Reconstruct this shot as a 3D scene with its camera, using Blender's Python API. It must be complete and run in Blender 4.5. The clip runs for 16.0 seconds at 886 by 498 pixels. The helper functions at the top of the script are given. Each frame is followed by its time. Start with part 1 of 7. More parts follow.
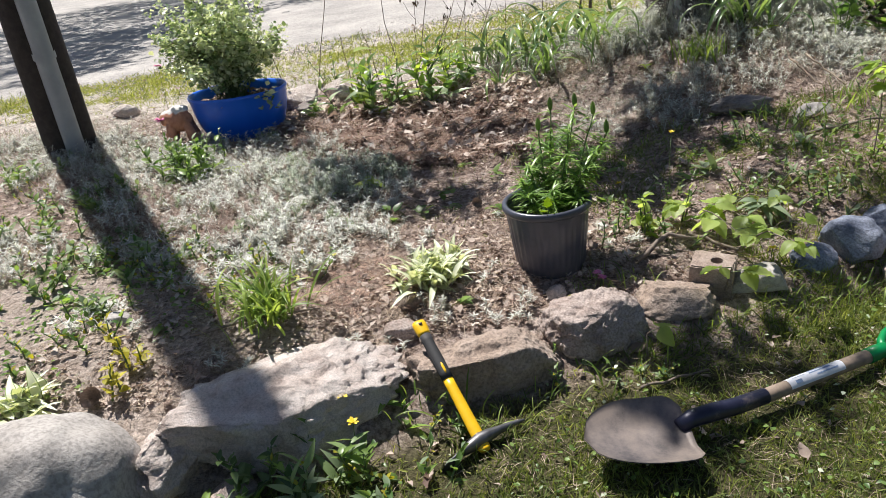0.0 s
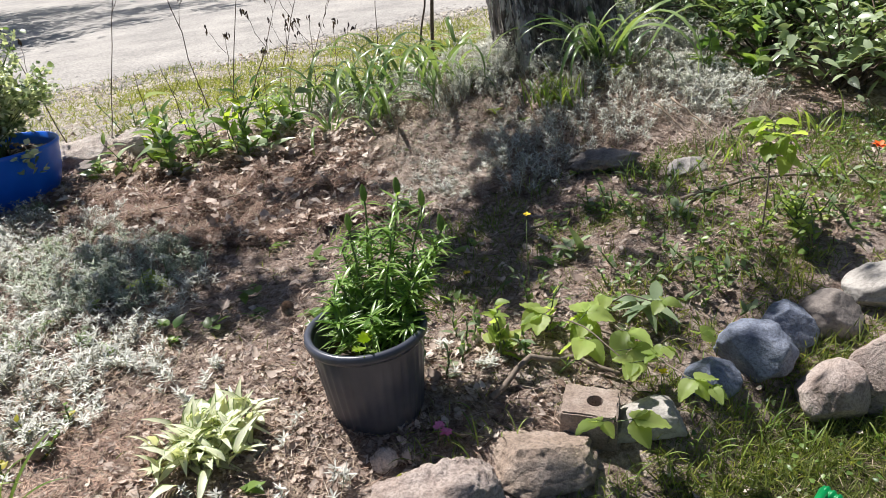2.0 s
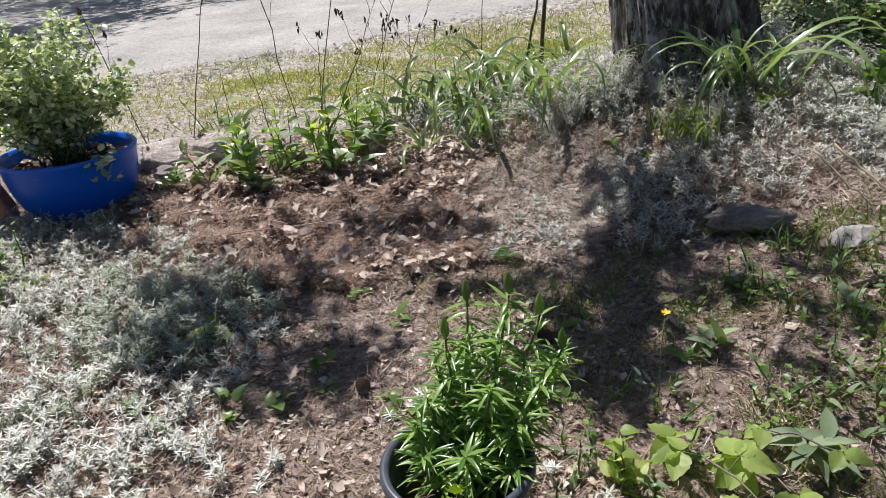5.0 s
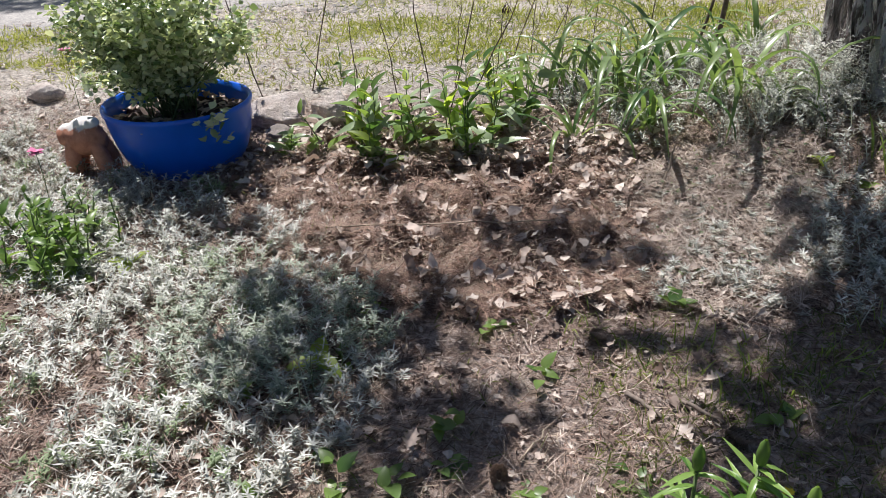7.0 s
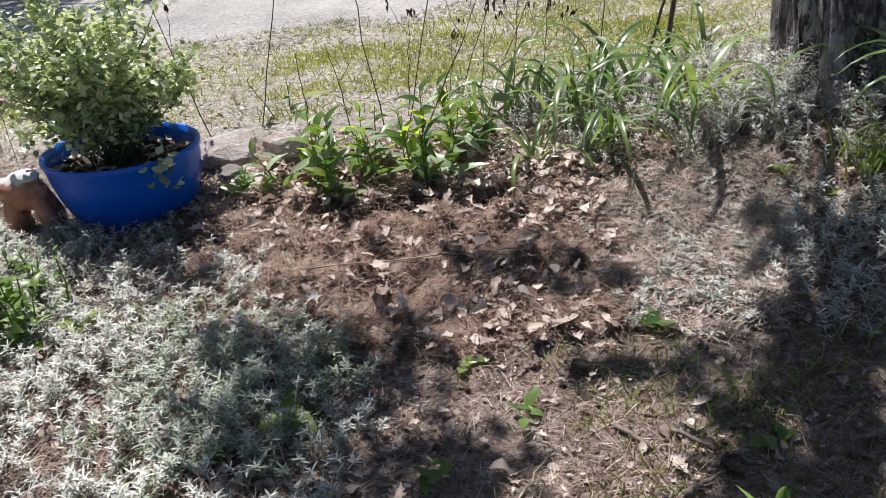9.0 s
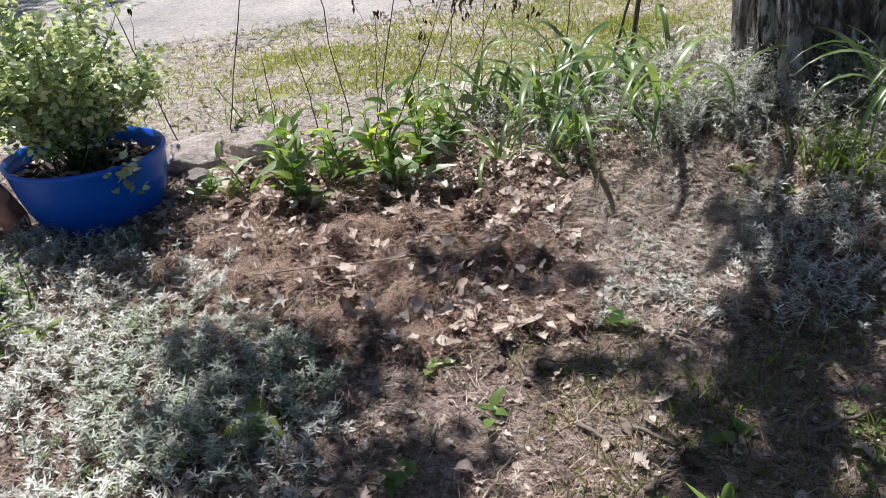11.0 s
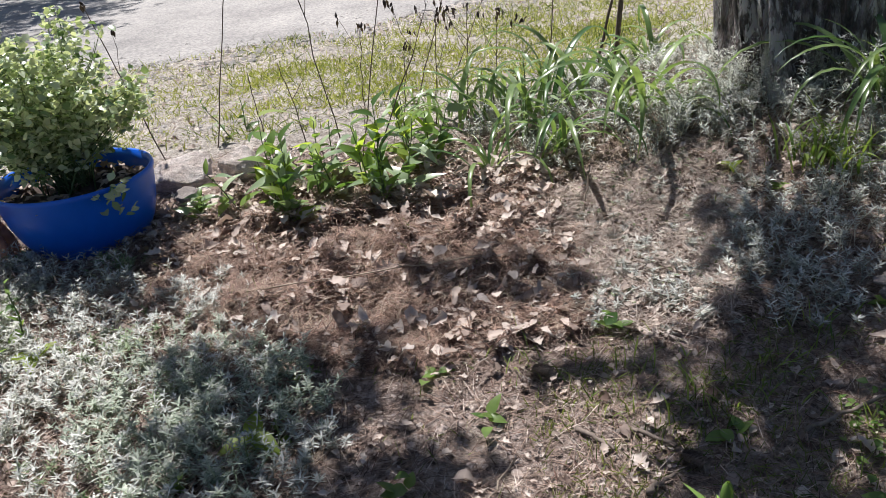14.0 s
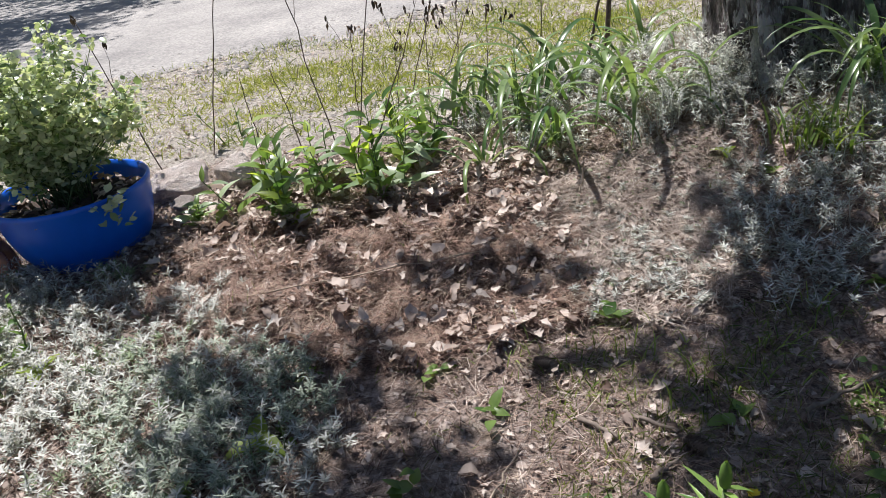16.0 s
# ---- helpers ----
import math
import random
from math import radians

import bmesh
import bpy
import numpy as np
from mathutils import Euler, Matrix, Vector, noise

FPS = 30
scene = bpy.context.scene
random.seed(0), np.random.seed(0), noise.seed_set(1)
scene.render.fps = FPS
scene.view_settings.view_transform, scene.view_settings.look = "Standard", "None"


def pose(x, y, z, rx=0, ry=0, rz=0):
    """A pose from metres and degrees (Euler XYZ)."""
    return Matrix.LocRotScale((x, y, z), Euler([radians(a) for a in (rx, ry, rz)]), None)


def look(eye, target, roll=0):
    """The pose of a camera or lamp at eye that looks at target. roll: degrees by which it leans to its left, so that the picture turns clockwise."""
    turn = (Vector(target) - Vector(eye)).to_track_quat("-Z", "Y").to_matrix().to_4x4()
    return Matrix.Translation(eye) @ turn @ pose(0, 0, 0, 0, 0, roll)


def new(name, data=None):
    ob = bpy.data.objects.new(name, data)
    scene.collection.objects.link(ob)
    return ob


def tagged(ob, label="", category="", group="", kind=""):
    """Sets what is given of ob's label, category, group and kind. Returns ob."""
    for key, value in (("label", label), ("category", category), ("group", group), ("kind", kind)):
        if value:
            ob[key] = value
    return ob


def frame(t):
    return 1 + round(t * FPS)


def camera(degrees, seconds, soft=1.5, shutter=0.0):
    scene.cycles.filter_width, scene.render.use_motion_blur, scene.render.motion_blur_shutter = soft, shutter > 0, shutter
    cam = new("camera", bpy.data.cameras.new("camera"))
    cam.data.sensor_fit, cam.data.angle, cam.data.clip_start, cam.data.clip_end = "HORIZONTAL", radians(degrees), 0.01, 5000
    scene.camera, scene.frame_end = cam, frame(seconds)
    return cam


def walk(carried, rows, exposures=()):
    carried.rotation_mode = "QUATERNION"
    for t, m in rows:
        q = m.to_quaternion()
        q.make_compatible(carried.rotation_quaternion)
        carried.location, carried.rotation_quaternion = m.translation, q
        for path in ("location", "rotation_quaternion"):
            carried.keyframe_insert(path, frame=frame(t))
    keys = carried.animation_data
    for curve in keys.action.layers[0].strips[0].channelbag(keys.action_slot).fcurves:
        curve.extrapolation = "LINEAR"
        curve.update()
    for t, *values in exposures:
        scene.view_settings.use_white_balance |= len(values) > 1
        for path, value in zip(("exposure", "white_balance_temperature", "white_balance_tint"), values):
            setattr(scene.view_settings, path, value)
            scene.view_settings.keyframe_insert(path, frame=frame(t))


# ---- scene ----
cam = camera(61.7, 16.0, soft=0.85)
PATH = [
    (0, (0.43, -0.475, 1.091), (0.199, 1.334, 0.269), -8.0),
    (0.5, (0.464, -0.325, 1.065), (0.395, 1.492, 0.232), -6.6),
    (1, (0.537, -0.117, 1.07), (0.533, 1.707, 0.249), -6.8),
    (1.5, (0.608, 0.069, 1.067), (0.646, 1.898, 0.26), -6.4),
    (1.9, (0.626, 0.251, 1.071), (0.723, 2.061, 0.226), -7.1),
    (2, (0.61, 0.281, 1.068), (0.724, 2.099, 0.241), -6.8),
    (2.5, (0.614, 0.435, 1.115), (0.737, 2.228, 0.237), -7.4),
    (3, (0.64, 0.519, 1.127), (0.743, 2.303, 0.23), -7.9),
    (3.2, (0.656, 0.526, 1.147), (0.71, 2.313, 0.252), -8.2),
    (5.3, (0.572, 0.876, 1.156), (0.414, 2.678, 0.302), -5.1),
    (5.5, (0.581, 0.969, 1.169), (0.351, 2.764, 0.318), -5.2),
    (6, (0.552, 1.097, 1.163), (0.19, 2.86, 0.29), -2.7),
    (6.5, (0.447, 1.217, 1.174), (0.084, 2.957, 0.257), -2.1),
    (7, (0.367, 1.264, 1.195), (0.017, 2.963, 0.199), -2.9),
    (7.5, (0.33, 1.305, 1.2), (-0.016, 3.002, 0.2), -3.0),
    (8, (0.334, 1.351, 1.214), (0.037, 3.06, 0.218), -4.3),
    (8.5, (0.337, 1.355, 1.208), (0.084, 3.088, 0.242), -5.1),
    (9, (0.322, 1.346, 1.204), (0.086, 3.085, 0.246), -5.0),
    (9.2, (0.328, 1.332, 1.218), (0.095, 3.073, 0.261), -4.9),
    (11.5, (0.358, 1.345, 1.209), (0.199, 3.09, 0.243), -5.2),
    (12, (0.349, 1.332, 1.204), (0.196, 3.08, 0.243), -5.9),
    (12.5, (0.349, 1.327, 1.206), (0.191, 3.074, 0.245), -6.3),
    (13, (0.358, 1.338, 1.204), (0.196, 3.088, 0.25), -6.4),
    (13.5, (0.362, 1.341, 1.215), (0.201, 3.094, 0.266), -6.4),
    (14, (0.366, 1.347, 1.211), (0.206, 3.102, 0.267), -6.8),
    (14.5, (0.362, 1.338, 1.217), (0.202, 3.094, 0.273), -7.5),
    (15, (0.366, 1.334, 1.226), (0.205, 3.089, 0.28), -8.2),
    (15.5, (0.371, 1.34, 1.21), (0.21, 3.095, 0.265), -8.8),
    (16, (0.379, 1.336, 1.206), (0.214, 3.091, 0.262), -9.2),
]
EXPOSURES = [(0, 0.68, 6300, 12), (3.2, 0.58, 6300, 12), (5.3, 0.45, 6130, 14), (8, 0.5, 6110, 14), (16, 0.52, 6060, 14)]
walk(cam, [(t, look(eye, target, roll)) for t, eye, target, roll in PATH], EXPOSURES)

# ---- world, sun, exposure ----
SUN_EL = radians(60)
SUN_AZ = Vector((-0.58, 0.81, 0)).normalized()
TO_SUN = Vector((SUN_AZ.x * math.cos(SUN_EL), SUN_AZ.y * math.cos(SUN_EL), math.sin(SUN_EL)))
world = bpy.data.worlds.new("sky")
scene.world = world
world.use_nodes = True
wn = world.node_tree
sky = wn.nodes.new("ShaderNodeTexSky")
sky.sky_type = "NISHITA"
sky.sun_disc = False
sky.sun_elevation = SUN_EL
sky.sun_rotation = math.atan2(SUN_AZ.x, SUN_AZ.y)
wn.nodes["Background"].inputs["Strength"].default_value = 0.04
wn.links.new(sky.outputs["Color"], wn.nodes["Background"].inputs["Color"])
sun = new("sun", bpy.data.lights.new("sun", "SUN"))
sun.data.energy = 5.0
sun.data.angle = radians(0.53)
sun.data.color = (1.0, 0.95, 0.87)
sun.matrix_world = look(TO_SUN * 30, (0, 0, 0))


# ---- materials ----
def nodes_of(name):
    m = bpy.data.materials.new(name)
    m.use_nodes = True
    nt = m.node_tree
    return m, nt, nt.nodes["Principled BSDF"]


def put(nt, kind, **kw):
    n = nt.nodes.new(kind)
    for k, v in kw.items():
        n.inputs[k].default_value = v
    return n


def noise_node(nt, scale, detail=6, rough=0.6, vec=None):
    n = put(nt, "ShaderNodeTexNoise", Scale=scale, Detail=detail, Roughness=rough)
    if vec is not None:
        nt.links.new(vec, n.inputs["Vector"])
    return n


def ramp(nt, src, stops):
    r = nt.nodes.new("ShaderNodeValToRGB")
    el = r.color_ramp.elements
    while len(el) < len(stops):
        el.new(0.5)
    for e, (p, c) in zip(el, stops):
        e.position = p
        e.color = (*c, 1)
    nt.links.new(src, r.inputs["Fac"])
    return r


def mix(nt, a, b, fac, mode="MIX"):
    n = nt.nodes.new("ShaderNodeMix")
    n.data_type = "RGBA"
    n.blend_type = mode
    for sock, val in ((n.inputs[6], a), (n.inputs[7], b), (n.inputs[0], fac)):
        if isinstance(val, bpy.types.NodeSocket):
            nt.links.new(val, sock)
        elif isinstance(val, tuple):
            sock.default_value = (*val, 1)
        else:
            sock.default_value = val
    return n.outputs[2]


def bump(nt, bsdf, src, strength, dist=0.01):
    b = put(nt, "ShaderNodeBump", Strength=strength, Distance=dist)
    nt.links.new(src, b.inputs["Height"])
    nt.links.new(b.outputs["Normal"], bsdf.inputs["Normal"])
    return b


def leaf_mat(name, dark, light, trans=0.35, rough=0.5, tcol=None, gloss=0.5, patchy=0.0, patch=22.0):
    """Foliage: colour varies leaf by leaf, and light passes through the blades."""
    m, nt, bs = nodes_of(name)
    geo = nt.nodes.new("ShaderNodeNewGeometry")
    info = nt.nodes.new("ShaderNodeObjectInfo")
    add = nt.nodes.new("ShaderNodeMath")
    add.operation = "ADD"
    nt.links.new(geo.outputs["Random Per Island"], add.inputs[0])
    nt.links.new(info.outputs["Random"], add.inputs[1])
    fr = nt.nodes.new("ShaderNodeMath")
    fr.operation = "FRACT"
    nt.links.new(add.outputs[0], fr.inputs[0])
    r = ramp(nt, fr.outputs[0], [(0.0, dark), (0.6, light), (1.0, tuple(min(1, c * 1.25) for c in light))])
    tex = nt.nodes.new("ShaderNodeTexCoord")
    nz = noise_node(nt, 45, 3, 0.6, tex.outputs["Object"])
    col = mix(nt, r.outputs["Color"], tuple(c * 0.7 for c in dark), nz.outputs["Fac"])
    col = mix(nt, r.outputs["Color"], col, 0.5)
    # coarse noise darkens and lightens the colour in patches
    if patchy:
        big = noise_node(nt, patch, 4, 0.6, tex.outputs["Object"])
        tone_patch = ramp(nt, big.outputs["Fac"], [(0.36, (0.3, 0.27, 0.25)), (0.52, (0.85, 0.84, 0.83)), (0.68, (1.3, 1.29, 1.28))])
        col = mix(nt, col, tone_patch.outputs["Color"], patchy, "MULTIPLY")
    nt.links.new(col, bs.inputs["Base Color"])
    bs.inputs["Roughness"].default_value = rough
    bs.inputs["Specular IOR Level"].default_value = gloss
    tr = nt.nodes.new("ShaderNodeBsdfTranslucent")
    if tcol:
        tr.inputs["Color"].default_value = (*tcol, 1)
    else:
        nt.links.new(mix(nt, r.outputs["Color"], (1.0, 1.0, 0.35), 0.75, "MULTIPLY"), tr.inputs["Color"])
    ms = nt.nodes.new("ShaderNodeMixShader")
    ms.inputs[0].default_value = trans
    nt.links.new(bs.outputs[0], ms.inputs[1])
    nt.links.new(tr.outputs[0], ms.inputs[2])
    nt.links.new(ms.outputs[0], nt.nodes["Material Output"].inputs["Surface"])
    return m


def stone_mat(name, a, b, c, scale=9.0, rough=0.85, bumpy=0.5, speck=0.35):
    m, nt, bs = nodes_of(name)
    tex = nt.nodes.new("ShaderNodeTexCoord")
    v = tex.outputs["Object"]
    big = noise_node(nt, scale, 8, 0.65, v)
    fine = noise_node(nt, scale * 14, 4, 0.7, v)
    r = ramp(nt, big.outputs["Fac"], [(0.32, a), (0.45, b), (0.66, c)])
    s = ramp(nt, fine.outputs["Fac"], [(0.38, (0.35, 0.34, 0.33)), (0.55, (1, 1, 1)), (0.75, (1.25, 1.22, 1.2))])
    nt.links.new(mix(nt, r.outputs["Color"], s.outputs["Color"], speck, "MULTIPLY"), bs.inputs["Base Color"])
    bs.inputs["Roughness"].default_value = rough
    h = mix(nt, big.outputs["Fac"], fine.outputs["Fac"], 0.35)
    bump(nt, bs, h, bumpy, 0.03)
    return m


def plain_mat(name, col, rough=0.5, metal=0.0, var=0.15, scale=30, bumpy=0.1, dirt=None, dirt_amount=0.0):
    m, nt, bs = nodes_of(name)
    tex = nt.nodes.new("ShaderNodeTexCoord")
    nz = noise_node(nt, scale, 6, 0.65, tex.outputs["Object"])
    lo, hi = tuple(c * (1 - var) for c in col), tuple(min(1, c * (1 + var)) for c in col)
    out = ramp(nt, nz.outputs["Fac"], [(0.3, lo), (0.7, hi)]).outputs["Color"]
    if dirt:
        dn = noise_node(nt, scale * 0.25, 8, 0.75, tex.outputs["Object"])
        k = ramp(nt, dn.outputs["Fac"], [(0.62 - dirt_amount * 0.4, (0, 0, 0)), (0.78 - dirt_amount * 0.3, (1, 1, 1))])
        out = mix(nt, out, dirt, k.outputs["Color"])
    nt.links.new(out, bs.inputs["Base Color"])
    bs.inputs["Roughness"].default_value = rough
    bs.inputs["Metallic"].default_value = metal
    bump(nt, bs, nz.outputs["Fac"], bumpy, 0.004)
    return m


def ground_mat():
    """Soil, thin lawn and sandy verge in one sheet, blended by where they lie."""
    m, nt, bs = nodes_of("ground_soil")
    tex = nt.nodes.new("ShaderNodeTexCoord")
    v = tex.outputs["Object"]
    n1 = noise_node(nt, 3.2, 8, 0.7, v)
    n2 = noise_node(nt, 26, 8, 0.75, v)
    n3 = noise_node(nt, 190, 4, 0.7, v)
    n4 = noise_node(nt, 75, 5, 0.65, v)
    soil = ramp(nt, n2.outputs["Fac"], [(0.33, (0.07, 0.05, 0.04)), (0.45, (0.37, 0.285, 0.24)), (0.62, (0.68, 0.58, 0.52))])
    lawn = ramp(nt, n2.outputs["Fac"], [(0.3, (0.05, 0.055, 0.025)), (0.52, (0.13, 0.125, 0.06)), (0.75, (0.27, 0.23, 0.14))])
    verge = ramp(nt, n2.outputs["Fac"], [(0.33, (0.26, 0.22, 0.18)), (0.43, (0.6, 0.55, 0.48)), (0.6, (0.84, 0.79, 0.73))])
    duff = ramp(nt, n2.outputs["Fac"], [(0.34, (0.06, 0.035, 0.026)), (0.47, (0.29, 0.175, 0.125)), (0.66, (0.56, 0.4, 0.31))])
    at = {}
    for k in ("lawn", "verge", "duff", "bare"):
        at[k] = nt.nodes.new("ShaderNodeAttribute")
        at[k].attribute_name = k
    sand = ramp(nt, n2.outputs["Fac"], [(0.32, (0.24, 0.19, 0.155)), (0.43, (0.52, 0.43, 0.37)), (0.62, (0.74, 0.65, 0.585))])
    c = mix(nt, soil.outputs["Color"], sand.outputs["Color"], at["bare"].outputs["Fac"])
    c = mix(nt, c, lawn.outputs["Color"], at["lawn"].outputs["Fac"])
    c = mix(nt, c, duff.outputs["Color"], at["duff"].outputs["Fac"])
    c = mix(nt, c, verge.outputs["Color"], at["verge"].outputs["Fac"])
    tint = ramp(nt, n1.outputs["Fac"], [(0.3, (0.7, 0.68, 0.66)), (0.7, (1.15, 1.12, 1.1))])
    c = mix(nt, c, tint.outputs["Color"], 0.8, "MULTIPLY")
    grit = ramp(nt, n3.outputs["Fac"], [(0.35, (0.6, 0.6, 0.6)), (0.6, (1.1, 1.1, 1.1))])
    c = mix(nt, c, grit.outputs["Color"], 0.6, "MULTIPLY")
    crumb = ramp(nt, n4.outputs["Fac"], [(0.38, (0.4, 0.38, 0.37)), (0.52, (1.0, 1.0, 1.0)), (0.66, (1.25, 1.24, 1.22))])
    c = mix(nt, c, crumb.outputs["Color"], 0.75, "MULTIPLY")
    nt.links.new(c, bs.inputs["Base Color"])
    bs.inputs["Roughness"].default_value = 0.95
    bs.inputs["Specular IOR Level"].default_value = 0.2
    bump(nt, bs, mix(nt, n2.outputs["Fac"], n3.outputs["Fac"], 0.4), 1.0, 0.035)
    return m


def road_mat():
    m, nt, bs = nodes_of("worn_gravelly_asphalt")
    tex = nt.nodes.new("ShaderNodeTexCoord")
    v = tex.outputs["Object"]
    n1 = noise_node(nt, 1.3, 6, 0.65, v)
    vo = put(nt, "ShaderNodeTexVoronoi", Scale=60.0)
    nt.links.new(v, vo.inputs["Vector"])
    r = ramp(nt, n1.outputs["Fac"], [(0.3, (0.25, 0.24, 0.23)), (0.7, (0.44, 0.42, 0.395))])
    g = ramp(nt, vo.outputs["Color"], [(0.1, (0.65, 0.65, 0.66)), (0.9, (1.25, 1.22, 1.18))])
    nt.links.new(mix(nt, r.outputs["Color"], g.outputs["Color"], 0.8, "MULTIPLY"), bs.inputs["Base Color"])
    bs.inputs["Roughness"].default_value = 0.9
    bump(nt, bs, vo.outputs["Distance"], 0.5, 0.01)
    return m


def bark_mat():
    m, nt, bs = nodes_of("furrowed_bark")
    tex = nt.nodes.new("ShaderNodeTexCoord")
    mp = nt.nodes.new("ShaderNodeMapping")
    mp.inputs["Scale"].default_value = (1, 1, 0.28)
    nt.links.new(tex.outputs["Object"], mp.inputs["Vector"])
    a = noise_node(nt, 22, 8, 0.7, mp.outputs["Vector"])
    b = noise_node(nt, 90, 5, 0.7, mp.outputs["Vector"])
    r = ramp(nt, a.outputs["Fac"], [(0.36, (0.03, 0.025, 0.022)), (0.48, (0.12, 0.1, 0.09)), (0.62, (0.38, 0.345, 0.325))])
    # pale flakes by noise, with the trunk's sunlit strip painted along one side
    side = nt.nodes.new("ShaderNodeVectorMath")
    side.operation = "DOT_PRODUCT"
    side.inputs[1].default_value = (0.75, -0.67, 0.35)
    nt.links.new(tex.outputs["Object"], side.inputs[0])
    away = nt.nodes.new("ShaderNodeMath")
    away.operation = "ABSOLUTE"
    nt.links.new(side.outputs["Value"], away.inputs[0])
    sun_strip = ramp(nt, away.outputs[0], [(0.03, (0.13, 0.13, 0.13)), (0.09, (0, 0, 0))])
    paleness = noise_node(nt, 20, 7, 0.7, mp.outputs["Vector"])
    thick = mix(nt, paleness.outputs["Fac"], sun_strip.outputs["Color"], 1.0, "ADD")
    lit_flakes = ramp(nt, thick, [(0.56, (0, 0, 0)), (0.61, (0.9, 0.9, 0.9))])
    skin = mix(nt, r.outputs["Color"], (0.62, 0.6, 0.57), lit_flakes.outputs["Color"])
    nt.links.new(mix(nt, skin, b.outputs["Color"], 0.3, "OVERLAY"), bs.inputs["Base Color"])
    bs.inputs["Roughness"].default_value = 0.95
    bump(nt, bs, mix(nt, a.outputs["Fac"], b.outputs["Fac"], 0.4), 1.0, 0.05)
    return m


def clay_mat():
    """Fired clay, paler over its upper side along an uneven edge."""
    m, nt, bs = nodes_of("terracotta")
    tex = nt.nodes.new("ShaderNodeTexCoord")
    nz = noise_node(nt, 24, 6, 0.65, tex.outputs["Object"])
    clay = ramp(nt, nz.outputs["Fac"], [(0.3, (0.42, 0.17, 0.1)), (0.7, (0.68, 0.34, 0.22))])
    sep = nt.nodes.new("ShaderNodeSeparateXYZ")
    nt.links.new(tex.outputs["Object"], sep.inputs[0])
    up = nt.nodes.new("ShaderNodeMath")
    up.operation = "MULTIPLY_ADD"
    up.inputs[1].default_value = 0.06
    nt.links.new(nz.outputs["Fac"], up.inputs[0])
    nt.links.new(sep.outputs["Z"], up.inputs[2])
    paleness = ramp(nt, up.outputs[0], [(0.228, (0, 0, 0)), (0.236, (1, 1, 1))])
    nt.links.new(mix(nt, clay.outputs["Color"], (0.8, 0.76, 0.72), paleness.outputs["Color"]), bs.inputs["Base Color"])
    bs.inputs["Roughness"].default_value = 0.85
    bump(nt, bs, nz.outputs["Fac"], 0.3, 0.004)
    return m


TERRA = clay_mat()
GROUND, ROAD, BARK = ground_mat(), road_mat(), bark_mat()
SILVER = leaf_mat("silver_leaf", (0.31, 0.335, 0.3), (0.79, 0.79, 0.755), 0.15, 0.6, gloss=0.3, patchy=0.55, patch=9.0)
DRYSTEM = leaf_mat("dry_stem", (0.22, 0.16, 0.11), (0.6, 0.49, 0.38), 0.2, 0.8, tcol=(0.5, 0.4, 0.28), patchy=0.6)
PALESTRAW = leaf_mat("bleached_straw", (0.34, 0.265, 0.215), (0.74, 0.64, 0.56), 0.2, 0.8, tcol=(0.6, 0.5, 0.4), patchy=0.7, patch=16.0)
NEEDLE = leaf_mat("pine_needle", (0.1, 0.058, 0.042), (0.5, 0.36, 0.28), 0.15, 0.7, tcol=(0.3, 0.18, 0.13), patchy=0.8)
DEADLEAF = leaf_mat("dead_leaf", (0.13, 0.08, 0.06), (0.66, 0.55, 0.47), 0.2, 0.75, tcol=(0.45, 0.32, 0.24))
PALELEAF = leaf_mat("bleached_leaf", (0.3, 0.215, 0.17), (0.76, 0.67, 0.59), 0.2, 0.75, tcol=(0.6, 0.48, 0.4))
REDNEEDLE = leaf_mat("reddish_needle", (0.14, 0.072, 0.05), (0.68, 0.47, 0.36), 0.15, 0.7, tcol=(0.3, 0.17, 0.12), patchy=0.9, patch=17.0)
# darker copy of the needles: shade of gaps and hollows put into colour
DARKNEEDLE = leaf_mat("dark_gap_needle", (0.035, 0.02, 0.015), (0.16, 0.085, 0.06), 0.1, 0.8, tcol=(0.12, 0.07, 0.05))
GRASS = leaf_mat("lawn_blade", (0.08, 0.13, 0.03), (0.27, 0.32, 0.1), 0.45, 0.55)
DRYGRASS = leaf_mat("verge_blade", (0.22, 0.27, 0.05), (0.5, 0.52, 0.17), 0.45, 0.7)
TUFT = leaf_mat("tuft_blade", (0.12, 0.22, 0.04), (0.37, 0.47, 0.12), 0.48, 0.4)
STRAP = leaf_mat("strap_leaf", (0.08, 0.17, 0.05), (0.29, 0.4, 0.15), 0.4, 0.3, gloss=0.8)
FORB = leaf_mat("forb_leaf", (0.08, 0.17, 0.045), (0.27, 0.4, 0.11), 0.5, 0.36, gloss=0.5)
# lighter copies of the forb leaf: sheen and sun put into the colour
FORBPALE = leaf_mat("sheen_forb_leaf", (0.2, 0.29, 0.15), (0.45, 0.54, 0.34), 0.35, 0.3, gloss=0.7)
FORBGOLD = leaf_mat("sunlit_forb_leaf", (0.22, 0.33, 0.05), (0.42, 0.54, 0.1), 0.65, 0.45)
BRAMBLE = leaf_mat("bramble_leaf", (0.27, 0.39, 0.09), (0.5, 0.62, 0.2), 0.62, 0.45)
SHRUB = leaf_mat("shrub_leaf", (0.065, 0.13, 0.045), (0.29, 0.4, 0.17), 0.42, 0.32)
MEADOW = leaf_mat("rounded_leaf", (0.17, 0.28, 0.1), (0.74, 0.79, 0.64), 0.36, 0.26, gloss=0.9)
LILY = leaf_mat("lily_leaf", (0.09, 0.21, 0.04), (0.36, 0.53, 0.15), 0.5, 0.3, gloss=0.7)
SAGE = leaf_mat("sage_leaf", (0.13, 0.2, 0.1), (0.34, 0.42, 0.25), 0.35, 0.6)
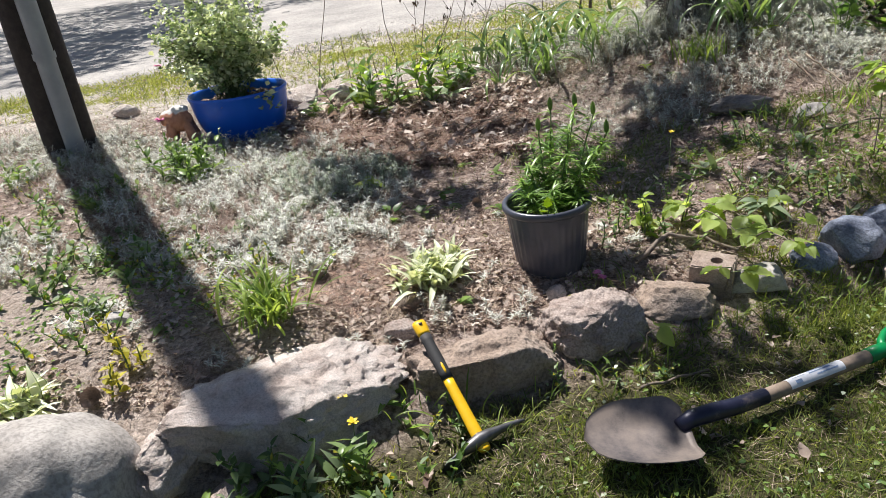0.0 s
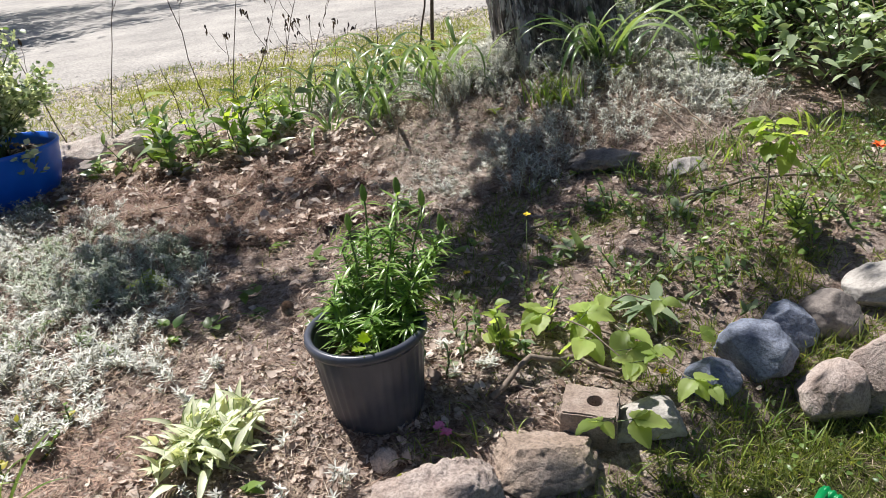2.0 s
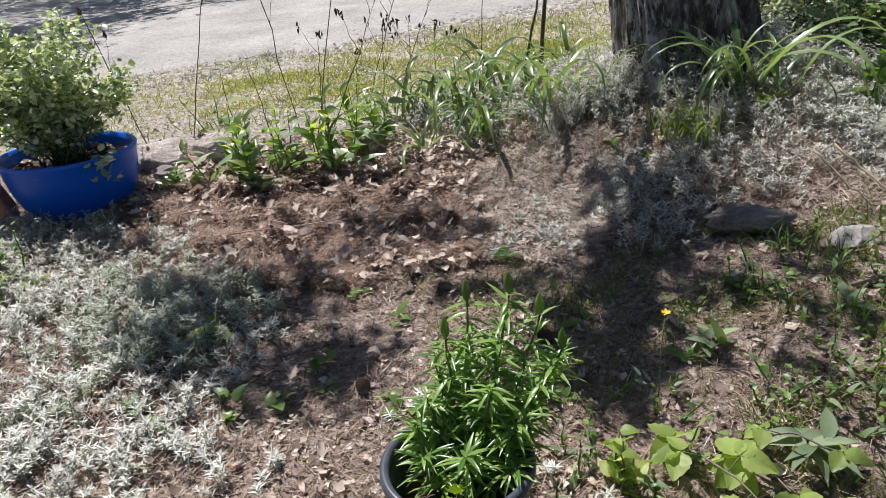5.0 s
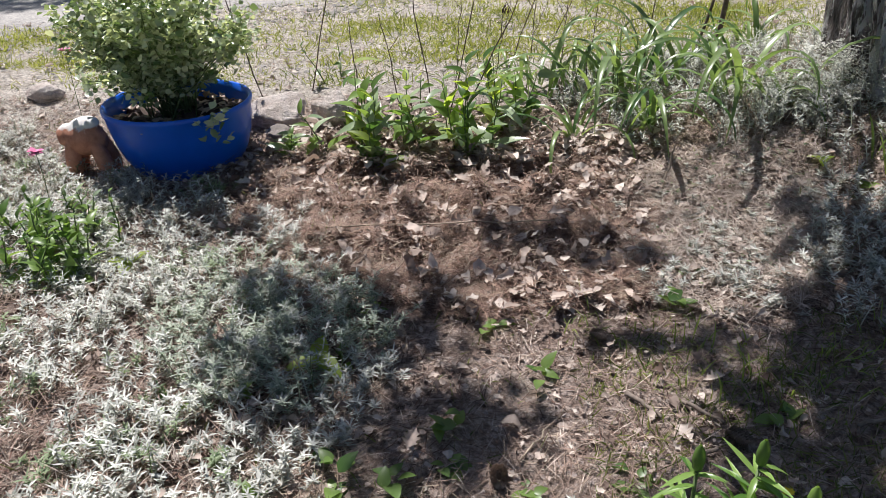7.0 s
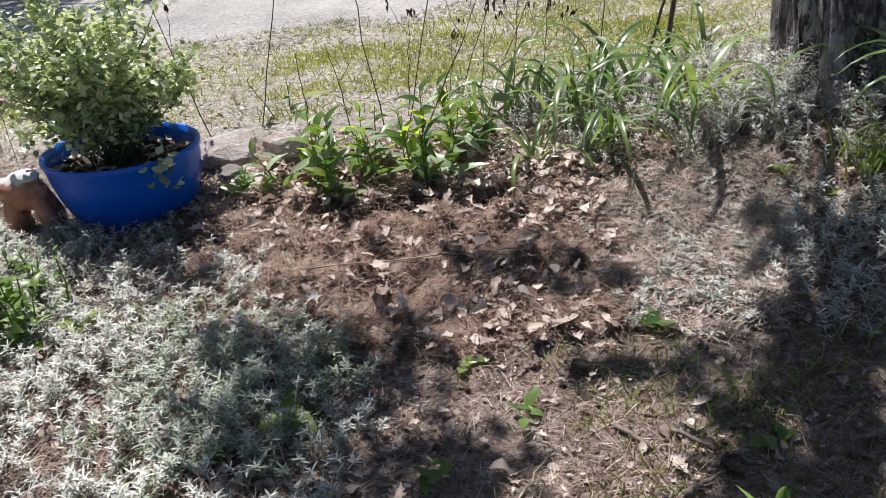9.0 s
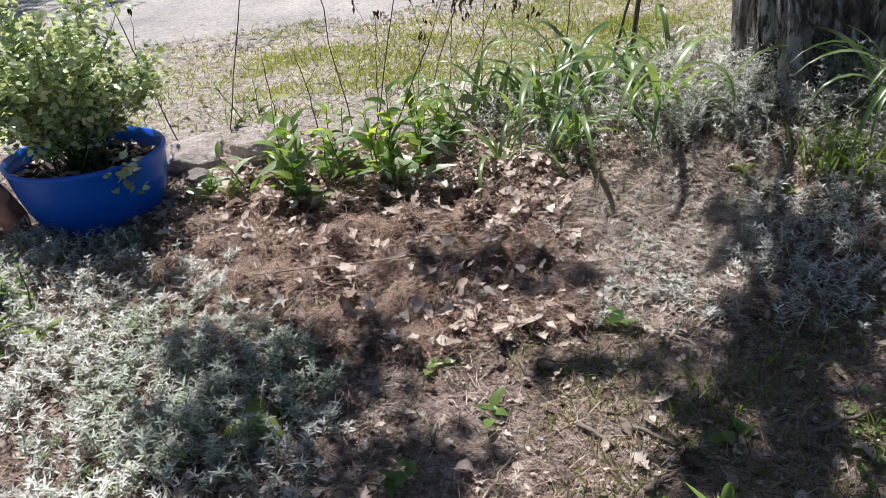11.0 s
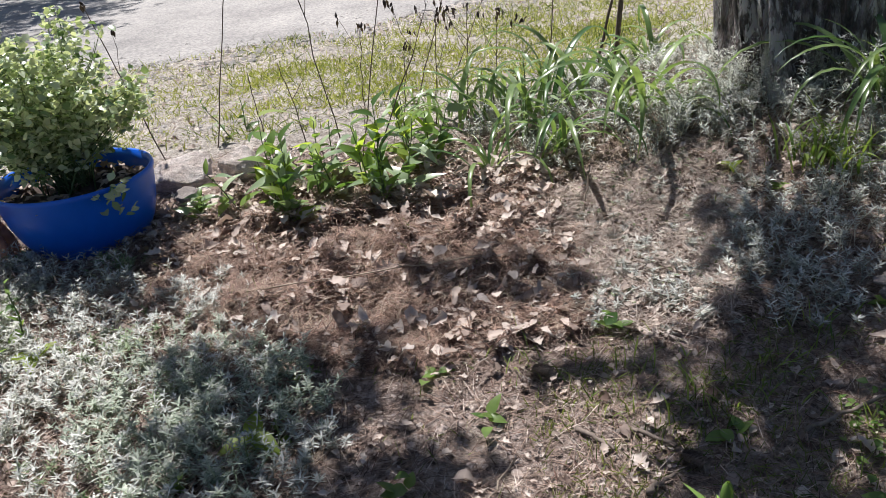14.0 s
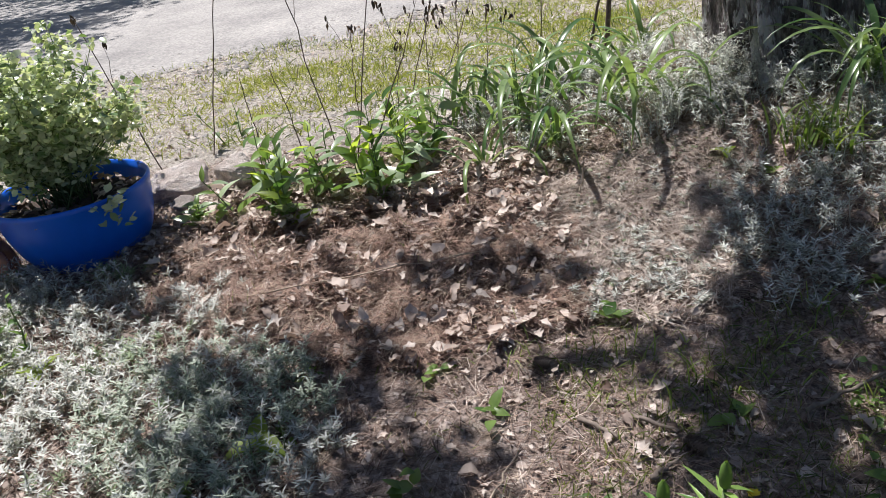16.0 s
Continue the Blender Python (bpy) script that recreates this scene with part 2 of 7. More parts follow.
GREYGREEN = leaf_mat("grey_green_leaf", (0.18, 0.24, 0.17), (0.52, 0.56, 0.46), 0.2, 0.6)
HOSTAW = leaf_mat("hosta_white", (0.66, 0.7, 0.48), (0.84, 0.86, 0.7), 0.35, 0.45)
HOSTAG = leaf_mat("hosta_green", (0.1, 0.2, 0.04), (0.24, 0.36, 0.09), 0.35, 0.45)
YELLOWLEAF = leaf_mat("yellow_leaf", (0.35, 0.33, 0.03), (0.55, 0.5, 0.06), 0.45, 0.5)
CANOPY = leaf_mat("canopy_leaf", (0.04, 0.09, 0.02), (0.1, 0.18, 0.05), 0.25, 0.5)
STEM = plain_mat("green_stem", (0.12, 0.17, 0.06), 0.6, var=0.3)
DARKSTEM = plain_mat("dark_dead_stem", (0.13, 0.095, 0.075), 0.85, var=0.4, scale=60)
TWIG = plain_mat("weathered_twig", (0.2, 0.16, 0.13), 0.9, var=0.5, scale=50, bumpy=0.5)
CONE = plain_mat("pine_cone_scale", (0.3, 0.24, 0.2), 0.85, var=0.5, scale=80, bumpy=0.3)
DEADDARK = leaf_mat("dark_dry_leaf", (0.045, 0.03, 0.025), (0.13, 0.09, 0.07), 0.15, 0.9)
SEED = plain_mat("dark_seed_head", (0.05, 0.035, 0.03), 0.9, var=0.4, scale=80)
PINK = plain_mat("pink_petal", (0.75, 0.22, 0.42), 0.6, var=0.2)
YELLOW = plain_mat("yellow_petal", (0.8, 0.6, 0.02), 0.6, var=0.15)
ORANGE = plain_mat("orange_petal", (0.8, 0.13, 0.01), 0.6, var=0.15)
SOIL = plain_mat("potting_soil", (0.07, 0.05, 0.04), 0.95, var=0.5, scale=70, bumpy=1.0)
BLUE = plain_mat("blue_glazed_plastic", (0.008, 0.125, 0.72), 0.32, var=0.08, scale=6, bumpy=0.02, dirt=(0.06, 0.16, 0.45), dirt_amount=0.05)
BLACKPOT = plain_mat("black_nursery_plastic", (0.062, 0.068, 0.092), 0.3, var=0.2, scale=14, bumpy=0.05, dirt=(0.11, 0.105, 0.11), dirt_amount=0.25)
POLEWOOD = plain_mat("dark_creosoted_wood", (0.035, 0.028, 0.024), 0.9, var=0.4, scale=25, bumpy=0.5)
CONDUIT = plain_mat("grey_plastic_guard", (0.32, 0.34, 0.36), 0.55, var=0.1, scale=8, bumpy=0.05)
YTOOL = plain_mat("yellow_fibreglass", (0.8, 0.48, 0.01), 0.35, var=0.1, scale=20, bumpy=0.03, dirt=(0.35, 0.22, 0.06), dirt_amount=0.12)
RUBBER = plain_mat("black_rubber_grip", (0.028, 0.028, 0.03), 0.7, var=0.2, bumpy=0.2)
STEEL = plain_mat("worn_dark_steel", (0.16, 0.16, 0.165), 0.45, 0.8, var=0.35, scale=25, bumpy=0.1, dirt=(0.14, 0.1, 0.075), dirt_amount=0.25)
BLADE = plain_mat("muddy_shovel_steel", (0.11, 0.1, 0.105), 0.55, 0.3, var=0.4, scale=16, bumpy=0.2, dirt=(0.25, 0.205, 0.175), dirt_amount=0.6)
NAVY = plain_mat("dark_blue_painted_steel", (0.018, 0.02, 0.045), 0.4, 0.2, var=0.3, scale=30, bumpy=0.05, dirt=(0.16, 0.13, 0.11), dirt_amount=0.1)
ASH = plain_mat("worn_ash_wood", (0.24, 0.185, 0.14), 0.7, var=0.3, scale=40, bumpy=0.15)
LABEL = plain_mat("worn_paper_label", (0.68, 0.7, 0.74), 0.6, var=0.12, scale=60, bumpy=0.03, dirt=(0.3, 0.35, 0.45), dirt_amount=0.2)
INK = plain_mat("faded_blue_print", (0.2, 0.28, 0.42), 0.6, var=0.3, scale=90, bumpy=0.02)
GREENGRIP = plain_mat("green_plastic", (0.0, 0.2, 0.055), 0.38, var=0.12, scale=20, bumpy=0.03)
MOSS = plain_mat("moss", (0.13, 0.13, 0.015), 1.0, var=0.5, scale=120, bumpy=1.0)
ST_BEIGE = stone_mat("beige_fieldstone", (0.21, 0.155, 0.12), (0.35, 0.27, 0.215), (0.47, 0.385, 0.325), 7, bumpy=0.8, speck=0.6)
ST_ROUGH = stone_mat("rough_pale_stone", (0.4, 0.31, 0.265), (0.7, 0.6, 0.54), (0.84, 0.77, 0.72), 13, bumpy=1.0, speck=0.4)
ST_SMOOTH = stone_mat("smooth_grey_boulder", (0.3, 0.275, 0.25), (0.38, 0.355, 0.33), (0.46, 0.435, 0.405), 6, 0.8, 0.35, 0.5)
ST_BLUE = stone_mat("blue_grey_granite", (0.085, 0.1, 0.15), (0.16, 0.185, 0.25), (0.3, 0.33, 0.4), 10, 0.8, 0.5, 0.6)
ST_DARK = stone_mat("dark_grey_stone", (0.13, 0.11, 0.1), (0.22, 0.19, 0.17), (0.33, 0.29, 0.265), 8, 0.85, 0.35, 0.4)
ST_PINK = stone_mat("pinkish_fieldstone", (0.27, 0.2, 0.165), (0.43, 0.35, 0.31), (0.58, 0.5, 0.455), 10, 0.85, 0.8, 0.6)
ST_BRICK = stone_mat("weathered_brick", (0.22, 0.165, 0.135), (0.34, 0.265, 0.22), (0.47, 0.39, 0.335), 14, 0.9, 0.6, 0.5)


# ---- builders ----
Z = Vector((0, 0, 1))
EDGE_X = np.array([-6, -1.6, -0.62, -0.05, 0.25, 0.6, 0.95, 1.2, 1.5, 1.9, 2.6, 6.0])
EDGE_Y = np.array([0.45, 0.6, 0.86, 1.02, 1.22, 1.34, 1.42, 1.52, 1.72, 1.68, 1.5, 1.3])


def step(a, b, v):
    k = np.clip((v - a) / (b - a), 0, 1)
    return k * k * (3 - 2 * k)


def height(x, y):
    """The lie of the land: low lawn, the bed behind its stones, the mound at the tree, the level verge."""
    x, y = np.asarray(x, float), np.asarray(y, float)
    s = y - np.interp(x, EDGE_X, EDGE_Y)
    bed = -0.04 + 0.04 * step(0, -0.6, x) + 0.10 * step(0.6, 1.8, x) * step(1.5, 2.5, y) + 0.10 * step(3.5, 4.7, y) * (1 - 0.4 * step(0.6, 1.8, x) * (1 - step(4.6, 5.6, y)))
    bed = bed + (0.1 - bed) * step(4.3, 5.2, y)
    front = -0.11 + 0.03 * step(1.0, 1.8, x)
    bed = front + (bed - front) * step(0.05, 0.7, s)
    z = -0.18 + (bed + 0.18) * step(-0.06, 0.16, s) + 0.29 * np.exp(-((x - 1.58) ** 2 + (y - 4.22) ** 2) / 0.72)
    near = np.exp(-((x / 5) ** 4)) * np.exp(-(((y - 2.5) / 4.5) ** 4))
    lump = np.sin(7.1 * x + 2.3 * np.sin(3.1 * y)) * np.sin(6.3 * y + 1.9 * np.sin(4.3 * x)) + 0.5 * np.sin(17.3 * x + 2 * np.sin(11 * y)) * np.sin(15.1 * y + 2 * np.sin(9 * x)) + 0.3 * np.sin(41 * x + 3 * y) * np.sin(37 * y - 5 * x)
    heap = np.exp(-(((x + 0.2) / 0.75) ** 4) - ((y - 3.62) / 0.5) ** 4)
    clod = np.sin(13.7 * x + 2.1 * np.sin(9.1 * y)) * np.sin(12.3 * y + 2.4 * np.sin(10.3 * x)) + 0.6 * np.sin(27 * x + 2 * np.sin(19 * y)) * np.sin(24 * y + 2 * np.sin(21 * x))
    clod = clod + 0.85 * np.sin(58 * x + 2.5 * np.sin(41 * y)) * np.sin(53 * y + 2.5 * np.sin(47 * x)) + 0.42 * np.sin(97 * x + 3 * np.sin(71 * y)) * np.sin(89 * y + 3 * np.sin(83 * x))
    return z + 0.008 * near * lump + 0.042 * heap * clod


def gz(x, y):
    return float(height(x, y))


def mesh_of(name, verts, faces, mat, smooth=True):
    me = bpy.data.meshes.new(name)
    faces = np.asarray(faces, dtype=np.int32)
    me.vertices.add(len(verts))
    me.vertices.foreach_set("co", np.asarray(verts, dtype=np.float32).ravel())
    n, k = faces.shape
    me.loops.add(n * k)
    me.loops.foreach_set("vertex_index", faces.ravel())
    me.polygons.add(n)
    me.polygons.foreach_set("loop_start", np.arange(0, n * k, k, dtype=np.int32))
    me.polygons.foreach_set("use_smooth", np.full(n, smooth))
    me.update(calc_edges=True)
    me.validate()
    me.materials.append(mat)
    return me


def bm_mesh(name, bm, mat, smooth=True):
    me = bpy.data.meshes.new(name)
    bmesh.ops.recalc_face_normals(bm, faces=bm.faces)
    bm.to_mesh(me)
    bm.free()
    for p in me.polygons:
        p.use_smooth = smooth
    me.materials.append(mat)
    return me


def thing(name, m, label, category, group="", kind=""):
    ob = new(name)
    ob.empty_display_size = 0.05
    ob.matrix_basis = m
    return tagged(ob, label, category, group, kind)


def whole(name, me, m, label, category, group="", kind=""):
    ob = new(name, me)
    ob.matrix_basis = m
    return tagged(ob, label, category, group, kind)


def part(name, me, parent, m=None, label=""):
    ob = new(name, me)
    ob.parent = parent
    if m is not None:
        ob.matrix_basis = m
    return tagged(ob, label)


def unit(a):
    return a / np.maximum(np.linalg.norm(a, axis=-1, keepdims=True), 1e-9)


PROFILE = {
    "lance": lambda s: np.clip(np.sin(np.pi * np.clip(0.08 + 0.92 * s, 0, 1) ** 0.8), 0.03, 1),
    "ovate": lambda s: np.clip(np.sin(np.pi * np.clip(s, 0, 1) ** 0.65) ** 0.8, 0.03, 1),
    "strap": lambda s: np.clip((1 - s ** 3) * (0.6 + 0.4 * np.minimum(1, s * 4)), 0.04, 1),
    "round": lambda s: np.clip(np.sqrt(np.clip(1 - (2 * s - 1.0) ** 2, 0, 1)), 0.12, 1),
    "oak": lambda s: np.clip(np.sin(np.pi * s ** 0.7) * (0.75 + 0.3 * np.cos(s * 19)), 0.05, 1),
}


def leaves(base, way, up, length, width, segs=3, droop=0.2, fold=0.25, shape="lance", mid=True):
    """Many blades at once: vertices and quads. Each runs from its base along way, its face turned to up, and sags by droop."""
    n = len(base)
    way, up = unit(way), np.broadcast_to(up, way.shape)
    length, width, droop = (np.broadcast_to(np.asarray(a, float), (n,)) for a in (length, width, droop))
    side = unit(np.cross(way, up + 1e-4))
    nrm = np.cross(side, way)
    s = np.linspace(0, 1, segs + 1)
    half = PROFILE[shape](s)
    spine = base[:, None] + way[:, None] * (length[:, None] * s)[..., None]
    spine[..., 2] -= (droop * length)[:, None] * s ** 2
    off = side[:, None] * (width[:, None] / 2 * half)[..., None]
    lift = nrm[:, None] * (fold * width[:, None] / 2 * half)[..., None]
    cols = [spine + off + lift, spine, spine - off + lift] if mid else [spine + off, spine - off]
    c = len(cols)
    v = np.stack(cols, axis=2).reshape(-1, 3)
    i = np.arange(n)[:, None, None] * (segs + 1) * c + np.arange(segs)[None, :, None] * c + np.arange(c - 1)[None, None, :]
    f = np.stack([i, i + 1, i + c + 1, i + c], axis=-1).reshape(-1, 4)
    return v, f


def joined(chunks):
    vs, fs, o = [], [], 0
    for v, f in chunks:
        vs.append(v)
        fs.append(f + o)
        o += len(v)
    return np.concatenate(vs), np.concatenate(fs)


def tube(points, radii, sides=6):
    """A tapering tube along points, closed at its end by narrowing: vertices and quads."""
    p = np.asarray(points, float)
    r = np.broadcast_to(np.asarray(radii, float), (len(p),))
    t = unit(np.gradient(p, axis=0))
    ref = np.where(np.abs(t[:, 2:3]) > 0.9, np.array([[1.0, 0, 0]]), np.array([[0, 0, 1.0]]))
    a = unit(np.cross(t, ref))
    b = np.cross(t, a)
    ang = np.linspace(0, 2 * np.pi, sides, endpoint=False)
    v = p[:, None] + r[:, None, None] * (a[:, None] * np.cos(ang)[None, :, None] + b[:, None] * np.sin(ang)[None, :, None])
    k = np.arange(sides)
    f = []
    for i in range(len(p) - 1):
        f.append(np.stack([i * sides + k, i * sides + (k + 1) % sides, (i + 1) * sides + (k + 1) % sides, (i + 1) * sides + k], axis=-1))
    v, f = v.reshape(-1, 3), np.concatenate(f)
    n0 = len(v)
    v = np.concatenate([v, p[:1], p[-1:]])
    last, j = (len(p) - 1) * sides, k[: sides - sides % 2 : 2]
    c0 = np.stack([np.full(len(j), n0), (j + 2) % sides, j + 1, j], axis=-1)
    c1 = np.stack([np.full(len(j), n0 + 1), last + j, last + j + 1, last + (j + 2) % sides], axis=-1)
    return v, np.concatenate([f, c0, c1])


def bend(a, b, sag=0.0, n=6, wob=0.0, seed=0):
    """Points from a to b, sagging or wobbling on the way."""
    rng = np.random.default_rng(seed)
    s = np.linspace(0, 1, n)[:, None]
    p = np.asarray(a, float) * (1 - s) + np.asarray(b, float) * s
    p[:, 2] -= sag * 4 * (s * (1 - s))[:, 0]
    p[1:-1] += rng.normal(0, wob, (n - 2, 3))
    return p


def lathe(profile, sides=48, wobble=0.0):
    """A turned body from a list of radius and height: vertices and quads."""
    ang = np.linspace(0, 2 * np.pi, sides, endpoint=False)
    v = np.array([[(r * math.cos(t), r * math.sin(t), z) for t in ang] for r, z in profile]).reshape(-1, 3)
    k = np.arange(sides)
    f = [np.stack([i * sides + k, i * sides + (k + 1) % sides, (i + 1) * sides + (k + 1) % sides, (i + 1) * sides + k], axis=-1) for i in range(len(profile) - 1)]
    return v, np.concatenate(f)


def sphere_dirs(n, rng):
    v = rng.normal(size=(n, 3))
    return unit(v)


def rock_mesh(name, size, mat, seed, rough=0.12, facets=0, fine=0.02, squash=0.0, sub=5, box=0.0):
    """A stone: a sphere with noise, flat facets cut into it and a fine uneven skin."""
    rng = np.random.default_rng(seed)
    bm = bmesh.new()
    bmesh.ops.create_icosphere(bm, subdivisions=sub, radius=1.0)
    cuts = [(Vector(d), rng.uniform(0.62, 0.85)) for d in sphere_dirs(facets, rng)]
    off = Vector(rng.uniform(-50, 50, 3))
    for v in bm.verts:
        p = v.co.normalized()
        p = p.lerp(p / max(abs(p.x), abs(p.y), abs(p.z)) * 0.86, box)
        p = p * (1 + rough * noise.noise(p * 1.3 + off) * 2 + rough * noise.noise(p * 3.1 + off))
        for d, k in cuts:
            e = p.dot(d) - k
            if e > 0:
                p -= d * e * 0.9
        g = Vector((p.x * size[0], p.y * size[1], p.z * size[2])) / min(size)
        p += p.normalized() * fine * (noise.fractal(g * 3.2 + off, 0.65, 2.2, 6) * 1.2 - 0.3 * abs(noise.noise(g * 4.5 + off)) - 0.25 * abs(noise.noise(g * 9 + off)))
        if squash:
            p.z = math.copysign(abs(p.z) ** (1 - squash), p.z)
        v.co = Vector((p.x * size[0] / 2, p.y * size[1] / 2, p.z * size[2] / 2))
    return bm_mesh(name, bm, mat)


def rock(name, x, y, size, rot, mat, seed, label, sink=0.35, tilt=0, category="stone", group="stones edging the bed", **kw):
    me = rock_mesh(name, size, mat, seed, **kw)
    z = gz(x, y) + size[2] * (0.5 - sink)
    return whole(name, me, pose(x, y, z, tilt, 0, rot), label, category, group)


def inside(poly, x, y):
    """Which of the points lie in the polygon."""
    c = np.zeros(len(x), bool)
    for (x1, y1), (x2, y2) in zip(poly, poly[1:] + poly[:1]):
        hit = (y1 > y) != (y2 > y)
        c ^= hit & (x < (x2 - x1) * (y - y1) / ((y2 - y1) or 1e-9) + x1)
    return c


def scatter(poly, n, seed, clump=0.0, scale=3.0):
    """n points in a polygon, gathered into tufts where clump is above 0."""
    rng = np.random.default_rng(seed)
    xs, ys = [p[0] for p in poly], [p[1] for p in poly]
    out = np.zeros((0, 2))
    while len(out) < n:
        x, y = rng.uniform(min(xs), max(xs), n * 2), rng.uniform(min(ys), max(ys), n * 2)
        ok = inside(poly, x, y)
        if clump:
            g = np.sin(x * scale * 2.1 + np.sin(y * scale * 1.7) * 2) * np.sin(y * scale * 2.6 + np.sin(x * scale * 1.3) * 2)
            ok &= rng.uniform(-1, 1, len(x)) < g + 1 - clump
        out = np.concatenate([out, np.stack([x, y], -1)[ok]])
    out = out[:n]
    return np.concatenate([out, height(out[:, 0], out[:, 1])[:, None]], axis=1)


def flat_dirs(n, rng, tilt=(0.0, 0.4)):
    a, e = rng.uniform(0, 2 * np.pi, n), rng.uniform(*tilt, n)
    return np.stack([np.cos(a) * np.cos(e), np.sin(a) * np.cos(e), np.sin(e)], -1)


# ---- ground, road ----
def make_ground():
    def axis(a, b, n, far):
        mid = np.linspace(a, b, n)
        d = mid[1] - mid[0]
        out = [d]
        while sum(out) < far:
            out.append(out[-1] * 1.35)
        c = np.cumsum(out)
        return np.concatenate([(a - c)[::-1], mid, b + c])

    xs, ys = axis(-3.2, 3.4, 460, 420), axis(0.0, 6.2, 430, 420)
    gx, gy = np.meshgrid(xs, ys)
    z = height(gx, gy)
    n, m = gx.shape
    idx = np.arange(n * m).reshape(n, m)
    f = np.stack([idx[:-1, :-1], idx[:-1, 1:], idx[1:, 1:], idx[1:, :-1]], -1).reshape(-1, 4)
    me = mesh_of("ground", np.stack([gx, gy, z], -1).reshape(-1, 3), f, GROUND)
    s = gy - np.interp(gx, EDGE_X, EDGE_Y)
    lawn = 1 - step(-0.1, 0.08, s)
    verge = step(4.3, 4.9, gy - 0.25 * gx)
    duff = np.exp(-(((gx + 0.2) / 0.8) ** 4) - ((gy - 3.55) / 0.55) ** 4)
    bare = (1 - step(1.9, 2.4, gy + 0.3 * gx)) * (1 - step(-0.3, 0.1, gx))
    for k, v in (("lawn", lawn), ("verge", verge), ("duff", duff), ("bare", bare)):
        me.attributes.new(k, "FLOAT", "POINT").data.foreach_set("value", v.ravel().astype(np.float32))
    return whole("ground", me, Matrix(), "brown garden soil, thin lawn and sandy verge", "ground", kind="structure")


make_ground()


def make_road():
    rng = np.random.default_rng(5)
    xs = np.concatenate([np.linspace(-300, -12, 20), np.linspace(-11.5, 11.5, 120), np.linspace(12, 300, 20)])
    edge = 7.25 + 0.55 * xs + 0.16 * np.sin(xs * 1.9) + 0.12 * np.sin(xs * 4.7 + 1) + rng.normal(0, 0.12, len(xs))
    rows = [np.stack([xs, edge + d, np.full(len(xs), 0.09 if d == 0 else 0.112)], -1) for d in (0.0, 0.5, 3.0, 40.0)]
    n, m = 4, len(xs)
    idx = np.arange(n * m).reshape(n, m)
    f = np.stack([idx[:-1, :-1], idx[:-1, 1:], idx[1:, 1:], idx[1:, :-1]], -1).reshape(-1, 4)
    whole("road", mesh_of("road", np.concatenate(rows), f, ROAD), Matrix(), "pale worn gravelly road beyond the verge", "road", kind="structure")


make_road()


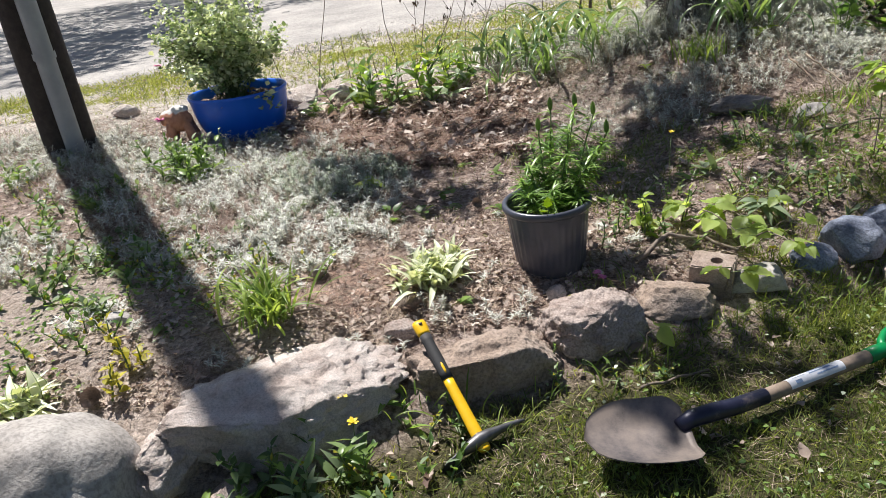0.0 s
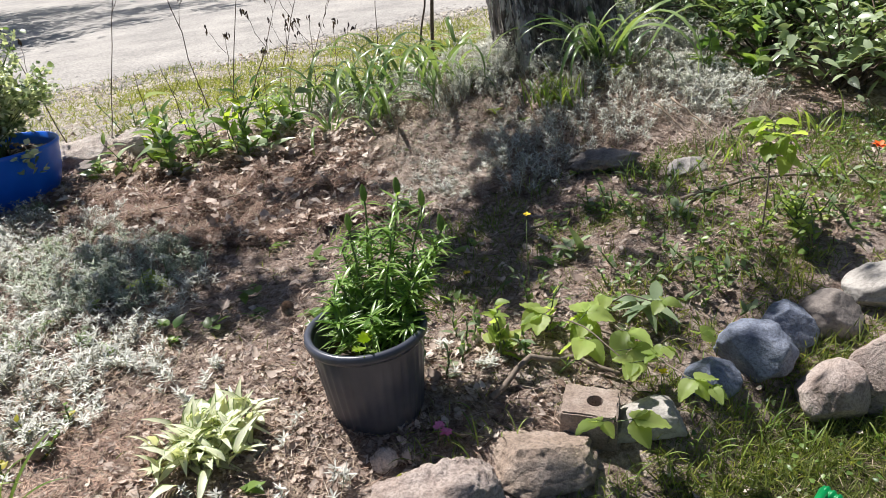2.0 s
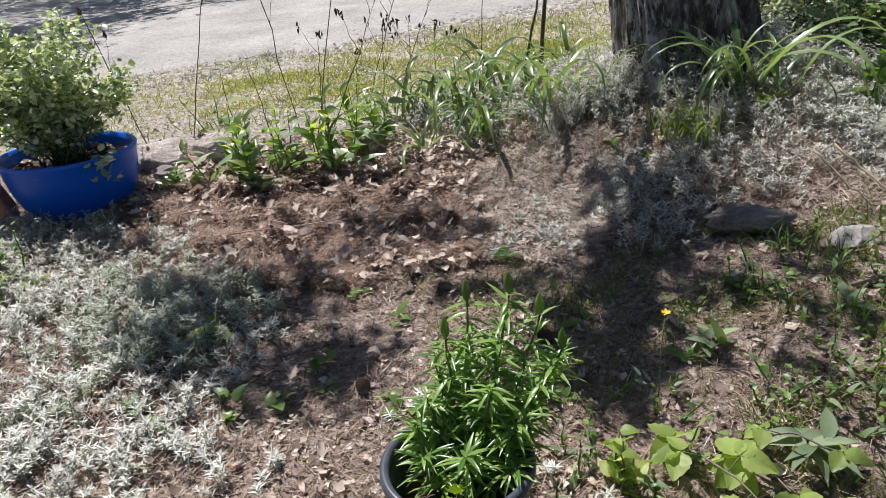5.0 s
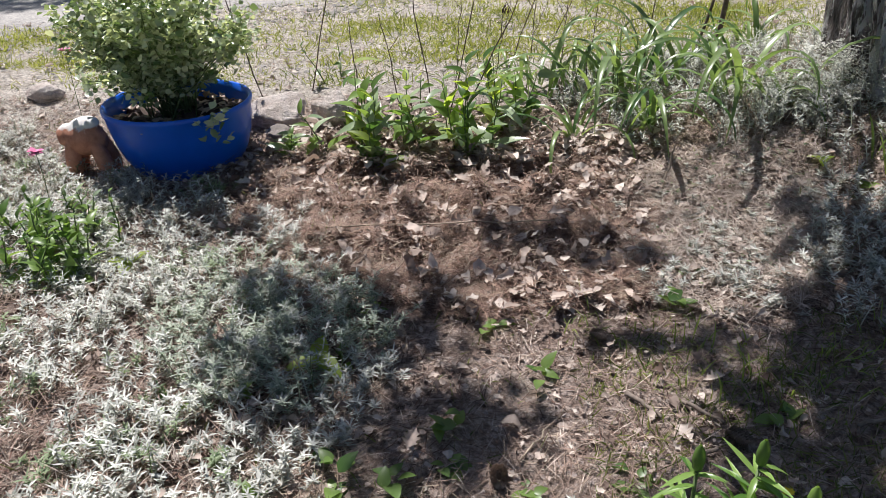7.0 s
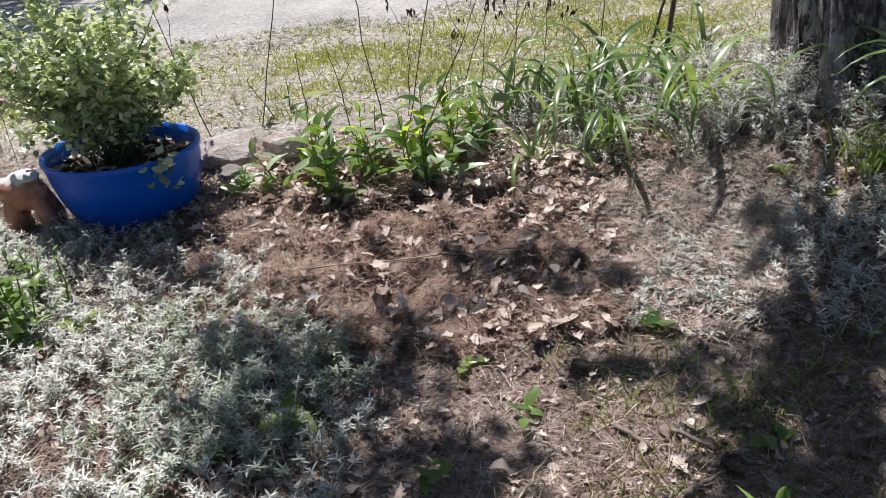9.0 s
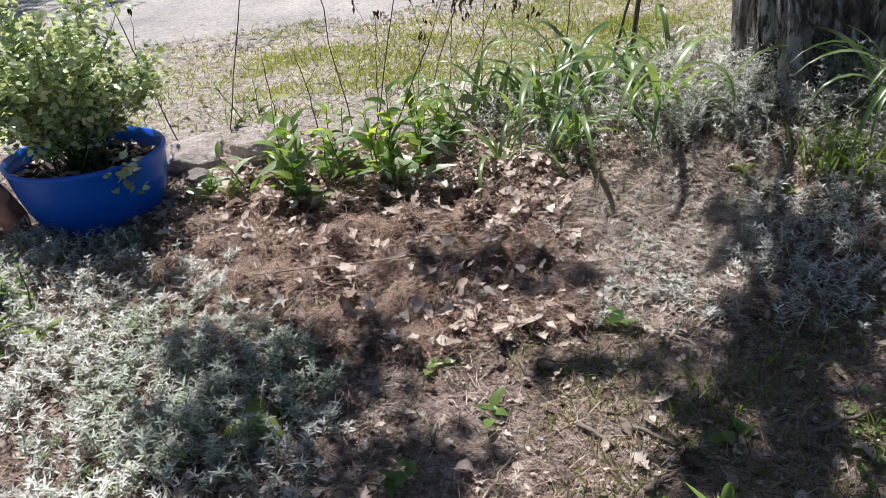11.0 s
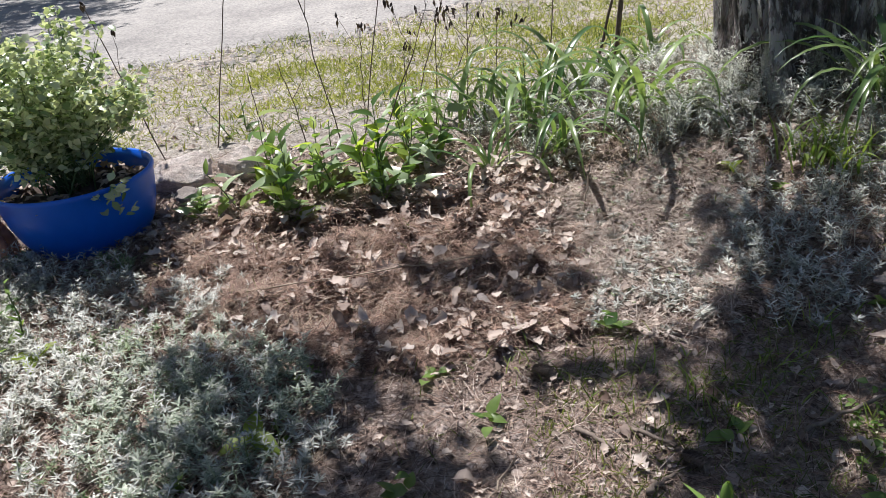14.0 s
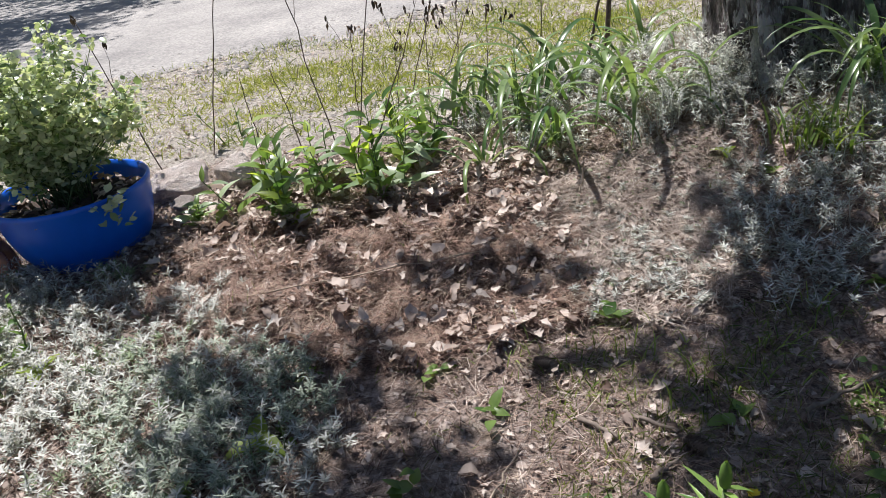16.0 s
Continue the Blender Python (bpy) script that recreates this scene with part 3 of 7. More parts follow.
# ---- stones ----
ROCKS = [
    ("boulder", -0.79, 0.83, (0.48, 0.42, 0.43), 10, ST_SMOOTH, 3, "large smooth rounded grey boulder", dict(sink=0.32, rough=0.06, fine=0.012)),
    ("edging_stone", -0.27, 1.15, (0.82, 0.5, 0.27), 29, ST_ROUGH, 11, "long rough pale fieldstone with broken edges", dict(sink=0.42, rough=0.15, facets=26, fine=0.055, box=0.5, sub=6, tilt=6)),
    ("edging_stone", -0.53, 0.99, (0.27, 0.2, 0.2), 60, ST_ROUGH, 33, "broken pale end of the long rock", dict(sink=0.3, rough=0.15, facets=18, fine=0.06, box=0.4, sub=6, tilt=-12)),
    ("edging_stone", 0.275, 1.345, (0.5, 0.25, 0.235), 24, ST_BEIGE, 12, "flat-topped tan fieldstone with a long crack", dict(sink=0.55, rough=0.07, facets=4, fine=0.045, box=0.75, sub=6, tilt=0)),
    ("edging_stone", 0.605, 1.50, (0.325, 0.265, 0.185), 12, ST_PINK, 13, "rounded pitted fieldstone with a patch of moss", dict(sink=0.4, rough=0.06, facets=2, fine=0.06, box=0.15, sub=6)),
    ("edging_stone", 0.85, 1.6, (0.28, 0.21, 0.13), -14, ST_BEIGE, 14, "angular tan stone with a flat top", dict(sink=0.42, rough=0.08, facets=8, fine=0.05, box=0.5)),
    ("edging_stone", 1.13, 1.665, (0.21, 0.12, 0.095), -10, ST_SMOOTH, 35, "flat pale grey stone beside the broken brick", dict(sink=0.2, rough=0.06, facets=6, fine=0.03, box=0.65)),
    ("edging_stone", 1.34, 1.78, (0.15, 0.13, 0.095), 8, ST_BLUE, 16, "small blue-grey rounded granite cobble", dict(sink=0.3, rough=0.07, facets=4, fine=0.02)),
    ("edging_stone", 1.485, 1.845, (0.2, 0.18, 0.155), -25, ST_BLUE, 17, "blue-grey rounded granite cobble", dict(sink=0.3, rough=0.07, facets=4, fine=0.02)),
    ("edging_stone", 1.60, 1.90, (0.175, 0.15, 0.16), 20, ST_BLUE, 18, "blue-grey rounded granite cobble", dict(sink=0.3, rough=0.07, facets=5, fine=0.02)),
    ("edging_stone", 1.735, 1.92, (0.17, 0.14, 0.15), -10, ST_DARK, 19, "dark grey cobble in the shade", dict(sink=0.3, rough=0.06, facets=3, fine=0.02)),
    ("edging_stone", 1.62, 1.70, (0.18, 0.16, 0.18), 35, ST_PINK, 20, "pinkish rounded cobble by the lawn", dict(sink=0.25, rough=0.06, facets=3, fine=0.012)),
    ("edging_stone", 1.775, 1.70, (0.22, 0.2, 0.24), 5, ST_PINK, 21, "pinkish brown fieldstone with a split face", dict(sink=0.28, rough=0.1, facets=6, fine=0.02)),
    ("edging_stone", 1.935, 1.99, (0.23, 0.18, 0.13), 15, ST_SMOOTH, 22, "pale flat-topped fieldstone by dark cobbles", dict(sink=0.3, rough=0.08, facets=5, fine=0.015)),
    ("flat_stone", 1.45, 3.0, (0.28, 0.16, 0.1), -6, ST_DARK, 23, "flat grey ledge stone among silver plants", dict(sink=0.25, rough=0.14, facets=9, fine=0.12, box=0.7)),
    ("flat_stone", 1.72, 2.84, (0.16, 0.11, 0.07), 20, ST_SMOOTH, 24, "low pale stone sunk in the soil", dict(sink=0.4, rough=0.1, facets=4, fine=0.02)),
    ("edging_stone", -0.95, 4.23, (0.32, 0.18, 0.11), 24, ST_ROUGH, 25, "pale slanting slab of split stone beside the planter", dict(sink=0.15, rough=0.08, facets=8, fine=0.05, box=0.7, tilt=24)),
    ("edging_stone", -0.9, 4.08, (0.11, 0.1, 0.09), 0, ST_DARK, 34, "small dark brown stone before the pale slab", dict(sink=0.2, rough=0.1, facets=6, fine=0.03, sub=4)),
    ("edging_stone", -0.7, 4.24, (0.19, 0.13, 0.15), 10, ST_ROUGH, 26, "small pale split stone at the back of the bed", dict(sink=0.2, rough=0.12, facets=10, fine=0.05, box=0.6, tilt=18)),
    ("edging_stone", -2.27, 4.44, (0.19, 0.13, 0.1), 10, ST_ROUGH, 27, "low whitish stone at the back of the bed", dict(sink=0.3, rough=0.08, facets=4, fine=0.015)),
    ("edging_stone", 0.5, 1.66, (0.07, 0.06, 0.06), 10, ST_ROUGH, 28, "fist-sized pinkish stone in front of the pot", dict(sink=0.25, rough=0.1, facets=6, fine=0.02, sub=4)),
    ("edging_stone", 0.02, 1.47, (0.13, 0.08, 0.07), 15, ST_PINK, 29, "small flat tan stone", dict(sink=0.35, rough=0.1, facets=6, fine=0.02, sub=4)),
    ("edging_stone", -0.92, 1.55, (0.09, 0.07, 0.06), 15, ST_SMOOTH, 30, "small white stone on bare soil", dict(sink=0.3, rough=0.1, facets=6, fine=0.02, sub=4)),
    ("edging_stone", -0.36, 0.9, (0.13, 0.12, 0.1), 15, ST_PINK, 31, "small reddish stone against the long rock", dict(sink=0.3, rough=0.1, facets=6, fine=0.02, sub=4)),
]
for nm, x, y, size, rot, mat, seed, label, kw in ROCKS:
    rock(nm, x, y, size, rot, mat, seed, label, **kw)


def make_brick():
    """A weathered brick with a round hole through it."""
    bm = bmesh.new()
    n = 32
    w, d, h, r = 0.064, 0.052, 0.05, 0.019
    top, bot, it, ib = [], [], [], []
    for i in range(n):
        q, e = divmod(i, n // 4)
        corner = math.atan2(d, w)
        a = (-corner, corner, math.pi - corner, math.pi + corner, 2 * math.pi - corner)
        a = a[q] + (a[q + 1] - a[q]) * e / (n // 4)
        c, s = math.cos(a), math.sin(a)
        k = min(w / max(abs(c), 1e-6), d / max(abs(s), 1e-6))
        j = 1 + 0.05 * noise.noise(Vector((c * 3, s * 3, 1)))
        top.append(bm.verts.new((c * k * j, s * k * j, h)))
        bot.append(bm.verts.new((c * k * 1.03, s * k * 1.03, -h)))
        it.append(bm.verts.new((c * r + 0.01, s * r, h)))
        ib.append(bm.verts.new((c * r * 0.9 + 0.01, s * r * 0.9, -h)))
    for i in range(n):
        j = (i + 1) % n
        bm.faces.new((top[i], top[j], it[j], it[i]))
        bm.faces.new((bot[j], bot[i], ib[i], ib[j]))
        bm.faces.new((top[j], top[i], bot[i], bot[j]))
        bm.faces.new((it[i], it[j], ib[j], ib[i]))
    outer = set(top)
    bmesh.ops.bevel(bm, geom=[e for e in bm.edges if e.verts[0] in outer and e.verts[1] in outer], offset=0.004, segments=2, affect="EDGES")
    me = bm_mesh("cored_brick", bm, ST_BRICK, False)
    whole("cored_brick", me, pose(0.998, 1.68, gz(0.998, 1.68) + 0.045, 4, 3, -22), "broken brown cored brick with a round hole", "brick", "stones edging the bed")


make_brick()
moss = rock_mesh("moss_patch", (0.085, 0.07, 0.026), MOSS, 41, rough=0.2, fine=0.12, sub=4)
whole("moss_patch", moss, pose(0.525, 1.515, gz(0.525, 1.515) + 0.066, 0, -28, 20), "patch of yellow-green moss on a stone", "moss")


# ---- pots ----
def make_planter():
    t = thing("planter", pose(-1.24, 3.91, gz(-1.24, 3.91) - 0.075) @ Matrix.Diagonal((0.98, 0.88, 1.14, 1)), "large round glossy blue plastic planter filled with soil", "planter")
    prof = [(0.02, 0.0), (0.14, 0.0), (0.18, 0.012), (0.222, 0.05), (0.258, 0.105), (0.28, 0.16), (0.293, 0.215), (0.3, 0.262), (0.306, 0.27), (0.308, 0.28), (0.303, 0.288), (0.294, 0.285), (0.286, 0.26), (0.28, 0.2)]
    part("bowl", mesh_of("bowl", *lathe(prof, 64), BLUE), t)
    rng = np.random.default_rng(3)
    v, f = lathe([(r, 0.225) for r in np.linspace(0.284, 0.004, 14)], 48)
    v[:, 2] += np.array([0.03 * noise.noise(Vector(p) * 14) + 0.015 * noise.noise(Vector(p) * 40) for p in v])
    part("soil", mesh_of("soil", v, f, SOIL), t, label="dark crumbly potting soil")
    n = 130
    ang, r = rng.uniform(0, 6.28, n), np.sqrt(rng.uniform(0, 1, n)) * 0.28
    base = np.stack([r * np.cos(ang), r * np.sin(ang), np.full(n, 0.235)], -1)
    tagged(part("leaf_litter", mesh_of("leaf_litter", *leaves(base, flat_dirs(n, rng, (-0.1, 0.5)), np.array([0, 0, 1.0]), rng.uniform(0.03, 0.06, n), rng.uniform(0.02, 0.04, n), 3, 0.1, 0.4, "oak"), DEADLEAF), t), kind="stuff")


make_planter()


def make_planter_shrub():
    """The bushy plant in the blue planter: thin stems, and clouds of small rounded leaves."""
    x, y = -1.27, 3.94
    z = gz(x, y) + 0.17
    t = thing("bushy_plant", pose(x, y, z), "bushy plant with small rounded pale green leaves in a blue planter", "plant")
    rng = np.random.default_rng(8)
    tips, stems = [], []
    for i in range(76):
        a = rng.uniform(0, 6.28)
        out = math.sqrt(rng.uniform(0, 1)) * (0.38 if i % 9 else 0.48)
        hgt = rng.uniform(0.25, 0.7) * (1.08 - 0.55 * (out / 0.4) ** 2) + 0.05
        tip = np.array([math.cos(a) * out, math.sin(a) * out, max(hgt, 0.1)])
        p = bend((rng.normal(0, 0.04), rng.normal(0, 0.04), 0), tip, -0.06, 7, 0.008, i)
        stems.append(tube(p, np.linspace(0.0035, 0.0012, 7), 4))
        tips.append(p)
    part("stem", mesh_of("stem", *joined(stems), STEM), t)
    base = []
    for p in tips:
        for s in np.linspace(0.3, 1.0, 11):
            k = s * (len(p) - 1)
            i = min(int(k), len(p) - 2)
            q = p[i] + (p[i + 1] - p[i]) * (k - i)
            base.append(q + rng.normal(0, 0.026, (1, 3)) + rng.normal(0, 0.017, (10, 3)))
    base = np.concatenate(base)
    base[:, 2] = np.maximum(base[:, 2], 0.03)
    n = len(base)
    up = unit(rng.normal(0, 0.6, (n, 3)) + np.array([-0.2, 0.25, 1.0]))
    v, f = leaves(base, flat_dirs(n, rng, (-0.6, 0.5)), up, rng.uniform(0.016, 0.036, n), rng.uniform(0.015, 0.032, n), 3, 0.2, 0.25, "round")
    tagged(part("foliage", mesh_of("foliage", v, f, MEADOW), t), kind="stuff")
    n = 26
    base = np.array([[0.3, -0.2, 0.1], [0.26, -0.24, 0.06], [0.31, -0.22, 0.03]])[rng.integers(0, 3, n)] + rng.normal(0, 0.02, (n, 3))
    v, f = leaves(base, flat_dirs(n, rng, (-0.8, 0.2)), unit(rng.normal(0, 0.4, (n, 3)) + np.array([0, -0.3, 1.0])), rng.uniform(0.03, 0.042, n), rng.uniform(0.025, 0.035, n), 3, 0.15, 0.2, "round")
    tagged(part("trailing_shoot", mesh_of("trailing_shoot", v, f, MEADOW), t, label="shoot hanging over the rim"), kind="stuff")


make_planter_shrub()


def make_terracotta():
    """A low arched ornament: a hollow rounded back on splayed feet, its top pale."""
    bm = bmesh.new()

    def lump(c, size, rot=(0, 0, 0), seed=0):
        m = pose(*c, *rot) @ Matrix.Diagonal((*size, 1))
        made = bmesh.ops.create_icosphere(bm, subdivisions=4, radius=1.0, matrix=m)
        for v in made["verts"]:
            v.co += Vector(noise.noise_vector(v.co * 22 + Vector((seed, 0, 0)))) * 0.006
    lump((0, 0, 0.155), (0.1, 0.075, 0.07), (0, 8, 0), 1)
    lump((-0.07, 0, 0.17), (0.05, 0.055, 0.045), (0, -12, 0), 2)
    for x, y, lean in ((0.075, -0.045, 16), (0.075, 0.045, 16), (-0.06, -0.045, -8), (-0.06, 0.045, -8)):
        lump((x, y, 0.07), (0.036, 0.034, 0.09), (0, -lean, 0), 3)
    lump((0.02, 0, 0.215), (0.062, 0.05, 0.022), (0, 4, 0), 5)
    raw = new("terracotta_ornament", bm_mesh("terracotta_ornament", bm, TERRA))
    fuse = raw.modifiers.new("fuse", "REMESH")
    fuse.mode, fuse.voxel_size, fuse.use_smooth_shade = "VOXEL", 0.005, True
    me = bpy.data.meshes.new_from_object(raw.evaluated_get(bpy.context.evaluated_depsgraph_get()))
    me.name = "fired_clay"
    bpy.data.objects.remove(raw)
    whole("terracotta_ornament", me, pose(-1.58, 3.75, gz(-1.58, 3.75) - 0.005, 0, 0, 12) @ Matrix.Diagonal((0.88, 0.88, 1.02, 1)), "terracotta garden ornament with a pale top", "ornament")


make_terracotta()


def make_nursery_pot():
    t = thing("nursery_pot", pose(0.5, 1.855, gz(0.5, 1.8) - 0.012), "black ribbed plastic nursery pot on bare soil", "flowerpot")
    n = 144
    prof = [(0.01, 0.0), (0.108, 0.0), (0.114, 0.006), (0.13, 0.14), (0.139, 0.225), (0.139, 0.226), (0.128, 0.222), (0.118, 0.12), (0.104, 0.012)]
    v, f = lathe(prof, n)
    rib = 1 + 0.012 * np.cos(36 * np.arctan2(v[:, 1], v[:, 0])) * (v[:, 2] > 0.005) * (v[:, 2] < 0.2)
    v[:, :2] *= rib[:, None]
    part("body", mesh_of("body", v, f, BLACKPOT), t)
    part("rim", mesh_of("rim", *lathe([(0.139, 0.222), (0.147, 0.224), (0.15, 0.232), (0.149, 0.244), (0.143, 0.249), (0.135, 0.247), (0.131, 0.24), (0.13, 0.222), (0.139, 0.222)], n), BLACKPOT), t, label="rounded grey-scuffed rim")
    v, f = lathe([(r, 0.165) for r in np.linspace(0.122, 0.003, 10)], 36)
    v[:, 2] += np.array([0.03 * noise.noise(Vector(p) * 20) for p in v])
    part("soil", mesh_of("soil", v, f, SOIL), t, label="dark potting soil")


make_nursery_pot()


def make_lily():
    x, y = 0.51, 1.87
    z = gz(0.5, 1.8) + 0.15
    t = thing("lily", pose(x, y, z), "leafy green lily with closed buds growing in a black pot", "plant")
    rng = np.random.default_rng(21)
    tips = [(0.06, 0.14, 0.31), (0.01, 0.1, 0.26), (0.15, 0.16, 0.31), (0.21, 0.11, 0.29), (0.25, 0.07, 0.24), (0.1, 0.02, 0.2), (-0.04, 0.05, 0.17), (0.16, -0.01, 0.16), (-0.05, -0.03, 0.1), (0.06, 0.19, 0.22), (0.24, 0.15, 0.18), (-0.02, 0.12, 0.22), (0.12, 0.08, 0.26), (0.2, 0.03, 0.2), (0.04, -0.06, 0.12), (-0.07, 0.03, 0.13), (0.14, -0.06, 0.09)]
    for i, tip in enumerate(tips):
        tip = (tip[0] * 0.92 - 0.025, tip[1], tip[2] * 1.1)
        p = bend((tip[0] * 0.35, tip[1] * 0.35, 0), tip, -0.01, 9, 0.002, i)
        stem = part("stem", mesh_of("stem", *tube(p, np.linspace(0.004, 0.0025, 9), 6), STEM), t)
        n = 74
        s = rng.uniform(0.12, 1.0, n)
        base = np.stack([np.interp(s, np.linspace(0, 1, 9), p[:, k]) for k in range(3)], -1)
        v, f = leaves(base, flat_dirs(n, rng, (-0.1, 0.75)), np.array([0, 0, 1.0]), rng.uniform(0.065, 0.11, n) * (1.1 - 0.5 * s), rng.uniform(0.006, 0.0105, n), 4, rng.uniform(0.1, 0.5, n), 0.3, "lance")
        tagged(part("leaves", mesh_of("leaves", v, f, LILY), stem), kind="stuff")
        if i < 5:
            for _ in range(1 if i != 2 else 2):
                q = p[-1] + rng.normal(0, 0.006, 3) * (_ > 0)
                bud = [(0.001, 0), (0.007, 0.006), (0.009, 0.022), (0.007, 0.036), (0.002, 0.046)]
                part("bud", mesh_of("bud", *lathe(bud, 8), HOSTAG), stem, Matrix.Translation(q), "pale green closed bud")


make_lily()


# ---- tools ----
def ring_loft(rows):
    """A skin over rows of points, all with the same count, closed round: vertices and quads."""
    n, m = len(rows), len(rows[0])
    v = np.asarray(rows, float).reshape(-1, 3)
    k = np.arange(m)
    f = [np.stack([i * m + k, i * m + (k + 1) % m, (i + 1) * m + (k + 1) % m, (i + 1) * m + k], -1) for i in range(n - 1)]
    return v, np.concatenate(f)


def oval_rod(points, wide, tall, sides=14):
    v, f = tube(points, 1.0, sides)
    p = np.asarray(points, float)
    wide, tall = (np.broadcast_to(np.asarray(a, float), (len(p),)) for a in (wide, tall))
    ang = np.linspace(0, 2 * np.pi, sides, endpoint=False)
    d = unit(p[-1] - p[0])
    a = unit(np.cross(d, np.array([0, 0, 1.0])))
    b = np.cross(a, d)
    v[: len(p) * sides] = (p[:, None] + a * (np.cos(ang)[None, :] * wide[:, None])[..., None] + b * (np.sin(ang)[None, :] * tall[:, None])[..., None]).reshape(-1, 3)
    return v, f


def make_mattock():
    """A short hand mattock: it lies with its head on the lawn and its handle up on the stones."""
    head, end = Vector((0.262, 1.045, gz(0.262, 1.045) + 0.03)), Vector((0.101, 1.335, 0.04))
    t = thing("hand_mattock", Matrix.Translation(head), "yellow-handled hand mattock with a black grip leaning on stones", "tool")
    d = np.array(end - head)
    at = lambda s: d * s
    line = lambda a, b, n=8: np.array([at(s) for s in np.linspace(a, b, n)])
    part("shaft", mesh_of("shaft", *oval_rod(line(-0.05, 0.52), [0.016, 0.0175, 0.017, 0.0165, 0.016, 0.0155, 0.015, 0.015], 0.0125), YTOOL), t, label="yellow fibreglass shaft")
    part("grip", mesh_of("grip", *oval_rod(line(0.5, 0.9), [0.0165, 0.0165, 0.017, 0.0175, 0.017, 0.0165, 0.0165, 0.0175], 0.0145), RUBBER), t, label="dark rubber grip")
    part("grip_inlay", mesh_of("grip_inlay", *oval_rod(line(0.53, 0.62, 5) + np.array([0, 0, 0.006]), [0.003, 0.007, 0.0075, 0.007, 0.003], 0.0105), YTOOL), t, label="yellow oval inlay")
    part("end_cap", mesh_of("end_cap", *oval_rod(line(0.895, 1.02, 6), [0.0175, 0.0195, 0.0205, 0.021, 0.021, 0.0185], [0.0145, 0.0145, 0.0145, 0.0145, 0.014, 0.012]), YTOOL), t, label="yellow flared end cap")
    # no hole is cut: a black plug stands for the dark inside it
    part("hole_plug", mesh_of("hole_plug", *tube([at(0.965) + np.array([0, 0, 0.008]), at(0.965) + np.array([0, 0, 0.0175])], [0.0055, 0.0055], 8), RUBBER), t, label="black plug standing for the shade in the hang hole")
    part("tail", mesh_of("tail", *oval_rod(line(-0.085, -0.03, 4), [0.012, 0.017, 0.018, 0.017], 0.013), YTOOL), t)
    ax = unit(np.array([0.182, 0.146, 0.012]))
    ac = unit(np.cross(ax, d))
    nn = np.cross(ac, ax)
    rows = []
    for s, w, h in ((-0.125, 0.026, 0.003), (-0.1, 0.024, 0.005), (-0.06, 0.016, 0.009), (-0.03, 0.02, 0.016), (0.0, 0.024, 0.02), (0.03, 0.02, 0.016), (0.06, 0.0125, 0.011), (0.1, 0.009, 0.008), (0.135, 0.004, 0.004)):
        c = ax * s + nn * (-0.9 * s * s)
        rows.append([c + ac * (w * math.cos(a)) + nn * (h * math.sin(a)) for a in np.linspace(0, 6.2832, 12, endpoint=False)])
    part("head", mesh_of("head", *ring_loft(rows), STEEL), t, label="worn dark steel mattock head")


make_mattock()


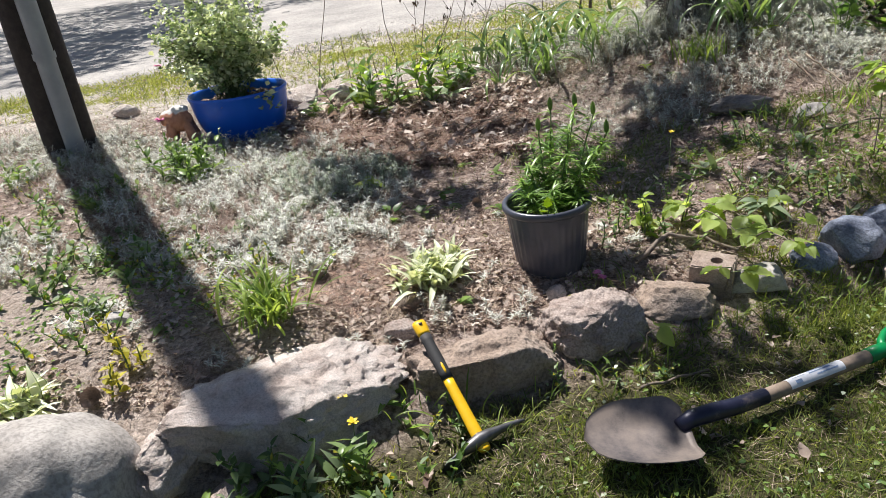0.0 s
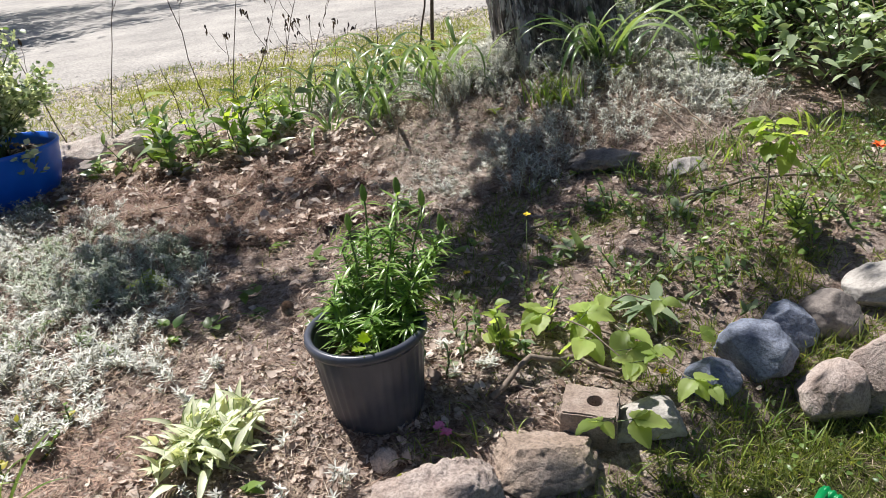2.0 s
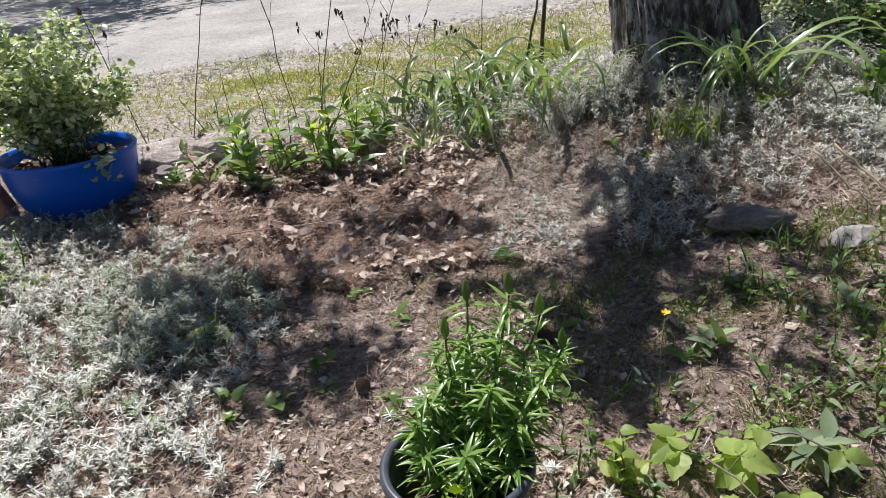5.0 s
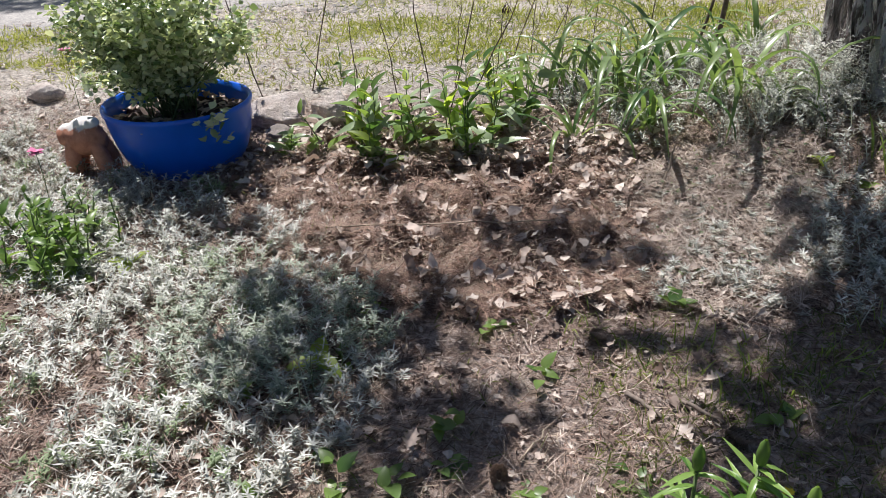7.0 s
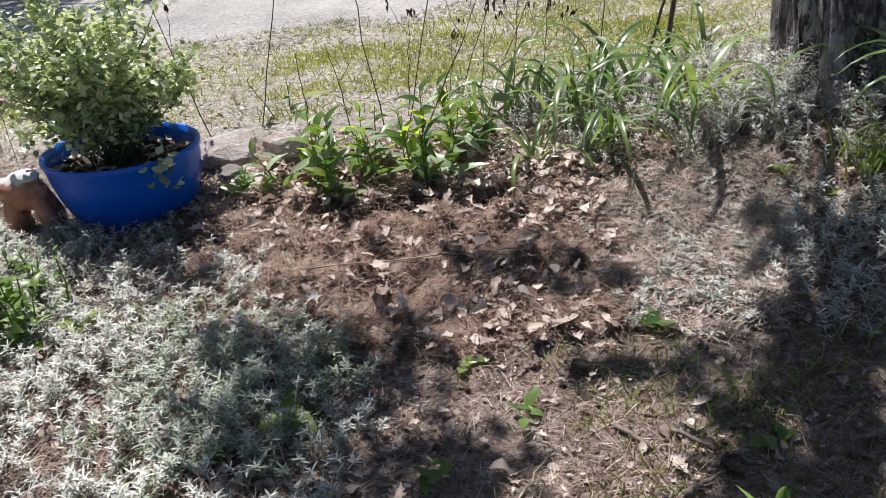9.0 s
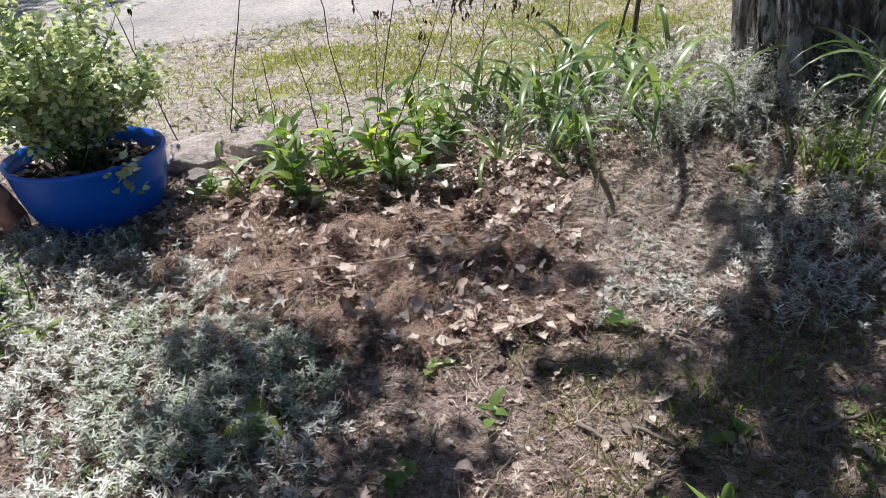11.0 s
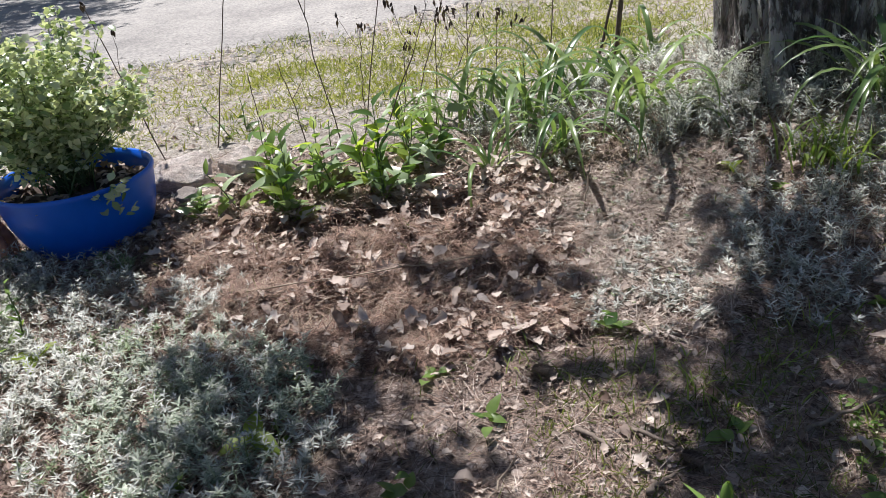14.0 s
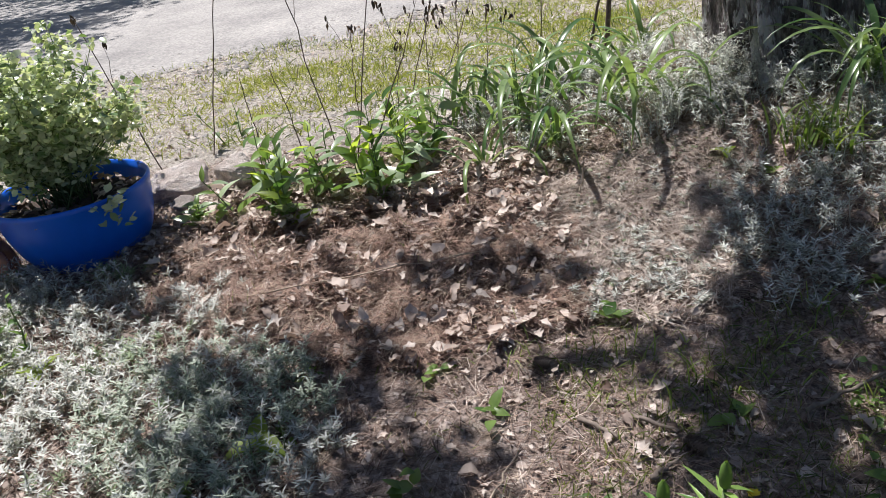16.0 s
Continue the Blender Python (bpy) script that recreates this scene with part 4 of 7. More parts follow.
def make_shovel():
    """A round-pointed shovel with a D grip, flat on the lawn."""
    A, B = np.array([0.748, 1.012]), np.array([1.31, 1.285])
    u2 = (B - A) / np.linalg.norm(B - A)
    ang = math.degrees(math.atan2(u2[1], u2[0]))
    o = pose(A[0], A[1], gz(*A) + 0.055, 0, 0, ang)
    t = thing("shovel", o, "round-pointed shovel with a green grip lying on the grass", "shovel")
    L = float(np.linalg.norm(B - A))
    drop = gz(*B) - gz(*A) - 0.012
    shaft = np.array([(x, 0, drop * x / L) for x in np.linspace(0.2, L + 0.02, 8)])
    part("shaft", mesh_of("shaft", *tube(shaft, 0.0185, 16), ASH), t, label="worn wooden shaft")
    sock = np.array([(0.005, 0, 0.008), (0.04, 0, 0.018), (0.1, 0, 0.012), (0.18, 0, 0.001), (0.27, 0, drop * 0.27 / L + 0.0005)])
    part("socket", mesh_of("socket", *tube(sock, [0.019, 0.022, 0.023, 0.0215, 0.0205], 16), NAVY), t, label="dark blue painted steel socket")
    part("rivet", mesh_of("rivet", *tube([(0.045, 0, 0.03), (0.045, 0, 0.042)], [0.007, 0.004], 8), STEEL), t)
    ang2 = np.linspace(0.25, math.pi - 0.25, 9)
    x0, x1 = 0.34, 0.52
    vv = np.array([[(x, 0.0193 * math.cos(a), drop * x / L + 0.0193 * math.sin(a)) for a in ang2] for x in np.linspace(x0, x1, 6)]).reshape(-1, 3)
    idx = np.arange(54).reshape(6, 9)
    ff = np.stack([idx[:-1, :-1], idx[:-1, 1:], idx[1:, 1:], idx[1:, :-1]], -1).reshape(-1, 4)
    lab = part("sticker", mesh_of("sticker", vv, ff, LABEL), t, label="worn white label with unreadable print")
    for xa, xb, aa, ab in ((0.36, 0.4, 0.8, 1.5), (0.41, 0.47, 1.0, 1.25), (0.41, 0.48, 1.5, 1.7), (0.36, 0.38, 1.9, 2.4), (0.43, 0.5, 2.0, 2.2)):
        pv = [(x, 0.0199 * math.cos(a), drop * x / L + 0.0199 * math.sin(a)) for x in (xa, xb) for a in (aa, ab)]
        part("print_bar", mesh_of("print_bar", pv, [(0, 1, 3, 2)], INK), lab)
    # dished blade, its point away from the grip
    def blade(off):
        rows = []
        for s in np.linspace(0, 1, 15):
            half = 0.112 * (1 - 0.06 * s) * (1 - max(0, (s - 0.45) / 0.55) ** 2.2) ** 0.5 + 0.001
            if s < 0.16:
                half *= 0.72 + 0.28 * (s / 0.16) ** 0.5
            row = []
            for q in np.linspace(-1, 1, 13):
                yy = half * q
                zz = 0.035 * (yy / 0.108) ** 2 + 0.05 * (s - 0.35) ** 2 - 0.012 * math.exp(-(yy / 0.022) ** 2) * (1 - s) * -1.0
                row.append((0.0 - 0.265 * s, yy, zz - off))
            rows.append(row)
        return rows
    top, bot = blade(0.0), blade(0.003)
    v = np.array(top + bot).reshape(-1, 3)
    idx = np.arange(15 * 13).reshape(15, 13)
    q = np.stack([idx[:-1, :-1], idx[:-1, 1:], idx[1:, 1:], idx[1:, :-1]], -1).reshape(-1, 4)
    o2 = 15 * 13
    loop = list(idx[0]) + list(idx[1:, -1]) + list(idx[-1, ::-1][1:]) + list(idx[::-1, 0][1:])
    rim = np.array([(a, b, b + o2, a + o2) for a, b in zip(loop, loop[1:])])
    f = np.concatenate([q, q[:, ::-1] + o2, rim])
    part("blade", mesh_of("blade", v, f, BLADE), t, pose(0.02, -0.025, -0.012, 5, 6, -17), "muddy round-pointed steel blade")
    # grip: a socket, two arms and a ribbed cross bar
    g = part("grip", mesh_of("grip", *tube([(L - 0.01, 0, drop), (L + 0.03, 0, drop + 0.001), (L + 0.055, 0, drop + 0.002)], [0.021, 0.021, 0.019], 16), GREENGRIP), t, label="green plastic D grip")
    tilt = 0.12
    for sgn in (-1, 1):
        arm = np.array([(L + 0.045, 0, drop), (L + 0.075, sgn * 0.03, drop), (L + 0.11, sgn * 0.05, drop), (L + 0.15, sgn * 0.06, drop)])
        arm[:, 2] += arm[:, 1] * tilt
        part("arm", mesh_of("arm", *oval_rod(arm, [0.013, 0.0115, 0.0105, 0.012], [0.014, 0.012, 0.011, 0.012], 12), GREENGRIP), g)
    bar = np.array([(L + 0.15, yy, drop + yy * tilt) for yy in np.linspace(-0.066, 0.066, 40)])
    part("cross_bar", mesh_of("cross_bar", *tube(bar, 0.0125 + 0.002 * np.sign(np.sin(np.linspace(0, 2 * np.pi * 10, 40))), 12), GREENGRIP), g, label="ribbed cross bar")


make_shovel()


# ---- pole and tree ----
def make_pole():
    x, y = -2.37, 3.87
    t = thing("utility_pole", pose(x, y, gz(x, y) - 0.15), "dark creosoted wooden utility pole with a grey cable guard", "pole")
    ang = np.linspace(0, 2 * np.pi, 40, endpoint=False)
    rows = []
    for zz in np.linspace(0, 8.0, 60):
        r = 0.155 - 0.0085 * zz
        rows.append([((r + 0.004 * noise.noise(Vector((math.cos(a) * 6, math.sin(a) * 6, zz * 0.5)))) * math.cos(a), (r + 0.004 * noise.noise(Vector((math.cos(a) * 6, math.sin(a) * 6, zz * 0.5)))) * math.sin(a), zz) for a in ang])
    part("shaft", mesh_of("shaft", *ring_loft(rows), POLEWOOD), t)
    face = math.atan2(-4.3, 3.2) + 0.05
    c, s = math.cos(face), math.sin(face)
    rows = []
    for zz in (0.0, 0.5, 1.2, 2.6):
        row = []
        for a in np.linspace(-math.pi / 2, math.pi / 2, 12):
            px, py = 0.148 + 0.055 * math.cos(a), 0.056 * math.sin(a)
            row.append((px * c - py * s, px * s + py * c, zz))
        rows.append(row)
    part("cable_guard", mesh_of("cable_guard", *ring_loft(rows), CONDUIT), t, label="half-round grey plastic cable guard")
    for zz in (0.75, 1.7, 2.4):
        st = []
        for dz in (-0.02, 0.02):
            row = []
            for a in np.linspace(-math.pi / 2 - 0.2, math.pi / 2 + 0.2, 12):
                px, py = 0.146 + 0.06 * math.cos(a), 0.064 * math.sin(a)
                row.append((px * c - py * s, px * s + py * c, zz + dz))
            st.append(row)
        part("strap", mesh_of("strap", *ring_loft(st), CONDUIT), t, label="grey fixing strap")


make_pole()

# shade on the ground, each patch cast by an unseen spray of leaves added in the crown: x, y, half width, half depth,
# turn, thickness
SHADE = [
    (-0.22, 2.98, 0.15, 0.08, 12, 0.7), (-0.03, 3.06, 0.14, 0.07, 12, 0.9), (0.26, 3.42, 0.12, 0.07, 0, 0.9), (0.42, 3.3, 0.1, 0.05, 0, 0.8), (0.27, 2.6, 0.07, 0.06, 0, 0.7), (1.22, 2.86, 0.1, 0.09, 0, 0.8), (1.17, 2.72, 0.07, 0.06, 0, 0.8), (1.28, 2.98, 0.08, 0.06, 0, 0.8), (-0.32, 2.88, 0.1, 0.07, 0, 0.6), (-0.12, 2.7, 0.1, 0.07, 0, 0.6), (-0.06, 2.88, 0.13, 0.06, 20, 0.7), (0.07, 3.4, 0.2, 0.06, 4, 0.7), (-0.75, 3.28, 0.17, 0.05, 7, 1.0), (0.53, 3.43, 0.1, 0.08, 5, 0.7), (0.28, 3.2, 0.14, 0.05, 0, 0.6),
    (0.05, 2.55, 0.16, 0.1, 8, 1.3), (0.1, 2.37, 0.15, 0.07, 9, 1.1), (0.49, 2.91, 0.18, 0.022, 5, 2.0), (1.0, 2.55, 0.07, 0.1, 0, 0.6), (0.98, 2.35, 0.08, 0.08, 0, 0.5), (0.19, 2.58, 0.1, 0.1, -20, 0.8), (-0.34, 2.53, 0.14, 0.09, 12, 1.2), (-0.46, 2.9, 0.16, 0.11, 9, 0.9), (-0.28, 2.74, 0.16, 0.1, 10, 1.0), (-0.2, 2.42, 0.12, 0.07, 10, 0.9),
    (0.87, 2.86, 0.13, 0.1, 2, 1.2), (0.85, 2.56, 0.1, 0.14, 0, 1.9), (0.9, 2.38, 0.11, 0.14, -20, 1.5), (1.1, 2.95, 0.17, 0.12, -9, 1.4), (1.3, 3.34, 0.13, 0.1, 20, 0.6), (1.0, 2.72, 0.14, 0.08, 0, 0.7), (1.08, 2.55, 0.06, 0.06, 0, 0.9), (0.68, 2.38, 0.1, 0.06, 0, 1.2), (1.22, 3.2, 0.17, 0.24, 20, 1.6), (1.15, 3.02, 0.15, 0.12, 0, 1.5), (1.35, 2.66, 0.15, 0.07, 0, 0.6), (1.5, 2.45, 0.15, 0.08, 10, 0.6), (1.28, 2.33, 0.14, 0.05, 0, 0.6), (1.62, 2.74, 0.12, 0.06, 0, 0.6),
    (1.47, 3.0, 0.13, 0.08, -20, 1.2), (2.2, 4.3, 0.32, 0.3, 20, 0.6), (2.7, 4.2, 0.3, 0.25, 0, 0.35), (2.5, 3.2, 0.22, 0.14, 0, 1.0),
    (1.75, 2.0, 0.12, 0.08, -10, 1.2), (1.58, 1.95, 0.1, 0.06, 0, 0.8), (0.89, 1.38, 0.16, 0.09, 0, 1.3), (1.3, 1.64, 0.16, 0.05, 8, 0.6), (0.77, 1.06, 0.09, 0.1, -8, 1.2), (1.2, 1.14, 0.1, 0.06, 0, 0.8), (1.1, 1.3, 0.1, 0.06, 30, 0.8), (1.5, 1.2, 0.1, 0.06, 0, 0.8),
    (0.72, 4.6, 0.12, 0.06, 0, 1.0), (0.3, 4.6, 0.12, 0.06, 0, 1.0),
]
# shade on the road, cast by the leaves of an added, unseen tree
ROAD_SHADE = [(-6.2, 13.2, 1.4, 1.3, 0, 1), (-4.9, 12.8, 1.0, 1.0, 0, 1), (-7.6, 15.5, 1.8, 1.6, 0, 1), (-5.4, 15.6, 1.4, 1.3, 0, 1), (-8.8, 12.4, 1.3, 1.2, 0, 1), (-7.0, 11.6, 1.0, 0.8, 0, 1), (-4.4, 9.2, 0.8, 0.6, 0, 1), (-4.6, 8.4, 0.7, 0.5, 0, 1), (-3.9, 7.6, 0.4, 0.4, 0, 1), (-5.5, 9.4, 0.9, 0.6, 0, 1), (-3.6, 6.7, 0.3, 0.25, 0, 1), (-4.1, 10.4, 0.7, 0.5, 0, 1), (-4.9, 10.0, 0.9, 0.8, 0, 1), (-4.0, 7.05, 0.45, 0.45, 0, 1), (-3.8, 9.2, 0.5, 0.4, 0, 1), (-3.7, 10.6, 0.6, 0.6, 0, 1), (-4.1, 6.4, 0.4, 0.35, 0, 1), (-4.4, 7.9, 0.6, 0.4, 0, 1), (-5.6, 8.4, 0.8, 0.5, 0, 1), (-6.2, 10.4, 1.0, 0.9, 0, 1), (-4.6, 11.8, 0.9, 0.8, 0, 1), (-3.3, 8.2, 0.25, 0.3, 0, 1), (-5.1, 7.2, 0.7, 0.5, 0, 1), (-2.7, 11.6, 0.5, 0.6, 0, 0.8), (-1.5, 12.2, 0.4, 0.5, 0, 0.7), (-0.3, 12.8, 0.5, 0.5, 0, 0.7), (-7.5, 9.0, 1.0, 0.9, 0, 1), (-3.0, 13.5, 1.2, 0.8, 0, 1)]


def tree_lean(h):
    """How far the main stem has swung from its foot at the height h."""
    # higher up, out of sight, it leans sunward to keep its shadow small
    up = max(0.0, h - 0.5)
    return (-0.12 * h - 0.21 * up, 0.2 * h + 0.26 * up)


def make_tree():
    x, y = 1.62, 4.26
    zb = gz(x, y) - 0.08
    t = thing("tree", pose(x, y, zb), "big old leaning tree with furrowed grey-brown bark", "tree")
    ang = np.linspace(0, 2 * np.pi, 220, endpoint=False)
    rows = []
    for zz in np.concatenate([np.linspace(0, 1.3, 110), np.linspace(1.4, 5.0, 34)]):
        base = np.interp(zz, [0, 0.15, 1.0, 2.5, 3.6, 5.0], [0.325, 0.305, 0.26, 0.19, 0.15, 0.07])
        lean = tree_lean(zz)
        row = []
        for a in ang:
            wander = 0.35 * noise.noise(Vector((math.cos(a) * 2, math.sin(a) * 2, zz * 1.1)))
            q = Vector((math.cos(a + 0.2 * wander), math.sin(a + 0.2 * wander), 0))
            plate = noise.noise(Vector((q.x * 9, q.y * 9, zz * 1.5 + 4)))
            plate2 = noise.noise(Vector((q.x * 19, q.y * 19, zz * 4.0)))
            fur = 0.03 * min(1.0, abs(plate) * 4.5) + 0.012 * min(1.0, abs(plate2) * 4)
            rib = 0.024 * math.sin(9 * a + 1.4 + wander) + 0.012 * math.sin(5 * a)
            # extra ridges, shaped so that their flanks catch the sun
            for a0, wide, out in ((-2.3, 0.16, 0.1), (-2.62, 0.09, 0.035), (-1.75, 0.12, 0.03), (-1.2, 0.14, 0.04)):
                rib += out * math.exp(-((a + 0.12 * wander - (a0 % (2 * math.pi))) / wide) ** 2)
            r = base * (1 + 0.25 * (rib + fur - 0.03) / 0.08 * min(1.0, base / 0.3)) + 0.004 * noise.noise(Vector((q.x * 40, q.y * 40, zz * 30)))
            row.append((r * math.cos(a) + lean[0], r * math.sin(a) + lean[1], zz))
        rows.append(row)
    part("trunk", mesh_of("trunk", *ring_loft(rows), BARK), t)
    # added stem out of view, its bends set by the shade band it casts
    fork = [(-0.15, 0.2, 0.8), (-0.38, 0.22, 0.98), (-0.67, 0.25, 1.25), (-1.13, 0.22, 1.95), (-1.51, 0.22, 2.75), (-1.91, 0.22, 3.55), (-2.27, 0.2, 4.25)]
    part("shade_stem", mesh_of("shade_stem", *tube(fork, [0.1, 0.045, 0.022, 0.022, 0.045, 0.075, 0.05], 20), BARK), t, label="unseen second stem added to cast a band of shade")
    # leaves and limbs out of view, added to cast the patches of shade
    spray(t, SHADE, np.array([x, y, zb]), np.random.default_rng(77), 3400, (3.4, 4.8), (3.0, 4.9), tree_lean)


def spray(t, spots, org, rng, dense, tall, forks, lean=lambda h: (0.0, 0.0)):
    """Unseen sprays of leaves added up in a crown, each on its own limb, over the spots that they shade."""
    base, limbs = [], []
    for px, py, hx, hy, turn, thick in spots:
        hgt, g = rng.uniform(*tall), gz(px, py)
        c = np.array([px, py, g]) + np.array(TO_SUN) / TO_SUN.z * (hgt - g) - org
        a = radians(turn)
        twigs = rng.normal(0, 1, (int(dense * thick * hx * hy / 5) + 2, 3)) * np.array([0.6 * hx, 0.6 * hy, 0.05])
        twigs = twigs @ np.array([[math.cos(a), math.sin(a), 0], [-math.sin(a), math.cos(a), 0], [0, 0, 1]])
        base.append(c + np.repeat(twigs, 5, 0) + rng.normal(0, min(0.03, hy), (len(twigs) * 5, 3)))
        fork = rng.uniform(*forks)
        limbs.append((np.array([*lean(fork), fork]), c))
    base = np.concatenate(base)
    n = len(base)
    v, f = leaves(base, flat_dirs(n, rng, (-0.7, 0.5)), unit(np.array(TO_SUN) + rng.normal(0, 0.6, (n, 3))), rng.uniform(0.05, 0.1, n), rng.uniform(0.035, 0.065, n), 3, 0.1, 0.2, "oak")
    tagged(part("crown", mesh_of("crown", v, f, CANOPY), t), kind="stuff")
    for i, (a, b) in enumerate(limbs):
        part("limb", mesh_of("limb", *tube(bend(a, b, 0.1, 8, 0.05, i), np.linspace(0.0045, 0.002, 8), 6), BARK), t)


def make_road_shade_tree():
    """An unseen tree, added so that its crown dapples the road."""
    x, y = -13.0, 13.5
    t = thing("road_shade_tree", pose(x, y, gz(x, y) - 0.05), "unseen tall tree added to cast dapples on the road", "tree")
    ang = np.linspace(0, 2 * np.pi, 24, endpoint=False)
    rows = [[((0.3 - 0.02 * zz + 0.02 * math.sin(5 * a)) * math.cos(a), (0.3 - 0.02 * zz + 0.02 * math.sin(5 * a)) * math.sin(a), zz) for a in ang] for zz in np.linspace(0, 11, 30)]
    part("trunk", mesh_of("trunk", *ring_loft(rows), BARK), t)
    spray(t, ROAD_SHADE, np.array([x, y, gz(x, y)]), np.random.default_rng(78), 2600, (5.0, 8.0), (4.0, 10.0))


make_road_shade_tree()
make_tree()


# ---- plants ----
def leaf_mesh(name, length, width, mat, droop, shape, segs=6, fold=0.25, rise=0.0):
    """One leaf along +x from the origin; each plant's leaves share a few of these."""
    v, f = leaves(np.zeros((1, 3)), np.array([[math.cos(rise), 0, math.sin(rise)]]), np.array([0, 0, 1.0]), length, width, segs, droop, fold, shape)
    return mesh_of(name, v, f, mat)


def strap_mesh(length, width, arch, mat, name="leaf"):
    """A long arching strap leaf that rises and then bows over."""
    n = 11
    s = np.linspace(0, 1, n)
    a = radians(82) - arch * s ** 1.5
    d = length / (n - 1)
    x, z = np.cumsum(np.cos(a)) * d, np.cumsum(np.sin(a)) * d
    half = width / 2 * PROFILE["strap"](s)
    v = np.stack([np.stack([x, half, z + half * 0.45], -1), np.stack([x, 0 * x, z], -1), np.stack([x, -half, z + half * 0.45], -1)], 1).reshape(-1, 3)
    idx = np.arange(n * 3).reshape(n, 3)
    f = np.stack([idx[:-1, :-1], idx[:-1, 1:], idx[1:, 1:], idx[1:, :-1]], -1).reshape(-1, 4)
    return mesh_of(name, v, f, mat)


FINE = [strap_mesh(ln, w, ar, TUFT) for ln, w, ar in ((0.36, 0.02, 1.2), (0.4, 0.022, 1.6), (0.34, 0.018, 0.7), (0.4, 0.02, 0.9), (0.28, 0.016, 0.5))]
STRAPS = [strap_mesh(ln, w, ar, STRAP) for ln, w, ar in ((0.52, 0.025, 2.7), (0.6, 0.028, 3.0), (0.42, 0.022, 2.0), (0.62, 0.028, 2.4), (0.34, 0.018, 1.1))]


def strap_clump(x, y, n, size, seed, label, name="daylily", spread=0.05, group="daylilies along the back", lean=0.0):
    rng = np.random.default_rng(seed)
    t = thing(name, pose(x, y, gz(x, y) - 0.01), label, "plant", group)
    for i in range(n):
        k = size * rng.uniform(0.65, 1.1)
        m = pose(rng.normal(0, spread), rng.normal(0, spread), 0, rng.normal(0, 8), rng.uniform(-4, 28) + lean, rng.uniform(0, 360)) @ Matrix.Diagonal((k, k, k, 1))
        kit = FINE if name == "grass_tuft" else STRAPS
        part("leaf", kit[int(rng.integers(0, len(kit)))], t, m)
    return t


strap_clump(0.34, 4.08, 10, 0.75, 1, "small daylily with arching pale leaves", spread=0.02)
strap_clump(0.6, 4.14, 16, 0.9, 2, "daylily clump with arching bright leaves", spread=0.04)
strap_clump(0.5, 4.45, 17, 1.15, 3, "big daylily clump with broad arching leaves", spread=0.08)
strap_clump(0.74, 4.5, 12, 1.1, 4, "daylily clump with arching bright leaves", spread=0.07)
strap_clump(0.94, 4.2, 18, 1.05, 5, "daylily clump with arching bright leaves", spread=0.05)
strap_clump(1.06, 4.03, 10, 0.75, 6, "small daylily near the tree trunk", spread=0.02)
strap_clump(1.7, 3.84, 24, 1.15, 7, "daylily clump before the tree trunk", spread=0.05)
strap_clump(1.84, 3.8, 9, 0.9, 17, "small daylily before the tree trunk", spread=0.03)
strap_clump(0.2, 4.6, 16, 0.9, 8, "daylily clump with arching bright leaves", spread=0.06)
for i, (x, y, k) in enumerate([(0.35, 4.85, 0.75), (0.62, 4.95, 0.8), (0.88, 4.75, 0.7), (1.08, 4.65, 0.75), (0.05, 4.8, 0.6), (1.15, 4.85, 0.8)]):
    strap_clump(x, y, 9, k, 80 + i, "daylily clump behind the taller ones", spread=0.06)
strap_clump(1.41, 3.61, 80, 0.5, 9, "small grassy tuft in silver plants", name="grass_tuft", spread=0.06, group="grass tufts")
strap_clump(-0.4, 1.52, 130, 0.56, 10, "fresh green grassy clump on bare soil", name="grass_tuft", spread=0.05, group="grass tufts")
for i, (x, y, k) in enumerate([(1.62, 2.72, 0.3), (1.9, 2.85, 0.36), (1.52, 2.86, 0.3), (2.15, 2.6, 0.4), (2.3, 2.3, 0.4), (1.6, 2.5, 0.25), (0.95, 2.72, 0.2), (0.8, 2.8, 0.22), (1.05, 2.85, 0.22), (1.15, 2.6, 0.2), (0.6, 2.78, 0.16), (0.72, 2.95, 0.2), (0.42, 2.95, 0.2), (1.2, 2.95, 0.22), (2.35, 3.0, 0.45), (1.05, 1.95, 0.18), (0.65, 1.68, 0.2), (0.1, 1.2, 0.3), (0.62, 1.34, 0.24), (0.42, 1.22, 0.2), (0.78, 1.42, 0.22), (1.0, 1.52, 0.2), (1.2, 1.6, 0.22), (1.35, 1.64, 0.24), (1.5, 1.66, 0.22), (1.72, 1.56, 0.24), (1.95, 1.62, 0.24), (1.25, 1.85, 0.2), (0.25, 1.12, 0.22), (0.72, 1.75, 0.18), (0.62, 1.68, 0.2)]):
    strap_clump(x, y, 26, k, 40 + i, "small tuft of green grass", name="grass_tuft", spread=0.05, group="grass tufts")


def rosette(name, x, y, n, meshes, seed, label, category="plant", rise=(10, 70), spread=0.015, scale=(0.7, 1.1), group="", high=0.0):
    """A low plant whose leaves spread from one crown."""
    rng = np.random.default_rng(seed)
    t = thing(name, pose(x, y, gz(x, y) + high), label, category, group)
    for i in range(n):
        k = rng.uniform(*scale)
        m = pose(rng.normal(0, spread), rng.normal(0, spread), rng.uniform(0, spread), rng.normal(0, 12), -rng.uniform(*rise), i * 137.5 + rng.normal(0, 15)) @ Matrix.Diagonal((k, k, k, 1))
        part("leaf", meshes[int(rng.integers(0, len(meshes)))], t, m)
    return t


